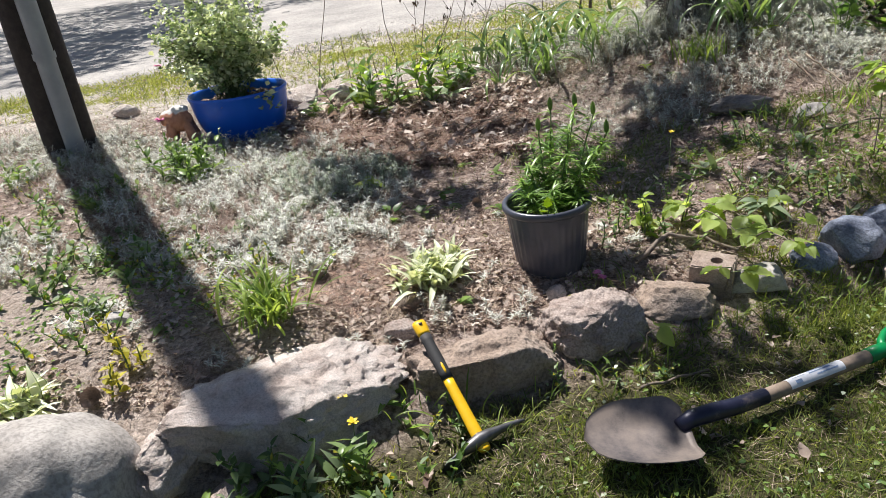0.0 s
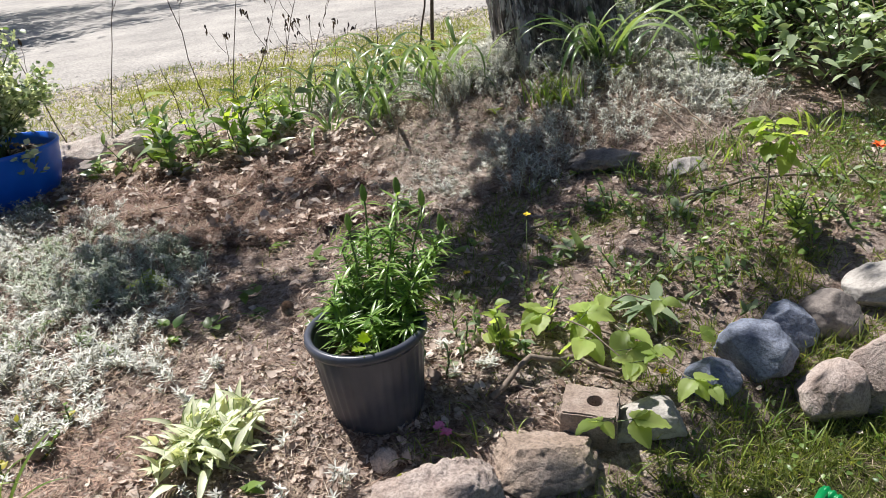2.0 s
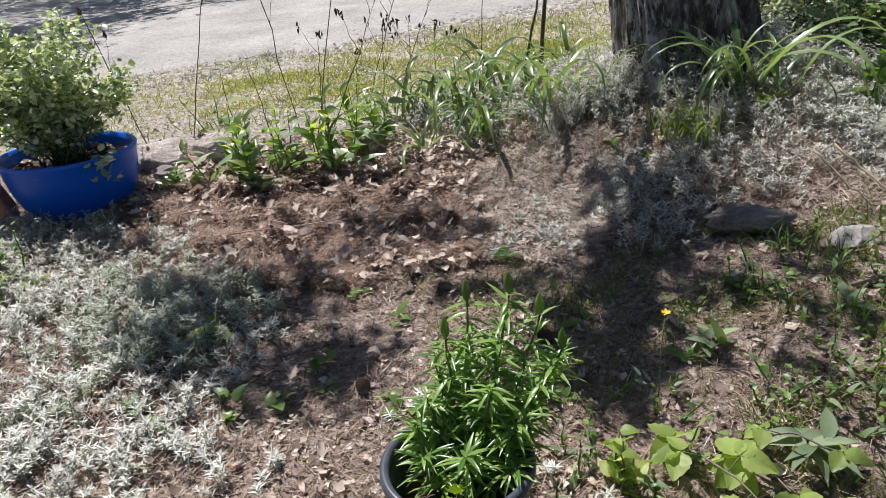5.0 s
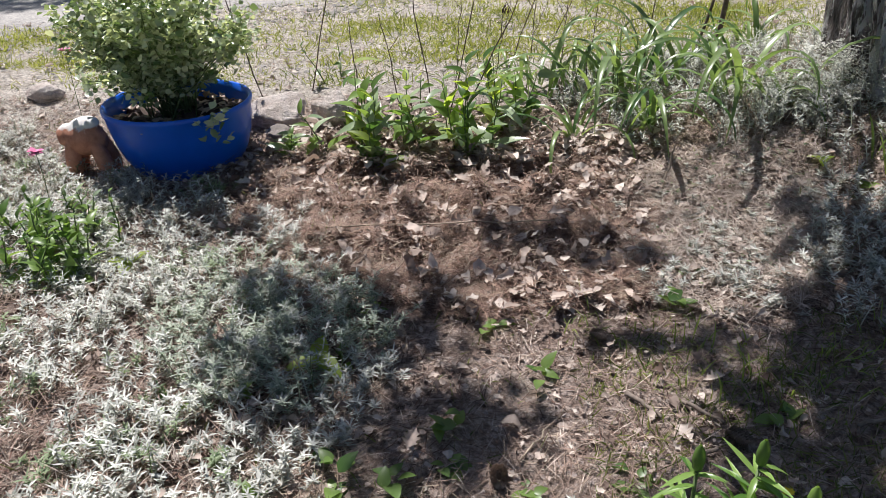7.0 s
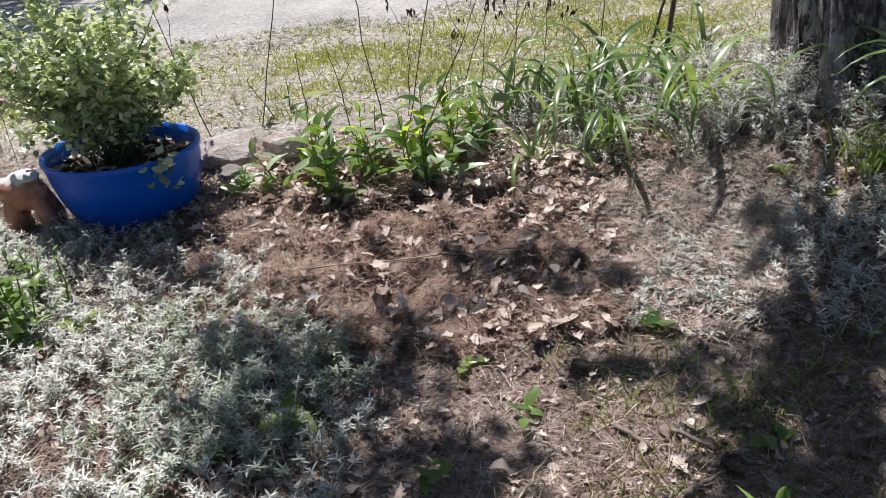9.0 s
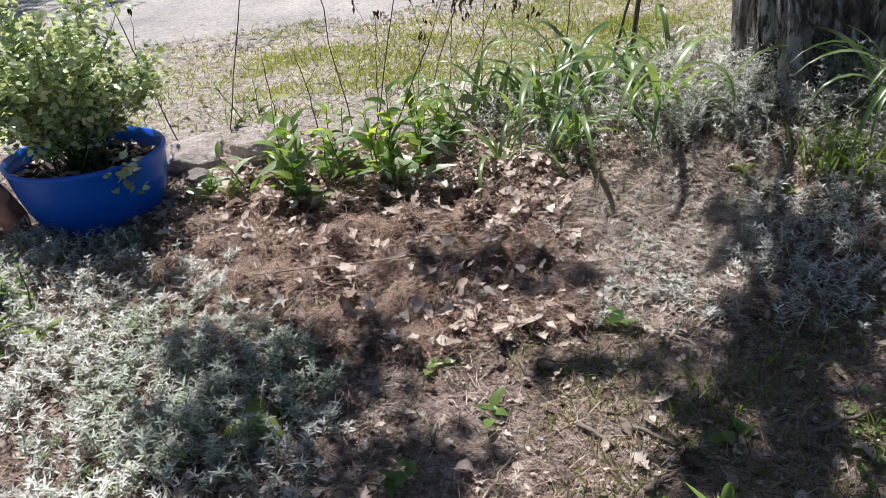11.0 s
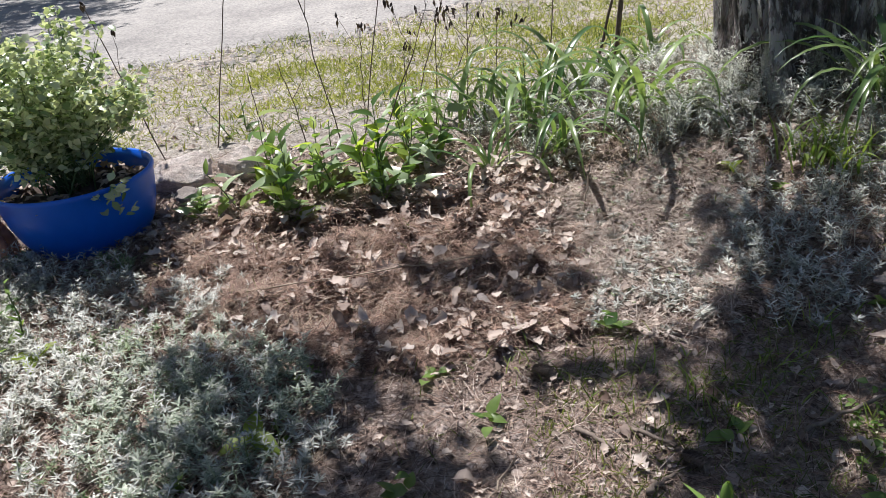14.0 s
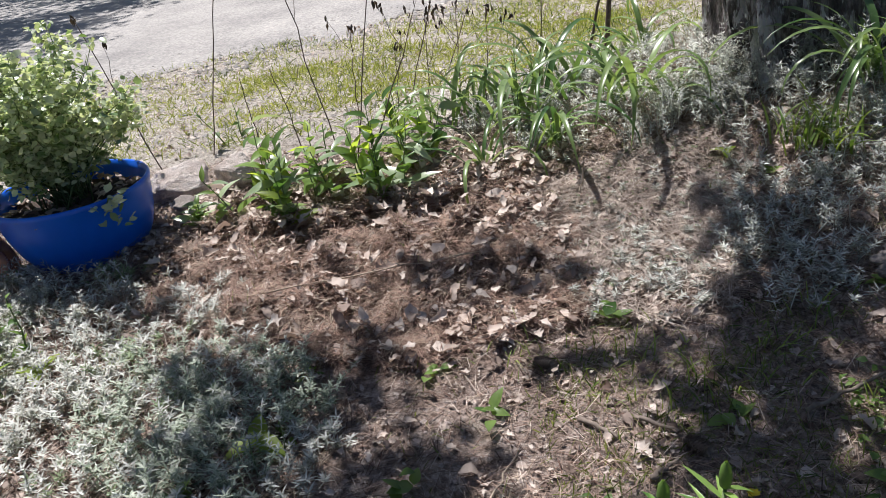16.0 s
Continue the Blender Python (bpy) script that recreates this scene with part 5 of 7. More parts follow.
def hosta_mesh(length, width):
    """A hosta leaf: white in the middle, green along both edges."""
    s = np.linspace(0, 1, 8)
    half = width / 2 * PROFILE["ovate"](s)
    x, z = length * s, -0.55 * length * s ** 2.2
    cols = [(1, 0.25), (0.86, 0.12), (0, 0), (-0.86, 0.12), (-1, 0.25)]
    wave = 0.003 * np.sin(s * 15)
    v = np.stack([np.stack([x, half * c, z + half * abs(c) * 0.5 + wave * c], -1) for c, _ in cols], 1).reshape(-1, 3)
    idx = np.arange(40).reshape(8, 5)
    f = np.stack([idx[:-1, :-1], idx[:-1, 1:], idx[1:, 1:], idx[1:, :-1]], -1).reshape(-1, 4)
    me = mesh_of("leaf", v, f, HOSTAG)
    me.materials.append(HOSTAW)
    for i, p in enumerate(me.polygons):
        p.material_index = 1 if i % 4 in (1, 2) else 0
    return me


HOSTA = [hosta_mesh(0.105, 0.03), hosta_mesh(0.09, 0.026), hosta_mesh(0.12, 0.032)]
rosette("hosta", 0.1, 1.755, 220, HOSTA, 5, "variegated white and green hosta on bare soil", rise=(18, 88), spread=0.048, scale=(0.5, 0.92), group="hostas")
rosette("hosta", -1.03, 1.16, 56, HOSTA, 6, "small variegated hosta beside a boulder", rise=(15, 80), spread=0.03, scale=(0.75, 1.15), group="hostas")

FORBS = [leaf_mesh("leaf", 0.12, 0.055, FORB, 0.4, "ovate", 6, 0.4), leaf_mesh("leaf", 0.15, 0.062, FORBPALE, 0.6, "ovate", 6, 0.3), leaf_mesh("leaf", 0.11, 0.034, FORB, 0.25, "lance", 6, 0.6)]
BROAD = [FORBS[0], FORBS[1], leaf_mesh("leaf", 0.13, 0.05, FORBGOLD, 0.3, "ovate", 6, 0.4), leaf_mesh("leaf", 0.1, 0.06, FORB, 0.35, "ovate", 6, 0.3)]


def forb(x, y, stems, high, seed, label, name="leafy_perennial", meshes=FORBS, k=1.0, group="leafy perennials at the back", per=13, pot=0.06):
    """Upright stems with leaves all the way up."""
    rng = np.random.default_rng(seed)
    t = thing(name, pose(x, y, gz(x, y) - 0.01), label, "plant", group)
    for i in range(stems):
        a, lean = rng.uniform(0, 6.28), rng.uniform(0.0, 0.1)
        b = np.array([rng.normal(0, pot), rng.normal(0, pot), 0])
        tip = b + np.array([math.cos(a) * lean, math.sin(a) * lean, high * rng.uniform(0.7, 1.1)])
        p = bend(b, tip, 0, 5, 0.003, seed + i)
        part("stem", mesh_of("stem", *tube(p, np.linspace(0.0035, 0.0018, 5), 5), STEM), t)
        for j in range(per):
            s = 0.08 + 0.92 * (j / (per - 1))
            q = b + (tip - b) * s
            kk = k * rng.uniform(0.7, 1.1) * (1.1 - 0.45 * s)
            part("leaf", meshes[int(rng.integers(0, len(meshes)))], t, pose(*q, rng.normal(0, 22), -rng.uniform(5, 72), j * 137.5 + rng.normal(0, 20)) @ Matrix.Diagonal((kk, kk, kk, 1)))
    return t


forb(-0.46, 3.92, 5, 0.36, 50, "leafy green perennial at the back of the bed", meshes=BROAD, k=1.15, per=9, pot=0.045)
forb(-0.32, 4.14, 4, 0.26, 51, "leafy green perennial at the back of the bed", meshes=BROAD, k=1.05, per=8, pot=0.04)
forb(-0.12, 4.03, 5, 0.36, 52, "leafy bright green perennial beside dead stalks", meshes=BROAD, k=1.15, per=9, pot=0.05)
forb(0.06, 4.32, 4, 0.32, 53, "leafy bright green perennial beside dead stalks", meshes=BROAD, k=1.15, per=9, pot=0.05)
forb(-0.05, 4.12, 2, 0.28, 58, "yellow-green leafy perennial beside dead stalks", meshes=[leaf_mesh("leaf", 0.11, 0.04, BRAMBLE, 0.4, "ovate", 6, 0.5)], k=1.0, per=9, pot=0.05)
forb(-0.58, 4.02, 3, 0.18, 54, "low leafy perennial at the back of the bed", k=0.9, per=7)
forb(-0.8, 3.9, 2, 0.12, 55, "low leafy perennial beside the blue planter", k=0.7)
forb(-0.95, 4.75, 2, 0.2, 56, "sparse perennial with yellowish leaves", k=0.55, per=6)
forb(0.5, 4.35, 3, 0.36, 57, "lily stems with whorls of drooping narrow leaves", name="tall_lily", meshes=[leaf_mesh("leaf", 0.17, 0.03, STRAP, 0.8, "lance", 8, 0.3), leaf_mesh("leaf", 0.14, 0.028, FORBPALE, 0.9, "lance", 8, 0.3)], k=1.0, per=11)



def bramble_leaf(length, width, droop, seed):
    """A broad toothed leaf, pleated along its side veins."""
    rng = np.random.default_rng(seed)
    n, c = 13, 7
    s = np.linspace(0, 1, n)
    half = width / 2 * PROFILE["ovate"](s) * (1 + 0.04 * (-1.0) ** np.arange(n))
    q = np.linspace(-1, 1, c)
    y = half[:, None] * q
    x = length * s[:, None] + 0.1 * width * np.abs(q) - 0.05 * width + 0 * y
    z = -droop * length * s[:, None] ** 2 + 0.16 * np.abs(y) + 0.0022 * np.cos((s[:, None] * 5 - np.abs(q) * 1.2) * 2 * np.pi) * np.abs(q) + rng.normal(0, 0.0006, (n, c))
    idx = np.arange(n * c).reshape(n, c)
    f = np.stack([idx[:-1, :-1], idx[:-1, 1:], idx[1:, 1:], idx[1:, :-1]], -1).reshape(-1, 4)
    return mesh_of("leaf", np.stack([x, y, z], -1).reshape(-1, 3), f, BRAMBLE)


BRAMBLES = [bramble_leaf(0.08, 0.062, 0.3, 1), bramble_leaf(0.07, 0.055, 0.45, 2), bramble_leaf(0.062, 0.05, 0.2, 3)]


def bramble(points, n, seed, label, k=1.0, name="bramble_shoot", tip_only=0.15, r=0.003):
    """A thin cane with broad leaves in threes."""
    rng = np.random.default_rng(seed)
    p = np.asarray(points, float)
    x, y, _ = p[0]
    g = gz(x, y)
    t = thing(name, pose(x, y, g), label, "plant", "bramble shoots")
    q = np.array([(a - x, b - y, max(gz(a, b) + c - g, c - 0.05)) for a, b, c in p])
    s = np.linspace(0, 1, 12)
    line = np.stack([np.interp(s, np.linspace(0, 1, len(q)), q[:, i]) for i in range(3)], -1)
    part("cane", mesh_of("cane", *tube(line, np.linspace(r, r * 0.5, 12), 5), TWIG), t)
    for i in range(n):
        u = tip_only + (1 - tip_only) * (i + 0.5) / n
        c = np.array([np.interp(u, s, line[:, j]) for j in range(3)])
        a0 = rng.uniform(0, 360)
        out = np.array([math.cos(radians(a0)), math.sin(radians(a0)), 0.25]) * 0.045 * k
        for da in (-70, 0, 70):
            kk = k * rng.uniform(0.75, 1.1)
            part("leaf", BRAMBLES[int(rng.integers(0, 3))], t, pose(*(c + out), rng.normal(0, 18), rng.uniform(-15, 25), a0 + da + rng.normal(0, 12)) @ Matrix.Diagonal((kk, kk, kk, 1)))
        part("leaf_stalk", mesh_of("leaf_stalk", *tube([c, c + out], [0.0014, 0.0012], 4), STEM), t)


bramble([(1.0, 2.08, 0.0), (0.99, 1.98, 0.1), (1.05, 1.88, 0.13), (1.11, 1.77, 0.11)], 5, 61, "light green bramble shoot over the stones")
bramble([(1.08, 2.05, 0.0), (1.12, 1.95, 0.1), (1.14, 1.86, 0.12)], 3, 62, "light green bramble shoot over the stones")
bramble([(1.15, 2.1, 0.0), (1.2, 2.0, 0.12), (1.27, 1.92, 0.14)], 2, 165, "light green bramble shoot over the stones", k=0.85)
bramble([(1.2, 1.9, 0.0), (1.25, 1.81, 0.14), (1.28, 1.73, 0.16)], 2, 166, "light green bramble shoot over the stones", k=0.8)
bramble([(1.12, 1.86, 0.0), (1.16, 1.7, 0.17), (1.19, 1.6, 0.2), (1.2, 1.54, 0.18)], 4, 63, "trailing light green bramble shoot over the stones", k=0.75)
bramble([(1.02, 1.62, 0.02), (1.03, 1.58, 0.14), (1.02, 1.55, 0.15)], 2, 64, "light green bramble shoot over the stones", k=0.9)
bramble([(0.74, 1.38, 0.0), (0.74, 1.37, 0.1), (0.75, 1.36, 0.12)], 1, 65, "young bramble shoot before the stones", k=0.85)
bramble([(1.74, 2.31, 0.0), (1.75, 2.31, 0.18), (1.75, 2.32, 0.28), (1.77, 2.33, 0.35)], 10, 66, "young sapling with thin dark stem and pale leaves", k=0.9, name="sapling", tip_only=0.5)
forb(0.84, 2.0, 5, 0.15, 67, "small bright green seedling clump", name="seedling_clump", meshes=BRAMBLES, k=0.75, group="seedlings", per=6, pot=0.05)
forb(1.83, 2.33, 14, 0.11, 68, "low bright green clover-like clump", name="seedling_clump", meshes=BRAMBLES, k=0.5, group="seedlings", per=7, pot=0.07)

PALE = [leaf_mesh("leaf", 0.13, 0.045, SAGE, 0.35, "lance", 6, 0.25), leaf_mesh("leaf", 0.11, 0.04, SAGE, 0.5, "lance", 6, 0.25)]
rosette("leafy_weed", 1.26, 2.03, 14, PALE, 70, "weed with long pale leaves on the soil", rise=(-5, 30), scale=(0.5, 0.85), group="weeds", high=0.05)
MULL = [leaf_mesh("leaf", 0.13, 0.06, SAGE, 0.2, "ovate", 6, 0.3)]
t = rosette("mullein", 1.17, 2.44, 8, MULL, 71, "mullein rosette with one upright grey-green leaf", rise=(10, 55), scale=(0.4, 0.7), group="weeds")
part("leaf", MULL[0], t, pose(0.02, 0, 0.0, 0, -78, 200) @ Matrix.Diagonal((1.0, 1.0, 1, 1)))
rosette("leafy_weed", 1.55, 2.5, 12, PALE, 72, "low weed with long pale leaves", rise=(0, 40), scale=(0.5, 0.8), group="weeds")

WEED = [leaf_mesh("leaf", 0.055, 0.034, FORB, 0.25, "ovate", 5, 0.2), leaf_mesh("leaf", 0.045, 0.028, FORB, 0.35, "ovate", 5, 0.2)]
SPOTS = [(0.665, 3.09), (-0.22, 2.74), (-0.21, 2.95), (-0.28, 2.26), (0.35, 2.29), (0.15, 2.93), (0.52, 2.42), (0.3, 2.36), (0.12, 2.42), (1.25, 3.55), (-0.66, 2.35), (-0.1, 2.3), (0.85, 2.65),
         (0.75, 2.3), (0.05, 1.95), (-0.75, 1.5), (-0.95, 1.85), (-1.2, 1.75), (0.6, 1.62), (-1.3, 2.35), (1.45, 2.95), (1.35, 3.0), (2.2, 2.75), (1.75, 2.62), (0.2, 1.62), (1.1, 2.4)]
for i, (x, y) in enumerate(SPOTS):
    rosette("small_weed", x, y, 6, WEED, 100 + i, "small green weed seedling on the soil", rise=(5, 50), spread=0.012, scale=(0.6, 1.15), group="small weeds")
for i, (x, y) in enumerate([(-0.3, 2.68), (-0.58, 2.46), (-0.12, 2.36), (0.0, 2.34), (-0.42, 2.55), (0.66, 3.1), (0.3, 2.75), (-1.35, 3.35), (0.1, 2.52)]):
    rosette("small_weed", x, y, 5, WEED, 140 + i, "broad-leaved pale green weed on the soil", rise=(5, 45), spread=0.015, scale=(0.7, 1.15), group="small weeds", high=0.02)
YW = [leaf_mesh("leaf", 0.04, 0.026, YELLOWLEAF, 0.2, "ovate", 5, 0.2), WEED[1]]
forb(-0.74, 1.3, 6, 0.13, 130, "weed with yellow leaves on bare soil", name="yellow_weed", meshes=[YW[0]], k=1.15, group="weeds", per=9, pot=0.06)
forb(-0.58, 1.62, 3, 0.1, 131, "small yellowing weed on bare soil", name="yellow_weed", meshes=YW, k=0.7, group="weeds", per=6, pot=0.06)
forb(-0.12, 1.0, 5, 0.12, 132, "green weeds against the long rock", name="yellow_weed", meshes=[YW[0], FORBS[2], WEED[0]], k=0.8, group="weeds", per=8, pot=0.07)
forb(0.02, 1.08, 4, 0.08, 133, "green weeds against the long rock", name="leafy_weed", meshes=[FORBS[2], WEED[0]], k=0.75, group="weeds", per=8, pot=0.06)
forb(-0.2, 0.82, 6, 0.14, 134, "dark green ferny weeds before the rocks", name="ferny_weed", meshes=[leaf_mesh("leaf", 0.12, 0.03, SHRUB, 0.3, "lance"), leaf_mesh("leaf", 0.09, 0.025, SAGE, 0.3, "lance")], k=0.9, group="weeds", per=13, pot=0.09)
forb(-0.3, 0.97, 4, 0.12, 135, "dark green weeds against the long rock", name="leafy_weed", meshes=[leaf_mesh("leaf", 0.07, 0.03, SHRUB, 0.3, "ovate")], k=0.9, group="weeds", per=12, pot=0.05)
SHADY = leaf_mesh("leaf", 0.09, 0.035, SAGE, 0.3, "lance")
LEFTWEEDS = [(-1.05, 1.45), (-1.25, 1.3), (-1.6, 1.6), (-1.45, 2.05), (-0.85, 1.95), (-0.5, 1.95), (-0.3, 1.85), (-2.1, 2.5), (-1.95, 1.8), (-1.1, 2.25), (-0.95, 1.4), (-2.2, 3.0), (-1.9, 2.75), (-1.15, 1.62), (-1.35, 1.5), (-1.5, 1.75), (-1.0, 1.95), (-1.7, 2.0), (-0.9, 1.7), (-1.25, 2.1), (-0.7, 1.85), (-1.9, 2.2), (-0.6, 1.75)]
for i, (x, y) in enumerate(LEFTWEEDS):
    forb(x, y, 4, 0.09, 150 + i, "low green weeds on pale soil", name="leafy_weed", meshes=[WEED[0], WEED[1], YW[0]], k=0.7, group="weeds", per=7, pot=0.07)
for i, (x, y, k) in enumerate([(-0.02, 0.9, 0.9), (-0.38, 0.8, 0.9), (0.12, 0.97, 0.7), (-0.1, 0.78, 1.0), (-0.28, 0.9, 1.0), (0.16, 1.14, 0.5), (0.5, 1.3, 0.5), (0.72, 1.3, 0.5)]):
    forb(x, y, 4, 0.08, 170 + i, "tangled green weeds before the stones", name="leafy_weed", meshes=[FORBS[2], WEED[0], YW[0], SHADY], k=0.8 * k, group="weeds", per=8, pot=0.06)
RIGHTWEEDS = [(1.0, 2.25), (1.25, 2.2), (1.45, 2.25), (1.6, 2.12), (1.4, 2.05), (0.78, 2.12), (1.9, 2.35), (1.3, 2.7), (1.65, 2.9), (1.85, 2.55), (0.95, 1.95), (0.7, 1.95), (2.05, 3.0), (1.95, 2.7), (2.2, 2.55), (2.45, 2.75), (2.6, 3.1), (2.1, 3.3), (1.62, 2.62), (2.0, 2.4), (2.3, 2.15), (1.45, 2.75), (1.35, 2.55), (2.5, 2.3)]
for i, (x, y) in enumerate(RIGHTWEEDS):
    forb(x, y, 4, 0.1, 190 + i, "low green weeds in the bed", name="leafy_weed", meshes=[WEED[0], WEED[1], SHADY], k=0.55, group="weeds", per=7, pot=0.06)
SAGES = [leaf_mesh("leaf", 0.075, 0.03, SAGE, 0.25, "lance", 5), leaf_mesh("leaf", 0.06, 0.028, FORB, 0.25, "lance", 5)]
forb(-1.24, 3.05, 18, 0.22, 136, "bushy green perennial amid silver plants", name="bushy_perennial", meshes=[SAGES[1], WEED[0], FORBS[0]], k=0.75, group="perennials in the silver carpet", per=12, pot=0.085)
forb(-1.38, 3.22, 9, 0.18, 137, "bushy green perennial amid silver plants", name="bushy_perennial", meshes=SAGES, k=0.9, group="perennials in the silver carpet", per=12, pot=0.08)
forb(-2.35, 3.3, 10, 0.12, 138, "low green perennial beside the pole", name="bushy_perennial", meshes=SAGES, k=1.0, group="perennials in the silver carpet", per=12, pot=0.14)
forb(-1.35, 1.95, 10, 0.1, 139, "low green perennial in the pole's shadow", name="bushy_perennial", meshes=SAGES, k=0.9, group="perennials in the silver carpet", per=11, pot=0.14)
forb(-1.55, 2.75, 12, 0.13, 141, "low green perennial in the pole's shadow", name="bushy_perennial", meshes=SAGES, k=0.9, group="perennials in the silver carpet", per=11, pot=0.14)
forb(-1.05, 1.95, 10, 0.1, 142, "low green perennial in the pole's shadow", name="bushy_perennial", meshes=SAGES, k=0.9, group="perennials in the silver carpet", per=11, pot=0.12)
forb(-1.75, 2.45, 10, 0.12, 140, "low green perennial in the pole's shadow", name="bushy_perennial", meshes=SAGES, k=0.9, group="perennials in the silver carpet", per=11, pot=0.14)


def shrub(x, y, rx, ry, h, n, seed, label, mat=SHRUB, leaf=(0.08, 0.12), name="shrub", group="shrubs at the side"):
    """A leafy shrub: stems from the ground, leaves thick on the outside and thinner within."""
    rng = np.random.default_rng(seed)
    t = thing(name, pose(x, y, gz(x, y) - 0.02), label, "shrub", group)
    stems, base = [], []
    for i in range(28):
        a, k = rng.uniform(0, 6.28), math.sqrt(rng.uniform(0, 1))
        tip = np.array([math.cos(a) * k * rx, math.sin(a) * k * ry, h * (1 - 0.55 * k * k) * rng.uniform(0.6, 1.0)])
        p = bend((rng.normal(0, 0.06), rng.normal(0, 0.06), 0), tip, -0.1 * h, 7, 0.015, seed + i)
        stems.append(tube(p, np.linspace(0.007, 0.002, 7), 5))
        s = rng.uniform(0.25, 1.0, n // 28)
        base.append(np.stack([np.interp(s, np.linspace(0, 1, 7), p[:, j]) for j in range(3)], -1) + rng.normal(0, 0.05, (n // 28, 3)))
    part("stem", mesh_of("stem", *joined(stems), DARKSTEM), t)
    base = np.concatenate(base)
    m = len(base)
    v, f = leaves(base, flat_dirs(m, rng, (-0.5, 0.4)), unit(rng.normal(0, 0.45, (m, 3)) + np.array([0, 0, 1.0])), rng.uniform(*leaf, m), rng.uniform(leaf[0] * 0.45, leaf[1] * 0.5, m), 4, 0.3, 0.25, "ovate")
    tagged(part("foliage", mesh_of("foliage", v, f, mat), t), kind="stuff")
    return t


shrub(2.8, 4.3, 0.75, 0.6, 0.85, 1700, 200, "big dark green leafy shrub at the bed's side", leaf=(0.05, 0.08))
shrub(3.3, 5.1, 0.9, 0.7, 1.1, 1800, 201, "big dark green leafy shrub behind the bed", leaf=(0.06, 0.1))
shrub(2.3, 5.2, 0.5, 0.5, 0.8, 1000, 202, "dark green shrub behind the tree", leaf=(0.05, 0.09))
shrub(3.4, 3.0, 0.7, 0.6, 0.8, 1300, 203, "dark green leafy shrub at the lawn's edge")
shrub(2.15, 4.5, 0.3, 0.3, 0.4, 700, 204, "grey-green shrub in the tree's shadow", SAGE, (0.03, 0.05))
shrub(2.5, 4.75, 0.45, 0.4, 0.75, 1500, 210, "pale shrub with small whitish leaves behind the bed", MEADOW, (0.025, 0.045))
shrub(2.15, 4.95, 0.4, 0.35, 0.7, 1200, 211, "pale shrub with small whitish leaves behind the tree", MEADOW, (0.025, 0.045))
shrub(2.85, 3.65, 0.55, 0.45, 0.6, 520, 208, "leafy green shrub with broad leaves at the bed's side", FORBPALE, (0.06, 0.1))
shrub(3.35, 3.75, 0.6, 0.5, 0.8, 1100, 209, "dark green leafy shrub at the bed's side")
shrub(3.6, 6.2, 1.0, 0.8, 1.2, 1500, 205, "dark green shrub behind the bed")
forb(2.22, 3.85, 4, 0.24, 206, "light green leafy shoots before the shrub", name="leafy_shoots", meshes=[leaf_mesh("leaf", 0.12, 0.06, FORB, 0.3, "ovate", 7)], k=1.0, group="shoots before the shrub", per=5, pot=0.05)
forb(2.45, 3.75, 4, 0.3, 207, "light green leafy shoots before the shrub", name="leafy_shoots", meshes=[leaf_mesh("leaf", 0.13, 0.065, FORB, 0.3, "ovate", 7)], k=1.0, group="shoots before the shrub", per=5, pot=0.06)


# ---- dead stalks, flowers ----
POD = mesh_of("seed_head", *lathe([(0.001, -0.012), (0.004, -0.004), (0.0055, 0.003), (0.004, 0.01), (0.0015, 0.015)], 7), SEED)
DRYLEAF = leaf_mesh("dry_leaf", 0.036, 0.015, DEADDARK, 0.3, "oak", 5, 0.7)


def stalk(x, y, high, lean, seed, branches=2, heads=0, r=0.003, label="thin dead brown flower stalk"):
    rng = np.random.default_rng(seed)
    t = thing("dead_stalk", pose(x, y, gz(x, y) - 0.01), label, "dead stalk", "dead stalks")
    tip = np.array([lean[0], lean[1], high])
    p = bend((0, 0, 0), tip, 0, 9, 0.0035, seed)
    part("stem", mesh_of("stem", *tube(p, np.linspace(r, r * 0.6, 9), 6), DARKSTEM), t)
    ends = [p[-1]]
    for i in range(branches):
        k = rng.uniform(0.5, 0.85)
        q = np.array([np.interp(k, np.linspace(0, 1, 9), p[:, j]) for j in range(3)])
        a = rng.uniform(0, 6.28)
        e = q + np.array([math.cos(a) * 0.1, math.sin(a) * 0.1, 0.17])
        part("side_stem", mesh_of("side_stem", *tube(bend(q, e, 0.02, 5, 0.004, i), np.linspace(r * 0.6, r * 0.35, 5), 5), DARKSTEM), t)
        ends.append(e)
    for i in range(heads):
        e = ends[i % len(ends)] + rng.normal(0, 0.025, 3) * (i >= len(ends))
        part("seed_head", POD, t, pose(*e, rng.normal(0, 40), rng.normal(0, 40), 0))
        for j in range(2):
            part("dry_leaf", DRYLEAF, t, pose(*(e + rng.normal(0, 0.012, 3)), rng.normal(0, 30), rng.uniform(40, 100), rng.uniform(0, 360)))


stalk(-0.93, 4.6, 1.0, (0.26, 0.1), 1, 1, 4)
stalk(-1.03, 4.3, 0.75, (-0.22, 0.1), 2, 1, 2)
stalk(-0.32, 4.5, 1.1, (-0.16, 0.12), 3, 2, 6)
stalk(-0.2, 4.22, 1.0, (0.22, 0.15), 4, 2, 6)
stalk(-0.16, 4.16, 0.95, (0.45, 0.2), 5, 3, 8)
stalk(-0.02, 4.9, 0.8, (0.3, 0.05), 6, 3, 14)
stalk(0.14, 4.95, 0.75, (0.35, 0.1), 7, 3, 14)
stalk(-0.45, 4.45, 0.4, (-0.1, 0.1), 8, 1, 0)
stalk(0.62, 4.7, 0.95, (0.1, 0.1), 9, 1, 2)
stalk(-0.66, 4.5, 0.35, (-0.05, 0.1), 10, 0, 0)
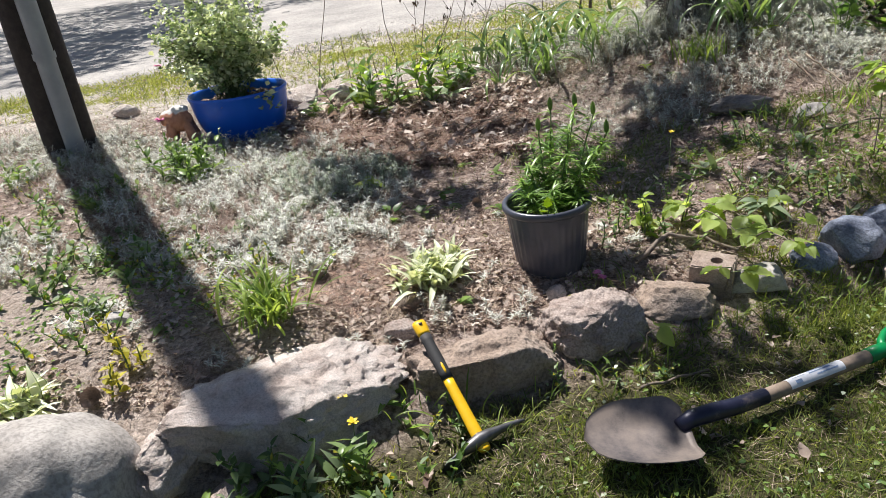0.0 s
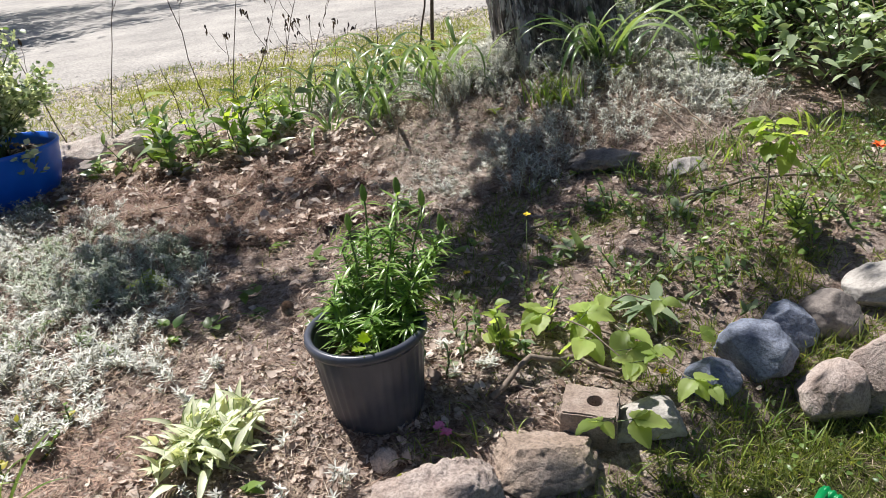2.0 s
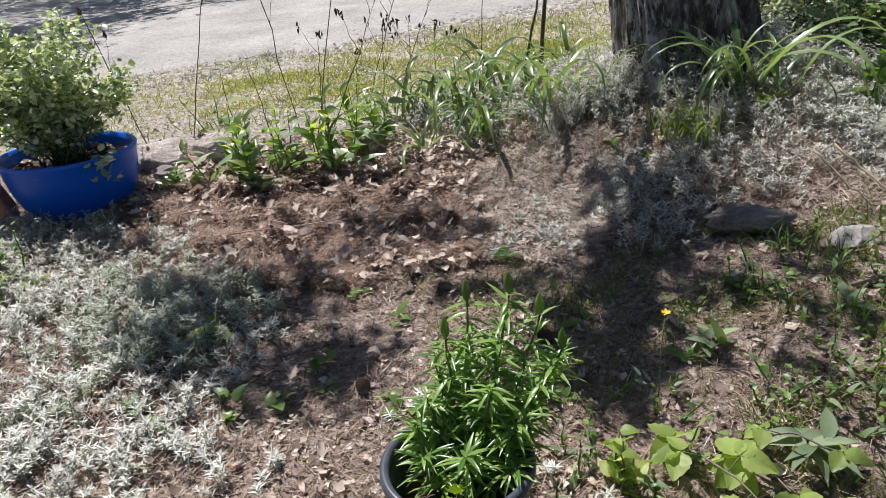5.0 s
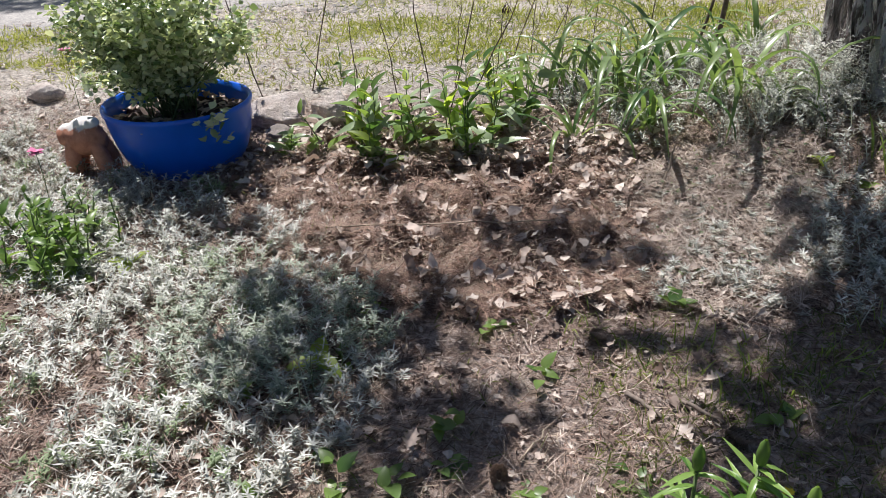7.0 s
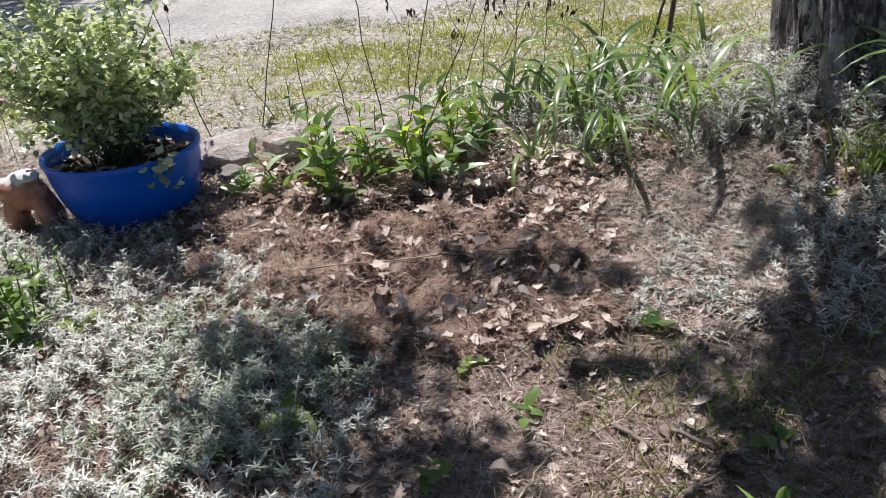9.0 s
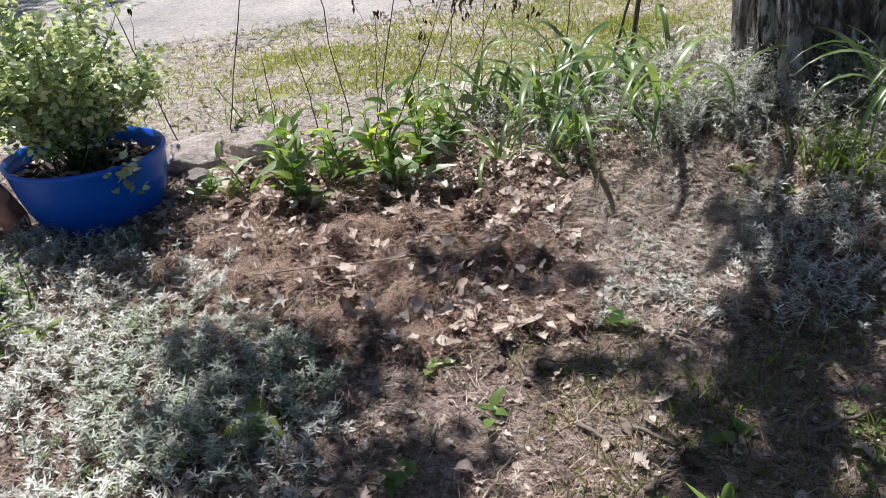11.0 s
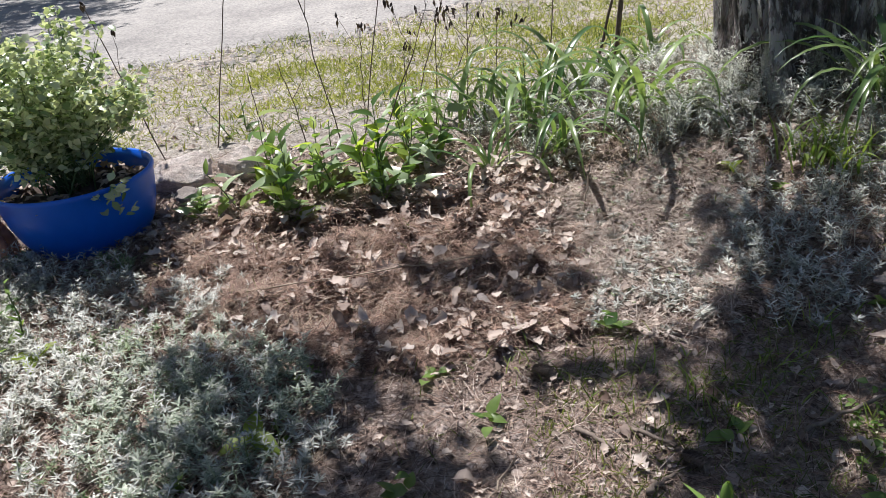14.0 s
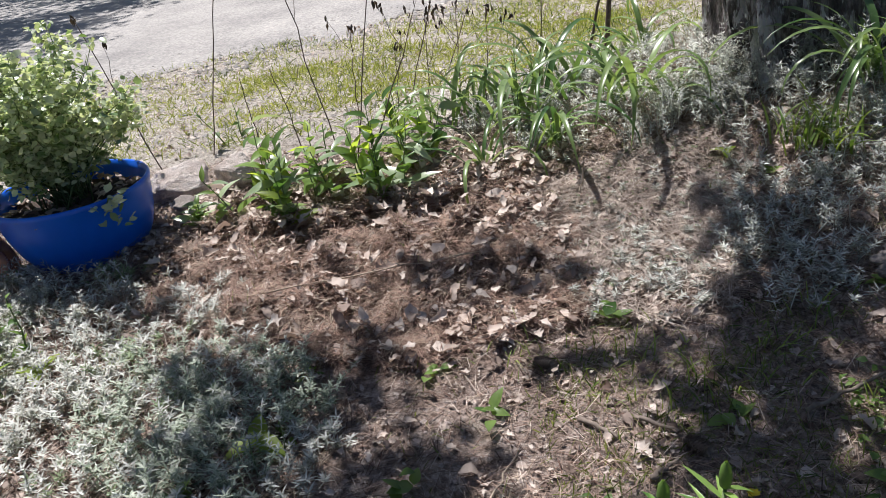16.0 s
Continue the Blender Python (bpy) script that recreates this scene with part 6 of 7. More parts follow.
stalk(0.98, 5.0, 1.1, (0.1, 0.05), 11, 2, 0, 0.014, "dark upright dead stem behind the daylilies")
stalk(0.86, 4.9, 0.8, (0.2, 0.05), 12, 1, 0, 0.008, "dark slanting dead stem behind the daylilies")
stalk(-0.24, 4.68, 0.48, (0.05, 0.02), 21, 1, 3, 0.0025)
stalk(-0.05, 4.66, 0.4, (0.05, 0.03), 22, 1, 3, 0.0025)
stalk(0.1, 4.68, 0.5, (0.05, 0.02), 23, 2, 4, 0.0025)
stalk(0.25, 4.7, 0.52, (0.04, 0.0), 24, 2, 5, 0.0025)
stalk(0.37, 4.7, 0.48, (0.05, 0.0), 25, 2, 5, 0.0025)


def blossom(x, y, high, mat, seed, label, name="flower", n=9, size=0.02):
    rng = np.random.default_rng(seed)
    t = thing(name, pose(x, y, gz(x, y)), label, "flower", "flowers")
    part("stem", mesh_of("stem", *tube(bend((0, 0, 0), (0.01, 0, high), 0, 4, 0.002, seed), 0.0014, 5), STEM), t)
    me = leaf_mesh("petal", size, size * 0.6, mat, 0.1, "round", 4, 0.2)
    for i in range(n):
        part("petal", me, t, pose(0.01, 0, high, 0, rng.uniform(-45, -5), i * 360 / n))


blossom(0.97, 2.21, 0.28, YELLOW, 1, "small yellow flower on a thin stem", size=0.012)
blossom(0.8, 2.4, 0.03, YELLOW, 2, "small yellow flower low on the soil", size=0.014)
blossom(1.2, 1.77, 0.06, YELLOW, 3, "small yellow flower between the leaves", size=0.014)
blossom(-0.06, 1.02, 0.12, YELLOW, 4, "yellow flower before the long rock", size=0.016)
blossom(-0.1, 1.1, 0.1, YELLOW, 5, "yellow flower before the long rock", size=0.016)
blossom(0.63, 1.7, 0.05, PINK, 6, "drooping pink flower beside the black pot", size=0.016)
blossom(0.645, 1.69, 0.04, PINK, 7, "drooping pink flower beside the black pot", size=0.016)
blossom(-1.72, 3.95, 0.42, PINK, 8, "pink flower on a tall stem beside the planter", size=0.028, n=16)
blossom(-1.53, 3.4, 0.25, PINK, 9, "pink flower in the silver carpet", size=0.03, n=18)
blossom(2.3, 2.6, 0.1, ORANGE, 10, "orange flower before the shrub", size=0.028, n=10)

blossom(-0.257, 2.6, 0.12, SILVER, 11, "pale dry flower head on a thin stem", name="seed_stem", size=0.01)
blossom(-0.193, 2.64, 0.14, SILVER, 12, "pale dry flower head on a thin stem", name="seed_stem", size=0.01)

# ---- silver carpet ----
LEFT = [(-2.6, 4.3), (-1.75, 3.85), (-1.0, 3.62), (-0.85, 3.35), (-0.6, 3.2), (-0.4, 3.1), (-0.28, 2.98), (-0.22, 2.75), (-0.3, 2.5), (-0.4, 2.25), (-0.6, 2.1), (-1.0, 2.15), (-1.35, 2.3), (-1.7, 2.75), (-2.2, 3.1), (-3.0, 3.3), (-3.2, 4.0)]
RIGHT = [(0.2, 4.75), (0.36, 4.3), (0.6, 4.0), (0.85, 3.92), (1.15, 3.85), (1.2, 3.5), (1.02, 3.3), (1.05, 2.95), (1.35, 3.05), (1.6, 3.2), (1.8, 3.3), (2.25, 3.45), (2.4, 4.0), (2.3, 4.7), (1.2, 4.95)]


def silver(poly, n, seed, high, label, clump=0.9, mat=SILVER, per=15):
    """Tussocks of woolly stems, each with narrow silver leaves all round and a star of them at its tip."""
    rng = np.random.default_rng(seed)
    heart = scatter(poly, max(1, n // 6), seed, clump, 5.5)
    k = rng.integers(0, len(heart), n)
    tall = rng.uniform(0.55, 1.15, len(heart))[k]
    off = rng.normal(0, 0.034, (n, 2))
    root = heart[k] + np.concatenate([off, np.zeros((n, 1))], 1)
    root[:, 2] = height(root[:, 0], root[:, 1])
    h = rng.uniform(0.45, 1.0, n) * high * tall
    way = unit(np.concatenate([off * 9 + rng.normal(0, 0.28, (n, 2)), np.ones((n, 1))], 1))
    chunks = [leaves(root, way, flat_dirs(n, rng), h, 0.0035, 2, 0.0, 0, "strap", False)]
    for j in range(per + 5):
        star = j >= per
        s = np.full(n, 1.0) if star else 0.2 + 0.75 * ((j + rng.uniform(0, 0.8, n)) / per) ** 0.7
        b = root + way * (h * s)[:, None]
        a = j * 2.4 + rng.uniform(0, 1.2, n)
        e = rng.uniform(0.1, 0.7, n) if star else rng.uniform(0.0, 0.9, n)
        d = np.stack([np.cos(a) * np.cos(e), np.sin(a) * np.cos(e), np.sin(e)], -1)
        chunks.append(leaves(b, d, np.array([0, 0, 1.0]), rng.uniform(0.012, 0.03, n), rng.uniform(0.0032, 0.0062, n), 2, 0.12, 0, "lance", False))
    v, f = joined(chunks)
    whole("silver_groundcover", mesh_of("silver_groundcover", v, f, mat), Matrix(), label, "groundcover", kind="stuff")


silver(LEFT, 2350, 301, 0.115, "dense carpet of silver-leaved plants", 1.1)
silver(LEFT, 420, 309, 0.09, "green-leaved sprigs coming up in the silver carpet", 1.2, SAGE)
FRINGE = [(-3.0, 2.9), (-1.6, 2.3), (-0.9, 2.1), (-0.12, 2.25), (-0.08, 2.7), (-0.3, 3.3), (-0.8, 3.6), (-0.6, 3.0), (-0.2, 2.1), (-0.5, 1.75), (-1.2, 1.9), (-2.4, 2.0)]
silver(FRINGE, 1100, 303, 0.09, "stray silver-leaved sprigs on bare soil", 1.2)
silver([(-0.7, 3.0), (-0.45, 3.12), (-0.2, 3.0), (-0.14, 2.75), (-0.3, 2.5), (-0.5, 2.55), (-0.75, 2.75)], 420, 304, 0.11, "greener grey-leaved plants beside the needle heap", 0.9, GREYGREEN)
silver(RIGHT, 2600, 302, 0.12, "patchy carpet of silver-leaved plants round the tree", 1.2)
silver([(0.9, 3.95), (1.2, 3.9), (1.75, 3.85), (1.7, 4.02), (1.2, 4.12), (0.95, 4.3)], 500, 306, 0.2, "tall silver stems against the tree's foot", 0.6)
silver([(1.45, 3.35), (1.65, 3.15), (2.1, 3.25), (2.5, 3.6), (2.35, 3.95), (1.8, 3.8)], 520, 311, 0.1, "silver-leaved plants beside the shrubs", 1.1)
silver([(-1.7, 3.65), (-1.3, 3.6), (-1.0, 3.45), (-0.95, 3.15), (-1.2, 3.0), (-1.6, 3.2)], 300, 312, 0.1, "silver-leaved plants before the blue planter", 0.6)
silver([(1.9, 4.0), (2.4, 4.1), (2.6, 4.7), (2.1, 4.8)], 900, 307, 0.22, "tall silver stems in the tree's shade", 0.6)


# ---- litter ----
BED = [(-3.2, 4.4), (-2.9, 2.5), (-1.2, 2.0), (-0.6, 1.55), (0.0, 1.45), (0.6, 1.6), (1.0, 1.75), (1.45, 2.05), (2.0, 2.2), (2.8, 2.3), (2.8, 4.2), (0.8, 4.4), (-0.6, 4.5)]
HEAP = [(-1.1, 3.75), (-0.95, 3.3), (-0.5, 3.1), (0.1, 2.95), (0.6, 3.1), (0.65, 3.6), (0.5, 4.0), (0.1, 4.25), (-0.5, 4.15)]


def needles(poly, n, seed, label, mat, long=(0.05, 0.1), wide=0.002, up=(-0.1, 0.35), lift=0.012, name="pine_needles", clump=0.6, scale=4.0):
    rng = np.random.default_rng(seed)
    b = scatter(poly, n, seed, clump, scale)
    b[:, 2] += rng.uniform(0.0, lift, n)
    v, f = leaves(b, flat_dirs(n, rng, up), np.array([0, 0, 1.0]), rng.uniform(*long, n), wide, 2, rng.uniform(0, 0.3, n), 0, "strap", False)
    whole(name, mesh_of(name, v, f, mat), Matrix(), label, "litter", kind="stuff")


needles(BED, 40000, 401, "scattered brown pine needles on the bed", NEEDLE)
needles(HEAP, 42000, 402, "thick heap of reddish-brown pine needles", REDNEEDLE, long=(0.025, 0.07), wide=0.0018, up=(-0.1, 0.6), lift=0.035)
needles(HEAP, 11000, 409, "dark needles standing for shade in the heap's hollows", DARKNEEDLE, (0.03, 0.08), 0.003, (-0.1, 0.4), 0.03, clump=1.5, scale=9.0)
needles(HEAP, 5000, 410, "pale dry straw on the needle heap", DRYSTEM, (0.03, 0.09), 0.002, (-0.1, 0.5), 0.05, "dry_straw", 1.5, 6.5)
needles(BED, 9000, 419, "dark needles standing for shaded gaps on the soil", DARKNEEDLE, (0.02, 0.07), 0.003, (-0.05, 0.3), 0.01, clump=1.5, scale=8.0)
needles(BED, 7000, 403, "dry pale stems and straw on the bed", DRYSTEM, (0.025, 0.08), 0.002, (-0.05, 0.5), 0.02, "dry_straw")
needles(BED, 8000, 434, "bleached needles in drifts on the soil", PALESTRAW, (0.03, 0.09), 0.0024, (-0.05, 0.25), 0.015, clump=1.55, scale=9.0)
needles(FRINGE, 5000, 408, "dry pale stems amid the silver sprigs", DRYSTEM, (0.03, 0.1), 0.002, (0.0, 0.8), 0.02, "dry_straw")
needles(LEFT, 7000, 436, "dark litter standing for shade under the silver carpet", DARKNEEDLE, (0.02, 0.07), 0.005, (-0.05, 0.3), 0.015, clump=0.8, scale=6.0)
needles(LEFT, 9000, 406, "dry needles and stems under the silver carpet", NEEDLE, (0.03, 0.1), 0.0024, (0.0, 0.7), 0.05, clump=1.2, scale=7.0)
needles(LEFT, 4000, 433, "bleached stems standing in the silver carpet", PALESTRAW, (0.03, 0.1), 0.0025, (0.1, 1.0), 0.04, "dry_straw", 1.2, 6.0)
needles(RIGHT, 9000, 404, "dry pale stems amid silver plants", DRYSTEM, (0.04, 0.12), 0.002, (0.1, 1.2), 0.02, "dry_straw")
STRAWY = [(0.5, 3.85), (0.75, 3.92), (1.15, 3.85), (1.1, 3.4), (0.98, 3.05), (0.75, 3.0), (0.6, 3.2), (0.55, 3.5)]
needles(STRAWY, 9500, 430, "bleached straw matted over the soil", PALESTRAW, (0.03, 0.1), 0.0028, (-0.05, 0.6), 0.03, "dry_straw", 1.1, 7.0)
silver(STRAWY, 300, 308, 0.045, "short silver sprigs coming up through straw", 1.2)
needles([(1.6, 3.2), (1.7, 2.95), (2.2, 3.1), (2.5, 3.6), (2.3, 3.9), (1.8, 3.75)], 3000, 431, "bleached straw matted beside the shrubs", PALESTRAW, (0.03, 0.12), 0.003, (-0.05, 0.7), 0.03, "dry_straw", 1.0, 6.0)


FRONT = [(-1.2, 1.2), (-0.6, 1.15), (0.0, 1.4), (0.6, 1.65), (0.9, 1.9), (0.5, 2.3), (-0.2, 2.3), (-0.9, 2.1)]
needles(FRONT, 5000, 422, "pale straw and stems on the front soil", DRYSTEM, (0.02, 0.07), 0.0022, (-0.05, 0.5), 0.015, "dry_straw", 0.9, 5.0)
needles([(-0.35, 1.6), (-0.1, 1.55), (0.0, 1.75), (-0.05, 1.95), (-0.3, 1.9)], 1600, 423, "patch of reddish needles beside the hosta", REDNEEDLE, (0.03, 0.08), 0.002, (-0.05, 0.4), 0.015)
silver([(-0.75, 2.15), (-0.6, 1.75), (-0.2, 1.75), (0.0, 2.0), (-0.1, 2.3), (-0.4, 2.3)], 160, 310, 0.08, "scattered silver sprigs at the carpet's edge", 1.2)
silver(FRONT, 130, 305, 0.06, "stray dry silver sprigs on the front soil", 1.3)


def dead_leaves(poly, n, seed, label, size=(0.03, 0.07), lift=0.02, mat=DEADLEAF):
    rng = np.random.default_rng(seed)
    b = scatter(poly, n, seed, 0.5, 5.0)
    b[:, 2] += rng.uniform(0.004, lift, n)
    up = unit(rng.normal(0, 0.3, (n, 3)) + np.array([0, 0, 1.0]))
    ln = size[0] + (size[1] - size[0]) * rng.uniform(0, 1, n) ** 1.8
    way, wide, sag = flat_dirs(n, rng, (-0.15, 0.3)), ln * rng.uniform(0.4, 0.75, n), rng.uniform(-0.5, 0.5, n)
    k = np.array_split(np.arange(n), 3)
    v, f = joined([leaves(b[i], way[i], up[i], ln[i], wide[i], 6, sag[i], fold, shape) for i, fold, shape in ((k[0], 0.5, "oak"), (k[1], 0.2, "ovate"), (k[2], 0.8, "ovate"))])
    v = v + rng.normal(0, 0.05, v.shape) * np.repeat(ln, 21)[:, None]
    whole("dead_leaves", mesh_of("dead_leaves", v, f, mat), Matrix(), label, "litter", kind="stuff")


dead_leaves(STRAWY, 1500, 439, "bleached leaf crumbs in the straw", (0.012, 0.036), 0.03, PALELEAF)
dead_leaves(RIGHT, 700, 415, "dead leaves amid silver plants", (0.02, 0.05), 0.04)
dead_leaves(LEFT, 500, 416, "dead leaves under the silver carpet", (0.025, 0.055), 0.04)
dead_leaves(HEAP, 900, 411, "brown curled dead leaves on the needle heap", (0.015, 0.07), 0.05)
dead_leaves(HEAP, 900, 420, "bleached dead leaves on the needle heap", (0.012, 0.06), 0.05, PALELEAF)
dead_leaves([(0.05, 3.85), (0.3, 3.62), (0.6, 3.75), (0.58, 4.0), (0.3, 4.2), (0.0, 4.1)], 420, 435, "drift of bleached leaves below the daylilies", (0.02, 0.07), 0.05, PALELEAF)
dead_leaves(BED, 2400, 412, "scattered brown dead leaves on the bed", (0.012, 0.05))
dead_leaves(BED, 1000, 421, "scattered bleached dead leaves on the bed", (0.01, 0.045), mat=PALELEAF)
dead_leaves(BED, 4500, 418, "pale crumbs of leaf and bark on the soil", (0.006, 0.024), 0.012, PALELEAF)
dead_leaves(BED, 5000, 437, "brown crumbs of leaf and bark on the soil", (0.006, 0.03), 0.012, DEADLEAF)
dead_leaves([(-0.9, 4.0), (-0.5, 3.75), (0.2, 3.85), (0.6, 3.95), (0.4, 4.3), (-0.7, 4.4)], 420, 413, "drift of pale dead leaves at the back", (0.03, 0.09), 0.05, PALELEAF)

# ---- grass ----
LAWN = [(-0.7, 0.2), (-0.5, 0.84), (0.0, 1.04), (0.35, 1.28), (0.95, 1.52), (1.25, 1.66), (1.5, 1.82), (1.9, 1.78), (2.6, 1.62), (3.6, 1.7), (3.6, 0.2)]
VERGE = [(-4.5, 4.5), (-1.2, 4.55), (-0.2, 4.75), (0.8, 4.95), (2.2, 5.0), (6.0, 5.2), (6.0, 9.8), (-1.0, 6.9), (-6.0, 4.8)]


def grass(poly, n, seed, label, mat, high, wide, clump=0.8, scale=3.0, name="grass"):
    rng = np.random.default_rng(seed)
    b = scatter(poly, n, seed, clump, scale)
    b[:, 2] -= 0.004
    v, f = leaves(b, flat_dirs(n, rng, (0.25, 1.45)), flat_dirs(n, rng), rng.uniform(*high, n), rng.uniform(*wide, n), 3, rng.uniform(0.0, 0.5, n), 0, "strap", False)
    whole(name, mesh_of(name, v, f, mat), Matrix(), label, "grass", kind="stuff")


def clover(poly, n, seed, label, mat, size=(0.012, 0.026), clump=1.2, scale=2.4):
    """Low broad leaves close over the ground."""
    rng = np.random.default_rng(seed)
    b = scatter(poly, n, seed, clump, scale)
    b[:, 2] += rng.uniform(0.008, 0.035, n)
    ln = rng.uniform(*size, n)
    v, f = leaves(b, flat_dirs(n, rng, (-0.3, 0.5)), unit(rng.normal(0, 0.4, (n, 3)) + np.array([0, 0, 1.0])), ln, ln * rng.uniform(0.5, 0.85, n), 3, 0.2, 0.25, "ovate")
    whole("clover", mesh_of("clover", v, f, mat), Matrix(), label, "weeds", kind="stuff")


clover(STRAWY, 260, 705, "tiny green sprouts in the straw", SAGE, (0.01, 0.022), 1.3, 5.0)
clover(LAWN, 1300, 701, "clover and low weeds in the lawn", FORB, (0.01, 0.02), 1.5)
clover(LAWN, 500, 702, "pale low weeds in the lawn", MEADOW, (0.008, 0.016), 1.5, 3.1)
clover([(0.9, 2.0), (1.5, 2.1), (2.6, 2.3), (2.6, 3.2), (1.6, 3.0), (1.1, 2.7)], 1100, 703, "low green weeds in the bed", FORB, (0.012, 0.03), 1.35, 2.6)
clover([(-2.8, 1.2), (-1.0, 1.1), (-0.5, 1.6), (-0.6, 2.1), (-1.6, 2.3), (-2.6, 2.4)], 1500, 704, "low yellow-green weeds on pale soil", FORB, (0.01, 0.028), 1.4, 2.9)
needles(LAWN, 7000, 405, "dry thatch in the lawn", DRYSTEM, (0.02, 0.055), 0.0015, (-0.05, 0.4), 0.015, "dry_straw")
dead_leaves(FRONT, 1300, 424, "bleached leaf bits on the front soil", (0.008, 0.035), 0.015, PALELEAF)
dead_leaves(FRONT, 1500, 438, "brown leaf bits on the front soil", (0.008, 0.04), 0.015, DEADLEAF)
dead_leaves([(-1.05, 3.75), (-0.6, 3.6), (-0.45, 3.85), (-0.6, 4.05), (-1.0, 4.05)], 200, 425, "pale dead leaves beside the planter", (0.02, 0.075), 0.04, PALELEAF)
dead_leaves(LAWN, 300, 414, "scattered dead leaves on the lawn", (0.02, 0.05))
grass(LAWN, 52000, 501, "thin short lawn grass", GRASS, (0.02, 0.07), (0.002, 0.004), 1.0, 2.6)
grass(LAWN, 16000, 502, "dry yellow blades in the lawn", DRYGRASS, (0.02, 0.05), (0.0015, 0.003), 0.9, 3.4)
grass(VERGE, 24000, 503, "sparse yellow-green verge grass", DRYGRASS, (0.02, 0.07), (0.003, 0.006), 1.35, 2.3)
grass(VERGE, 12000, 504, "green tufts in the verge grass", GRASS, (0.03, 0.1), (0.003, 0.006), 1.5, 1.6)
BACKVERGE = [(-1.6, 5.5), (-0.6, 5.45), (0.5, 5.4), (2.2, 5.3), (6.0, 5.6), (6.0, 9.6), (-0.6, 6.6), (-1.6, 6.0)]
grass([(-5.2, 5.0), (-2.0, 4.85), (-1.5, 5.6), (-2.4, 6.1), (-4.4, 5.4)], 7000, 510, "yellow-green grass between road and bed", DRYGRASS, (0.03, 0.08), (0.004, 0.007), 1.2, 1.8)
grass([(-1.3, 4.95), (0.5, 5.15), (1.8, 6.4), (0.2, 6.5), (-1.2, 5.9)], 5000, 511, "yellow-green grass between road and bed", DRYGRASS, (0.03, 0.08), (0.004, 0.007), 1.2, 1.8)
grass(BACKVERGE, 14000, 508, "patches of yellow-green grass on the verge", DRYGRASS, (0.025, 0.07), (0.004, 0.007), 1.5, 1.4)
grass(BACKVERGE, 5000, 509, "greener patches of verge grass", GRASS, (0.04, 0.12), (0.004, 0.007), 1.6, 0.7)
COBBLES = [(1.1, 1.45), (1.5, 1.5), (2.0, 1.62), (2.1, 2.1), (1.6, 2.3), (1.15, 2.15), (1.12, 1.75)]
grass(COBBLES, 3600, 512, "grass growing between the cobbles", GRASS, (0.03, 0.09), (0.002, 0.0045), 1.2, 4.0)
grass(COBBLES, 1300, 513, "dry blades between the cobbles", DRYGRASS, (0.03, 0.08), (0.002, 0.004), 1.2, 4.0)
dead_leaves(VERGE, 320, 417, "dead leaves on the verge", (0.02, 0.06))
dead_leaves(VERGE, 1500, 432, "bleached leaf bits on the verge", (0.015, 0.05), mat=PALELEAF)
needles(VERGE, 9000, 407, "dry straw on the verge", DRYSTEM, (0.04, 0.12), 0.003, (-0.05, 0.4), 0.02, "dry_straw")
grass(BED, 2600, 505, "thin grass blades in the bed", GRASS, (0.03, 0.08), (0.0018, 0.0035), 1.25, 2.2)
grass([(0.45, 2.2), (1.2, 2.1), (1.4, 2.7), (1.1, 3.05), (0.6, 3.1), (0.4, 2.8)], 2600, 507, "fine grass and sprouts in the shade", GRASS, (0.02, 0.07), (0.002, 0.004), 1.45, 3.5)
grass([(1.3, 2.2), (2.0, 2.3), (2.8, 2.4), (2.8, 3.3), (2.0, 3.2), (1.5, 2.9), (1.1, 2.6)], 6000, 506, "weedy grass in the bed", GRASS, (0.03, 0.09), (0.002, 0.004), 1.1, 3.0)



# ---- single leaves that stand out ----
def lobed_leaf(name, length, width, mat, curl, seed):
    """One lobed leaf with thickness, curled up along its sides."""
    rng = np.random.default_rng(seed)
    n, c = 17, 9
    s = np.linspace(0, 1, n)
    half = width / 2 * np.clip(np.sin(np.pi * s ** 0.75), 0.05, 1) * (0.78 + 0.28 * np.cos(s * 27))
    q = np.linspace(-1, 1, c)
    y = half[:, None] * q
    x = length * s[:, None] + 0 * y
    z = curl * np.abs(y) ** 1.5 / width ** 0.5 + 0.08 * length * np.sin(s[:, None] * 5 + seed) * 0.4 + rng.normal(0, 0.0012, (n, c))
    top = np.stack([x, y, z], -1).reshape(-1, 3)
    idx = np.arange(n * c).reshape(n, c)
    f = np.stack([idx[:-1, :-1], idx[:-1, 1:], idx[1:, 1:], idx[1:, :-1]], -1).reshape(-1, 4)
    o = n * c
    loop = list(idx[0]) + list(idx[1:, -1]) + list(idx[-1, ::-1][1:]) + list(idx[::-1, 0][1:])
    rim = np.array([(a, b, b + o, a + o) for a, b in zip(loop, loop[1:])])
    return mesh_of(name, np.concatenate([top, top - np.array([0, 0, 0.0007])]), np.concatenate([f, f[:, ::-1] + o, rim]), mat)


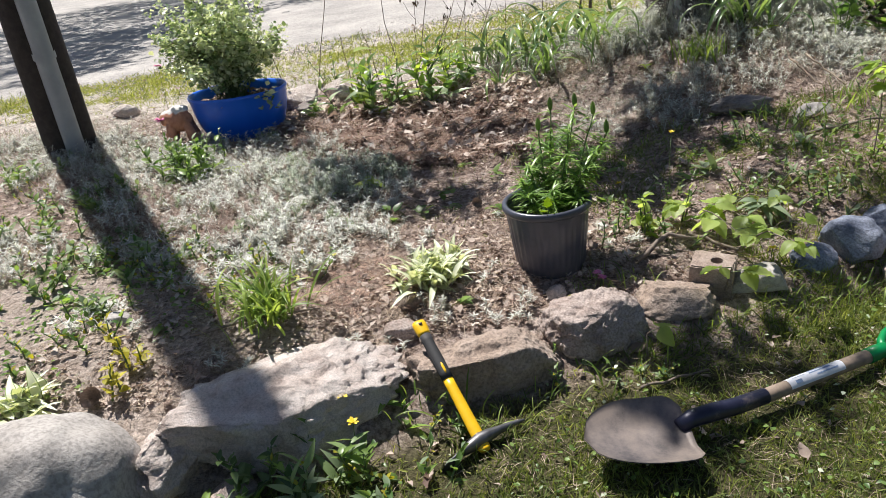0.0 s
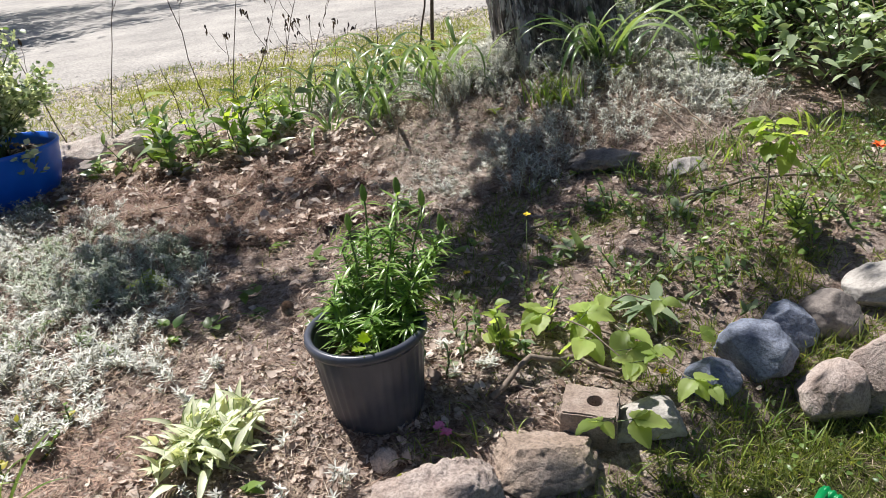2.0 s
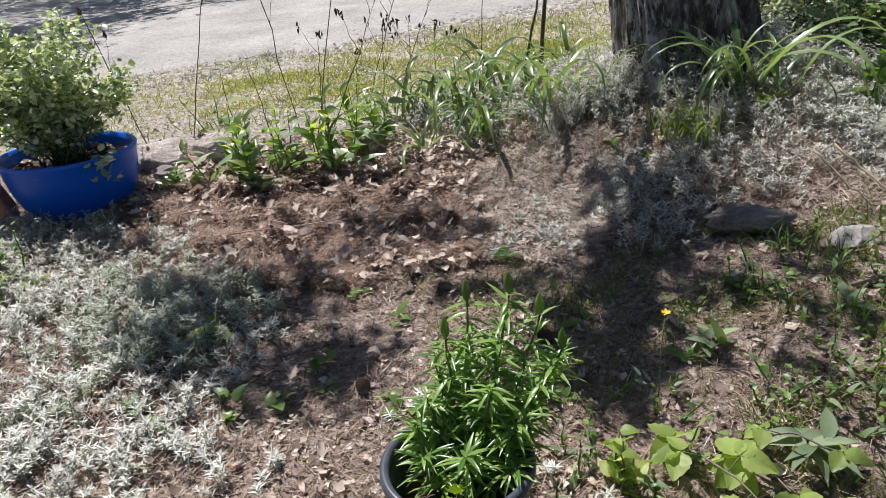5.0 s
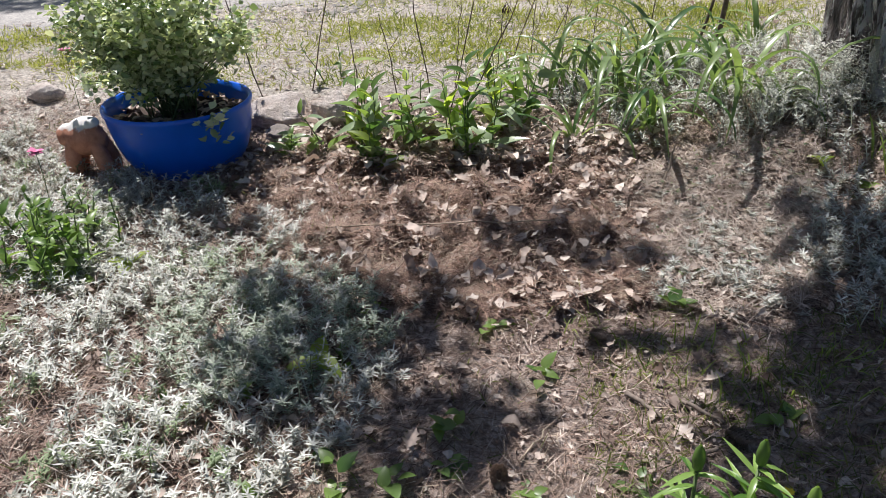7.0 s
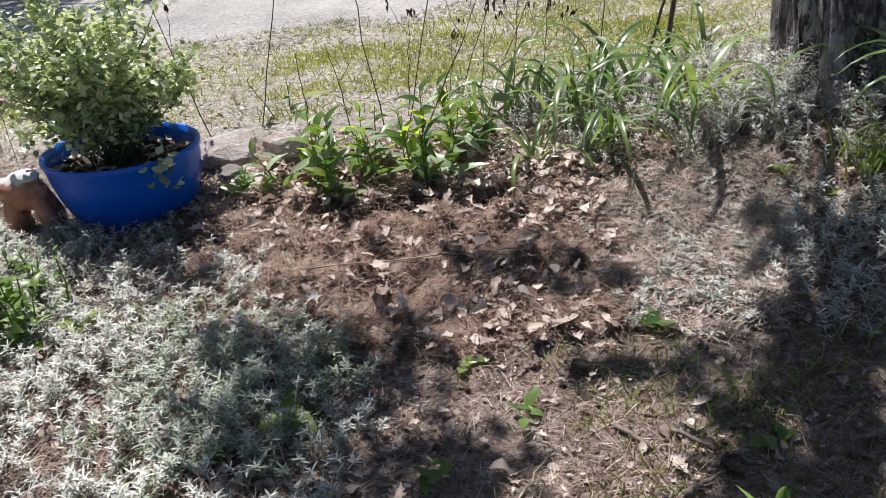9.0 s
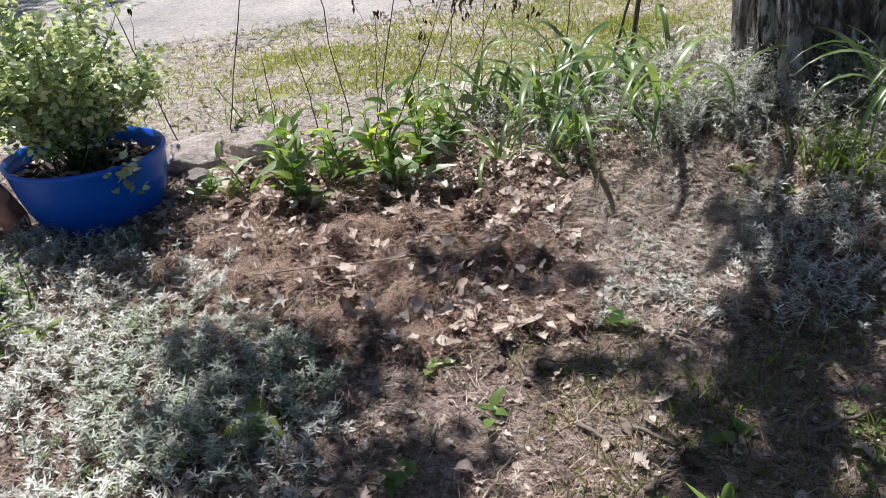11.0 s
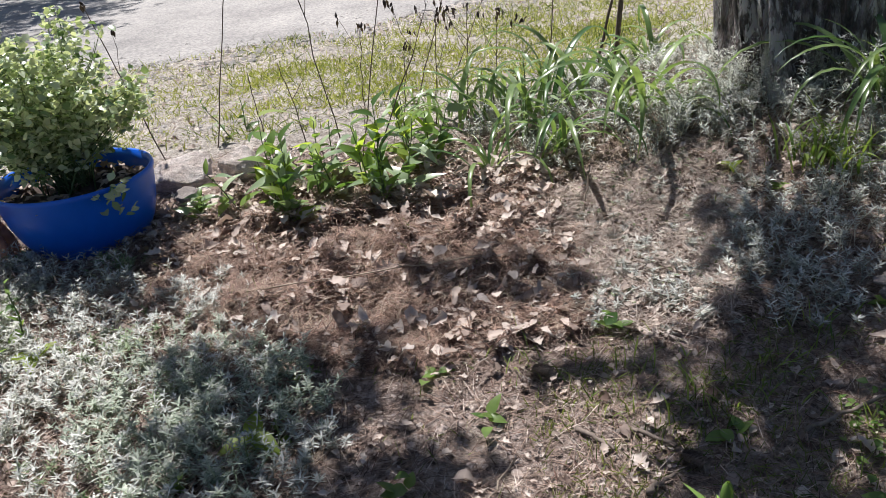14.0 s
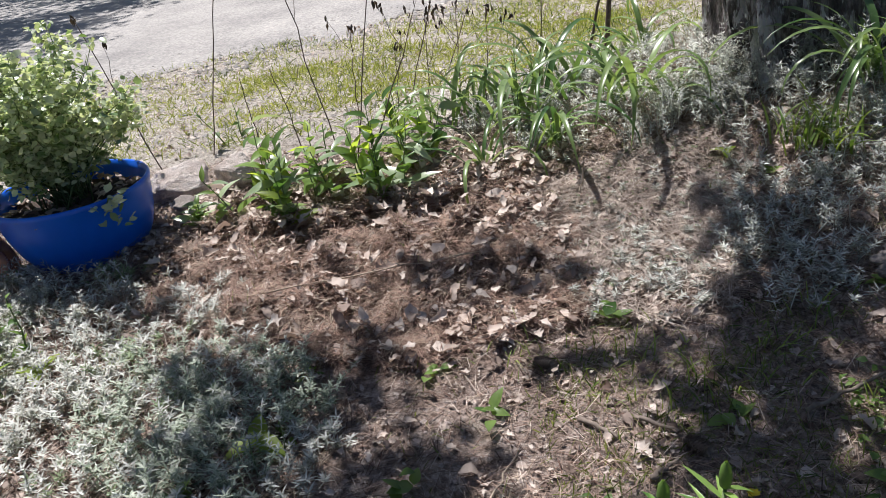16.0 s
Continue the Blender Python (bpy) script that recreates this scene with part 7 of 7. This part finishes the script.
FALLEN = [lobed_leaf("fallen_leaf", 0.09, 0.06, PALELEAF, 0.7, 1), lobed_leaf("fallen_leaf", 0.07, 0.05, PALELEAF, 1.0, 2), lobed_leaf("fallen_leaf", 0.08, 0.06, DEADLEAF, 1.2, 3)]
for i, (x, y, rz, k) in enumerate([(-0.66, 3.56, 20, 1.0), (0.745, 2.78, 200, 0.8), (0.02, 2.44, 80, 0.7), (0.37, 3.06, 30, 1.0), (0.45, 3.02, 120, 0.9), (0.31, 3.1, 260, 0.8), (-0.08, 3.54, 75, 0.9), (0.62, 2.6, 300, 0.8), (0.55, 3.85, 10, 0.9), (0.16, 3.95, 50, 1.0), (-0.3, 3.72, 140, 0.9), (0.3, 3.75, 220, 0.8), (-0.7, 3.85, 100, 1.0), (-0.59, 3.46, 100, 1.15), (-0.7, 3.6, 15, 1.1), (-0.82, 3.61, 200, 0.8), (-0.37, 3.64, 70, 0.9), (-0.06, 3.45, 10, 1.1), (-0.02, 3.72, 150, 0.9), (0.06, 3.74, 40, 1.0), (-0.84, 3.37, 330, 1.1), (-0.6, 3.27, 75, 1.0), (0.9, 3.3, 60, 0.6), (0.98, 3.15, 150, 0.6), (1.3, 2.7, 40, 0.8)]):
    m = pose(x, y, gz(x, y) + 0.022, (-12, 8, 15)[i % 3], (-8, 5, -14)[i % 3], rz) @ Matrix.Diagonal((k, k, k, 1))
    whole("fallen_leaf", FALLEN[i % 3], m, ("bleached lobed dead leaf lying on the litter", "bleached lobed dead leaf lying on the litter", "curled brown dead leaf lying on the litter")[i % 3], "dead leaf", "fallen leaves")
POTWEED = lobed_leaf("leaf", 0.06, 0.045, FORBGOLD, 0.4, 9)
t = thing("pot_weed", pose(0.5, 1.76, gz(0.5, 1.8) + 0.155), "small light green lobed weed growing at the pot's rim", "weed", "weeds")
for j, (rz, ry, k) in enumerate(((-95, -30, 1.0), (-60, -15, 0.8), (-130, -20, 0.85), (-90, -60, 0.9))):
    part("leaf", POTWEED, t, pose(0, 0, 0.05 + 0.012 * j, 0, ry, rz) @ Matrix.Diagonal((k, k, k, 1)))
part("stem", mesh_of("stem", *tube([(0, 0.01, 0), (0, 0, 0.09)], [0.0025, 0.0015], 5), STEM), t)
LONE = leaf_mesh("leaf", 0.1, 0.055, FORBGOLD, 0.3, "ovate", 8, 0.25)
for x, y, rz, k in ((-0.27, 2.68, 100, 0.9), (1.14, 3.68, 30, 0.5), (-1.02, 3.05, 60, 0.8), (1.75, 3.72, 10, 1.0)):
    t = thing("broad_weed", pose(x, y, gz(x, y)), "weed with broad yellow-green leaves", "weed", "weeds")
    part("stem", mesh_of("stem", *tube([(0, 0, 0), (0.004, 0, 0.05)], [0.0022, 0.0016], 5), STEM), t)
    for j in range(3):
        part("leaf", LONE, t, pose(0.004, 0, 0.035 + 0.007 * j, 0, -25 + 12 * j, rz + 115 * j) @ Matrix.Diagonal((k, k, k, 1)))

# ---- cones, sticks, pebbles ----
def cone_mesh():
    chunks = []
    rng = np.random.default_rng(9)
    n = 90
    i = np.arange(n)
    s = i / n
    r = 0.021 * np.sin(np.pi * np.clip(0.12 + 0.86 * s, 0, 1)) ** 0.7
    a = i * 2.39996
    b = np.stack([r * 0.55 * np.cos(a), r * 0.55 * np.sin(a), 0.062 * s], -1)
    d = np.stack([np.cos(a), np.sin(a), 0.35 + 0.9 * s], -1)
    chunks.append(leaves(b, d, np.array([0, 0, 1.0]), 0.018, 0.015, 3, -0.15, 0.3, "round"))
    chunks.append(tube([(0, 0, 0), (0, 0, 0.02), (0, 0, 0.045), (0, 0, 0.06)], [0.006, 0.009, 0.007, 0.002], 10))
    return mesh_of("pine_cone", *joined(chunks), CONE)


pc = cone_mesh()
for x, y, rz, k in ((0.725, 2.59, 40, 0.9), (0.005, 1.575, 100, 1.0), (-0.85, 1.21, 20, 1.05), (0.42, 2.93, 60, 0.75), (0.228, 2.41, 10, 0.8), (-0.67, 2.0, 200, 1.2), (-0.32, 1.77, 150, 0.9)):
    whole("pine_cone", pc, pose(x, y, gz(x, y) + 0.02, 78, 0, rz) @ Matrix.Diagonal((k, k, k, 1)), "dark open pine cone on the soil", "pine cone", "pine cones")


def stick(points, r, seed, label="weathered brown stick on the soil", mat=TWIG):
    p = np.array([(x, y, gz(x, y) + z) for x, y, z in points])
    s = np.linspace(0, 1, 10)
    line = np.stack([np.interp(s, np.linspace(0, 1, len(p)), p[:, j]) for j in range(3)], -1)
    rng = np.random.default_rng(seed)
    line[1:-1] += rng.normal(0, 0.003, (8, 3))
    o = line[0].copy()
    whole("stick", mesh_of("stick", *tube(line - o, np.linspace(r, r * 0.6, 10), 7), mat), Matrix.Translation(o), label, "stick", "sticks")


stick([(0.505, 2.695, 0.012), (0.545, 2.665, 0.014), (0.585, 2.625, 0.012)], 0.0075, 1)
stick([(0.635, 2.69, 0.01), (0.725, 2.63, 0.012)], 0.0065, 2)
stick([(0.63, 2.5, 0.01), (0.7, 2.545, 0.012)], 0.0075, 3)
stick([(-0.05, 2.5, 0.01), (0.13, 2.53, 0.012)], 0.004, 4)
stick([(0.27, 2.44, 0.012), (0.36, 2.62, 0.014)], 0.003, 5, mat=DRYSTEM)
stick([(0.78, 1.8, 0.015), (0.9, 1.88, 0.05), (1.02, 1.89, 0.03), (1.12, 1.83, 0.02)], 0.009, 6)
stick([(1.05, 2.05, 0.02), (1.2, 1.95, 0.02)], 0.005, 7)
stick([(0.66, 3.72, 0.01), (0.69, 3.78, 0.14)], 0.004, 8, "pale straw sticking out of the litter", DRYSTEM)
stick([(0.05, 4.1, 0.03), (0.2, 4.16, 0.06)], 0.008, 9)
stick([(-0.62, 1.42, 0.03), (-0.4, 1.5, 0.03), (-0.25, 1.56, 0.02)], 0.005, 10)
stick([(1.0, 2.62, 0.01), (1.2, 2.68, 0.03)], 0.006, 11)
stick([(1.6, 2.6, 0.02), (1.9, 2.65, 0.03), (2.2, 2.55, 0.02)], 0.007, 12)
stick([(1.75, 3.25, 0.1), (1.85, 3.02, 0.02)], 0.005, 13, "pale dead stem leaning on the soil", DRYSTEM)
stick([(1.82, 3.25, 0.12), (1.95, 3.05, 0.02)], 0.005, 14, "pale dead stem leaning on the soil", DRYSTEM)
stick([(-0.45, 3.3, 0.03), (0.3, 3.45, 0.03)], 0.003, 15, mat=DRYSTEM)
stick([(0.7, 1.25, 0.02), (0.9, 1.32, 0.02)], 0.005, 16)


def pebbles(poly, n, seed, label, size, mat):
    rng = np.random.default_rng(seed)
    b = scatter(poly, n, seed)
    octa = unit(np.array([[1, 0.1, 0], [0, 1, 0.1], [-1, 0, 0.1], [0.1, -1, 0], [0, 0, 1], [0, 0, -1], [0.6, 0.6, 0.5], [-0.6, 0.6, 0.5], [-0.6, -0.6, 0.5], [0.6, -0.6, 0.5]], float))
    k = rng.uniform(*size, n)
    v = b[:, None] + octa[None] * (k[:, None] * rng.uniform(0.7, 1.3, (n, 10)))[..., None] * np.array([1, 1, 0.6])
    ring = [(0, 6, 4, 9), (1, 7, 4, 6), (2, 8, 4, 7), (3, 9, 4, 8), (0, 5, 1, 6), (1, 5, 2, 7), (2, 5, 3, 8), (3, 5, 0, 9)]
    f = (np.arange(n)[:, None, None] * 10 + np.array(ring)[None]).reshape(-1, 4)
    whole("pebbles", mesh_of("pebbles", v.reshape(-1, 3), f, mat, False), Matrix(), label, "pebbles", kind="stuff")


pebbles(BED, 4500, 601, "small stones and crumbs on the soil", (0.003, 0.011), ST_PINK)
pebbles([(-4, 4.6), (1.0, 5.0), (3.0, 8.6), (-1.5, 7.0), (-5.0, 5.5)], 1500, 602, "loose pale gravel on the verge", (0.006, 0.022), ST_SMOOTH)
pebbles([(-7, 3.0), (-3, 5.3), (0, 6.9), (3, 8.5), (6, 10.2), (6, 11.2), (3, 9.6), (0, 8.0), (-3, 6.4), (-7, 4.2)], 2600, 603, "loose pale gravel along the road's edge", (0.008, 0.032), ST_SMOOTH)
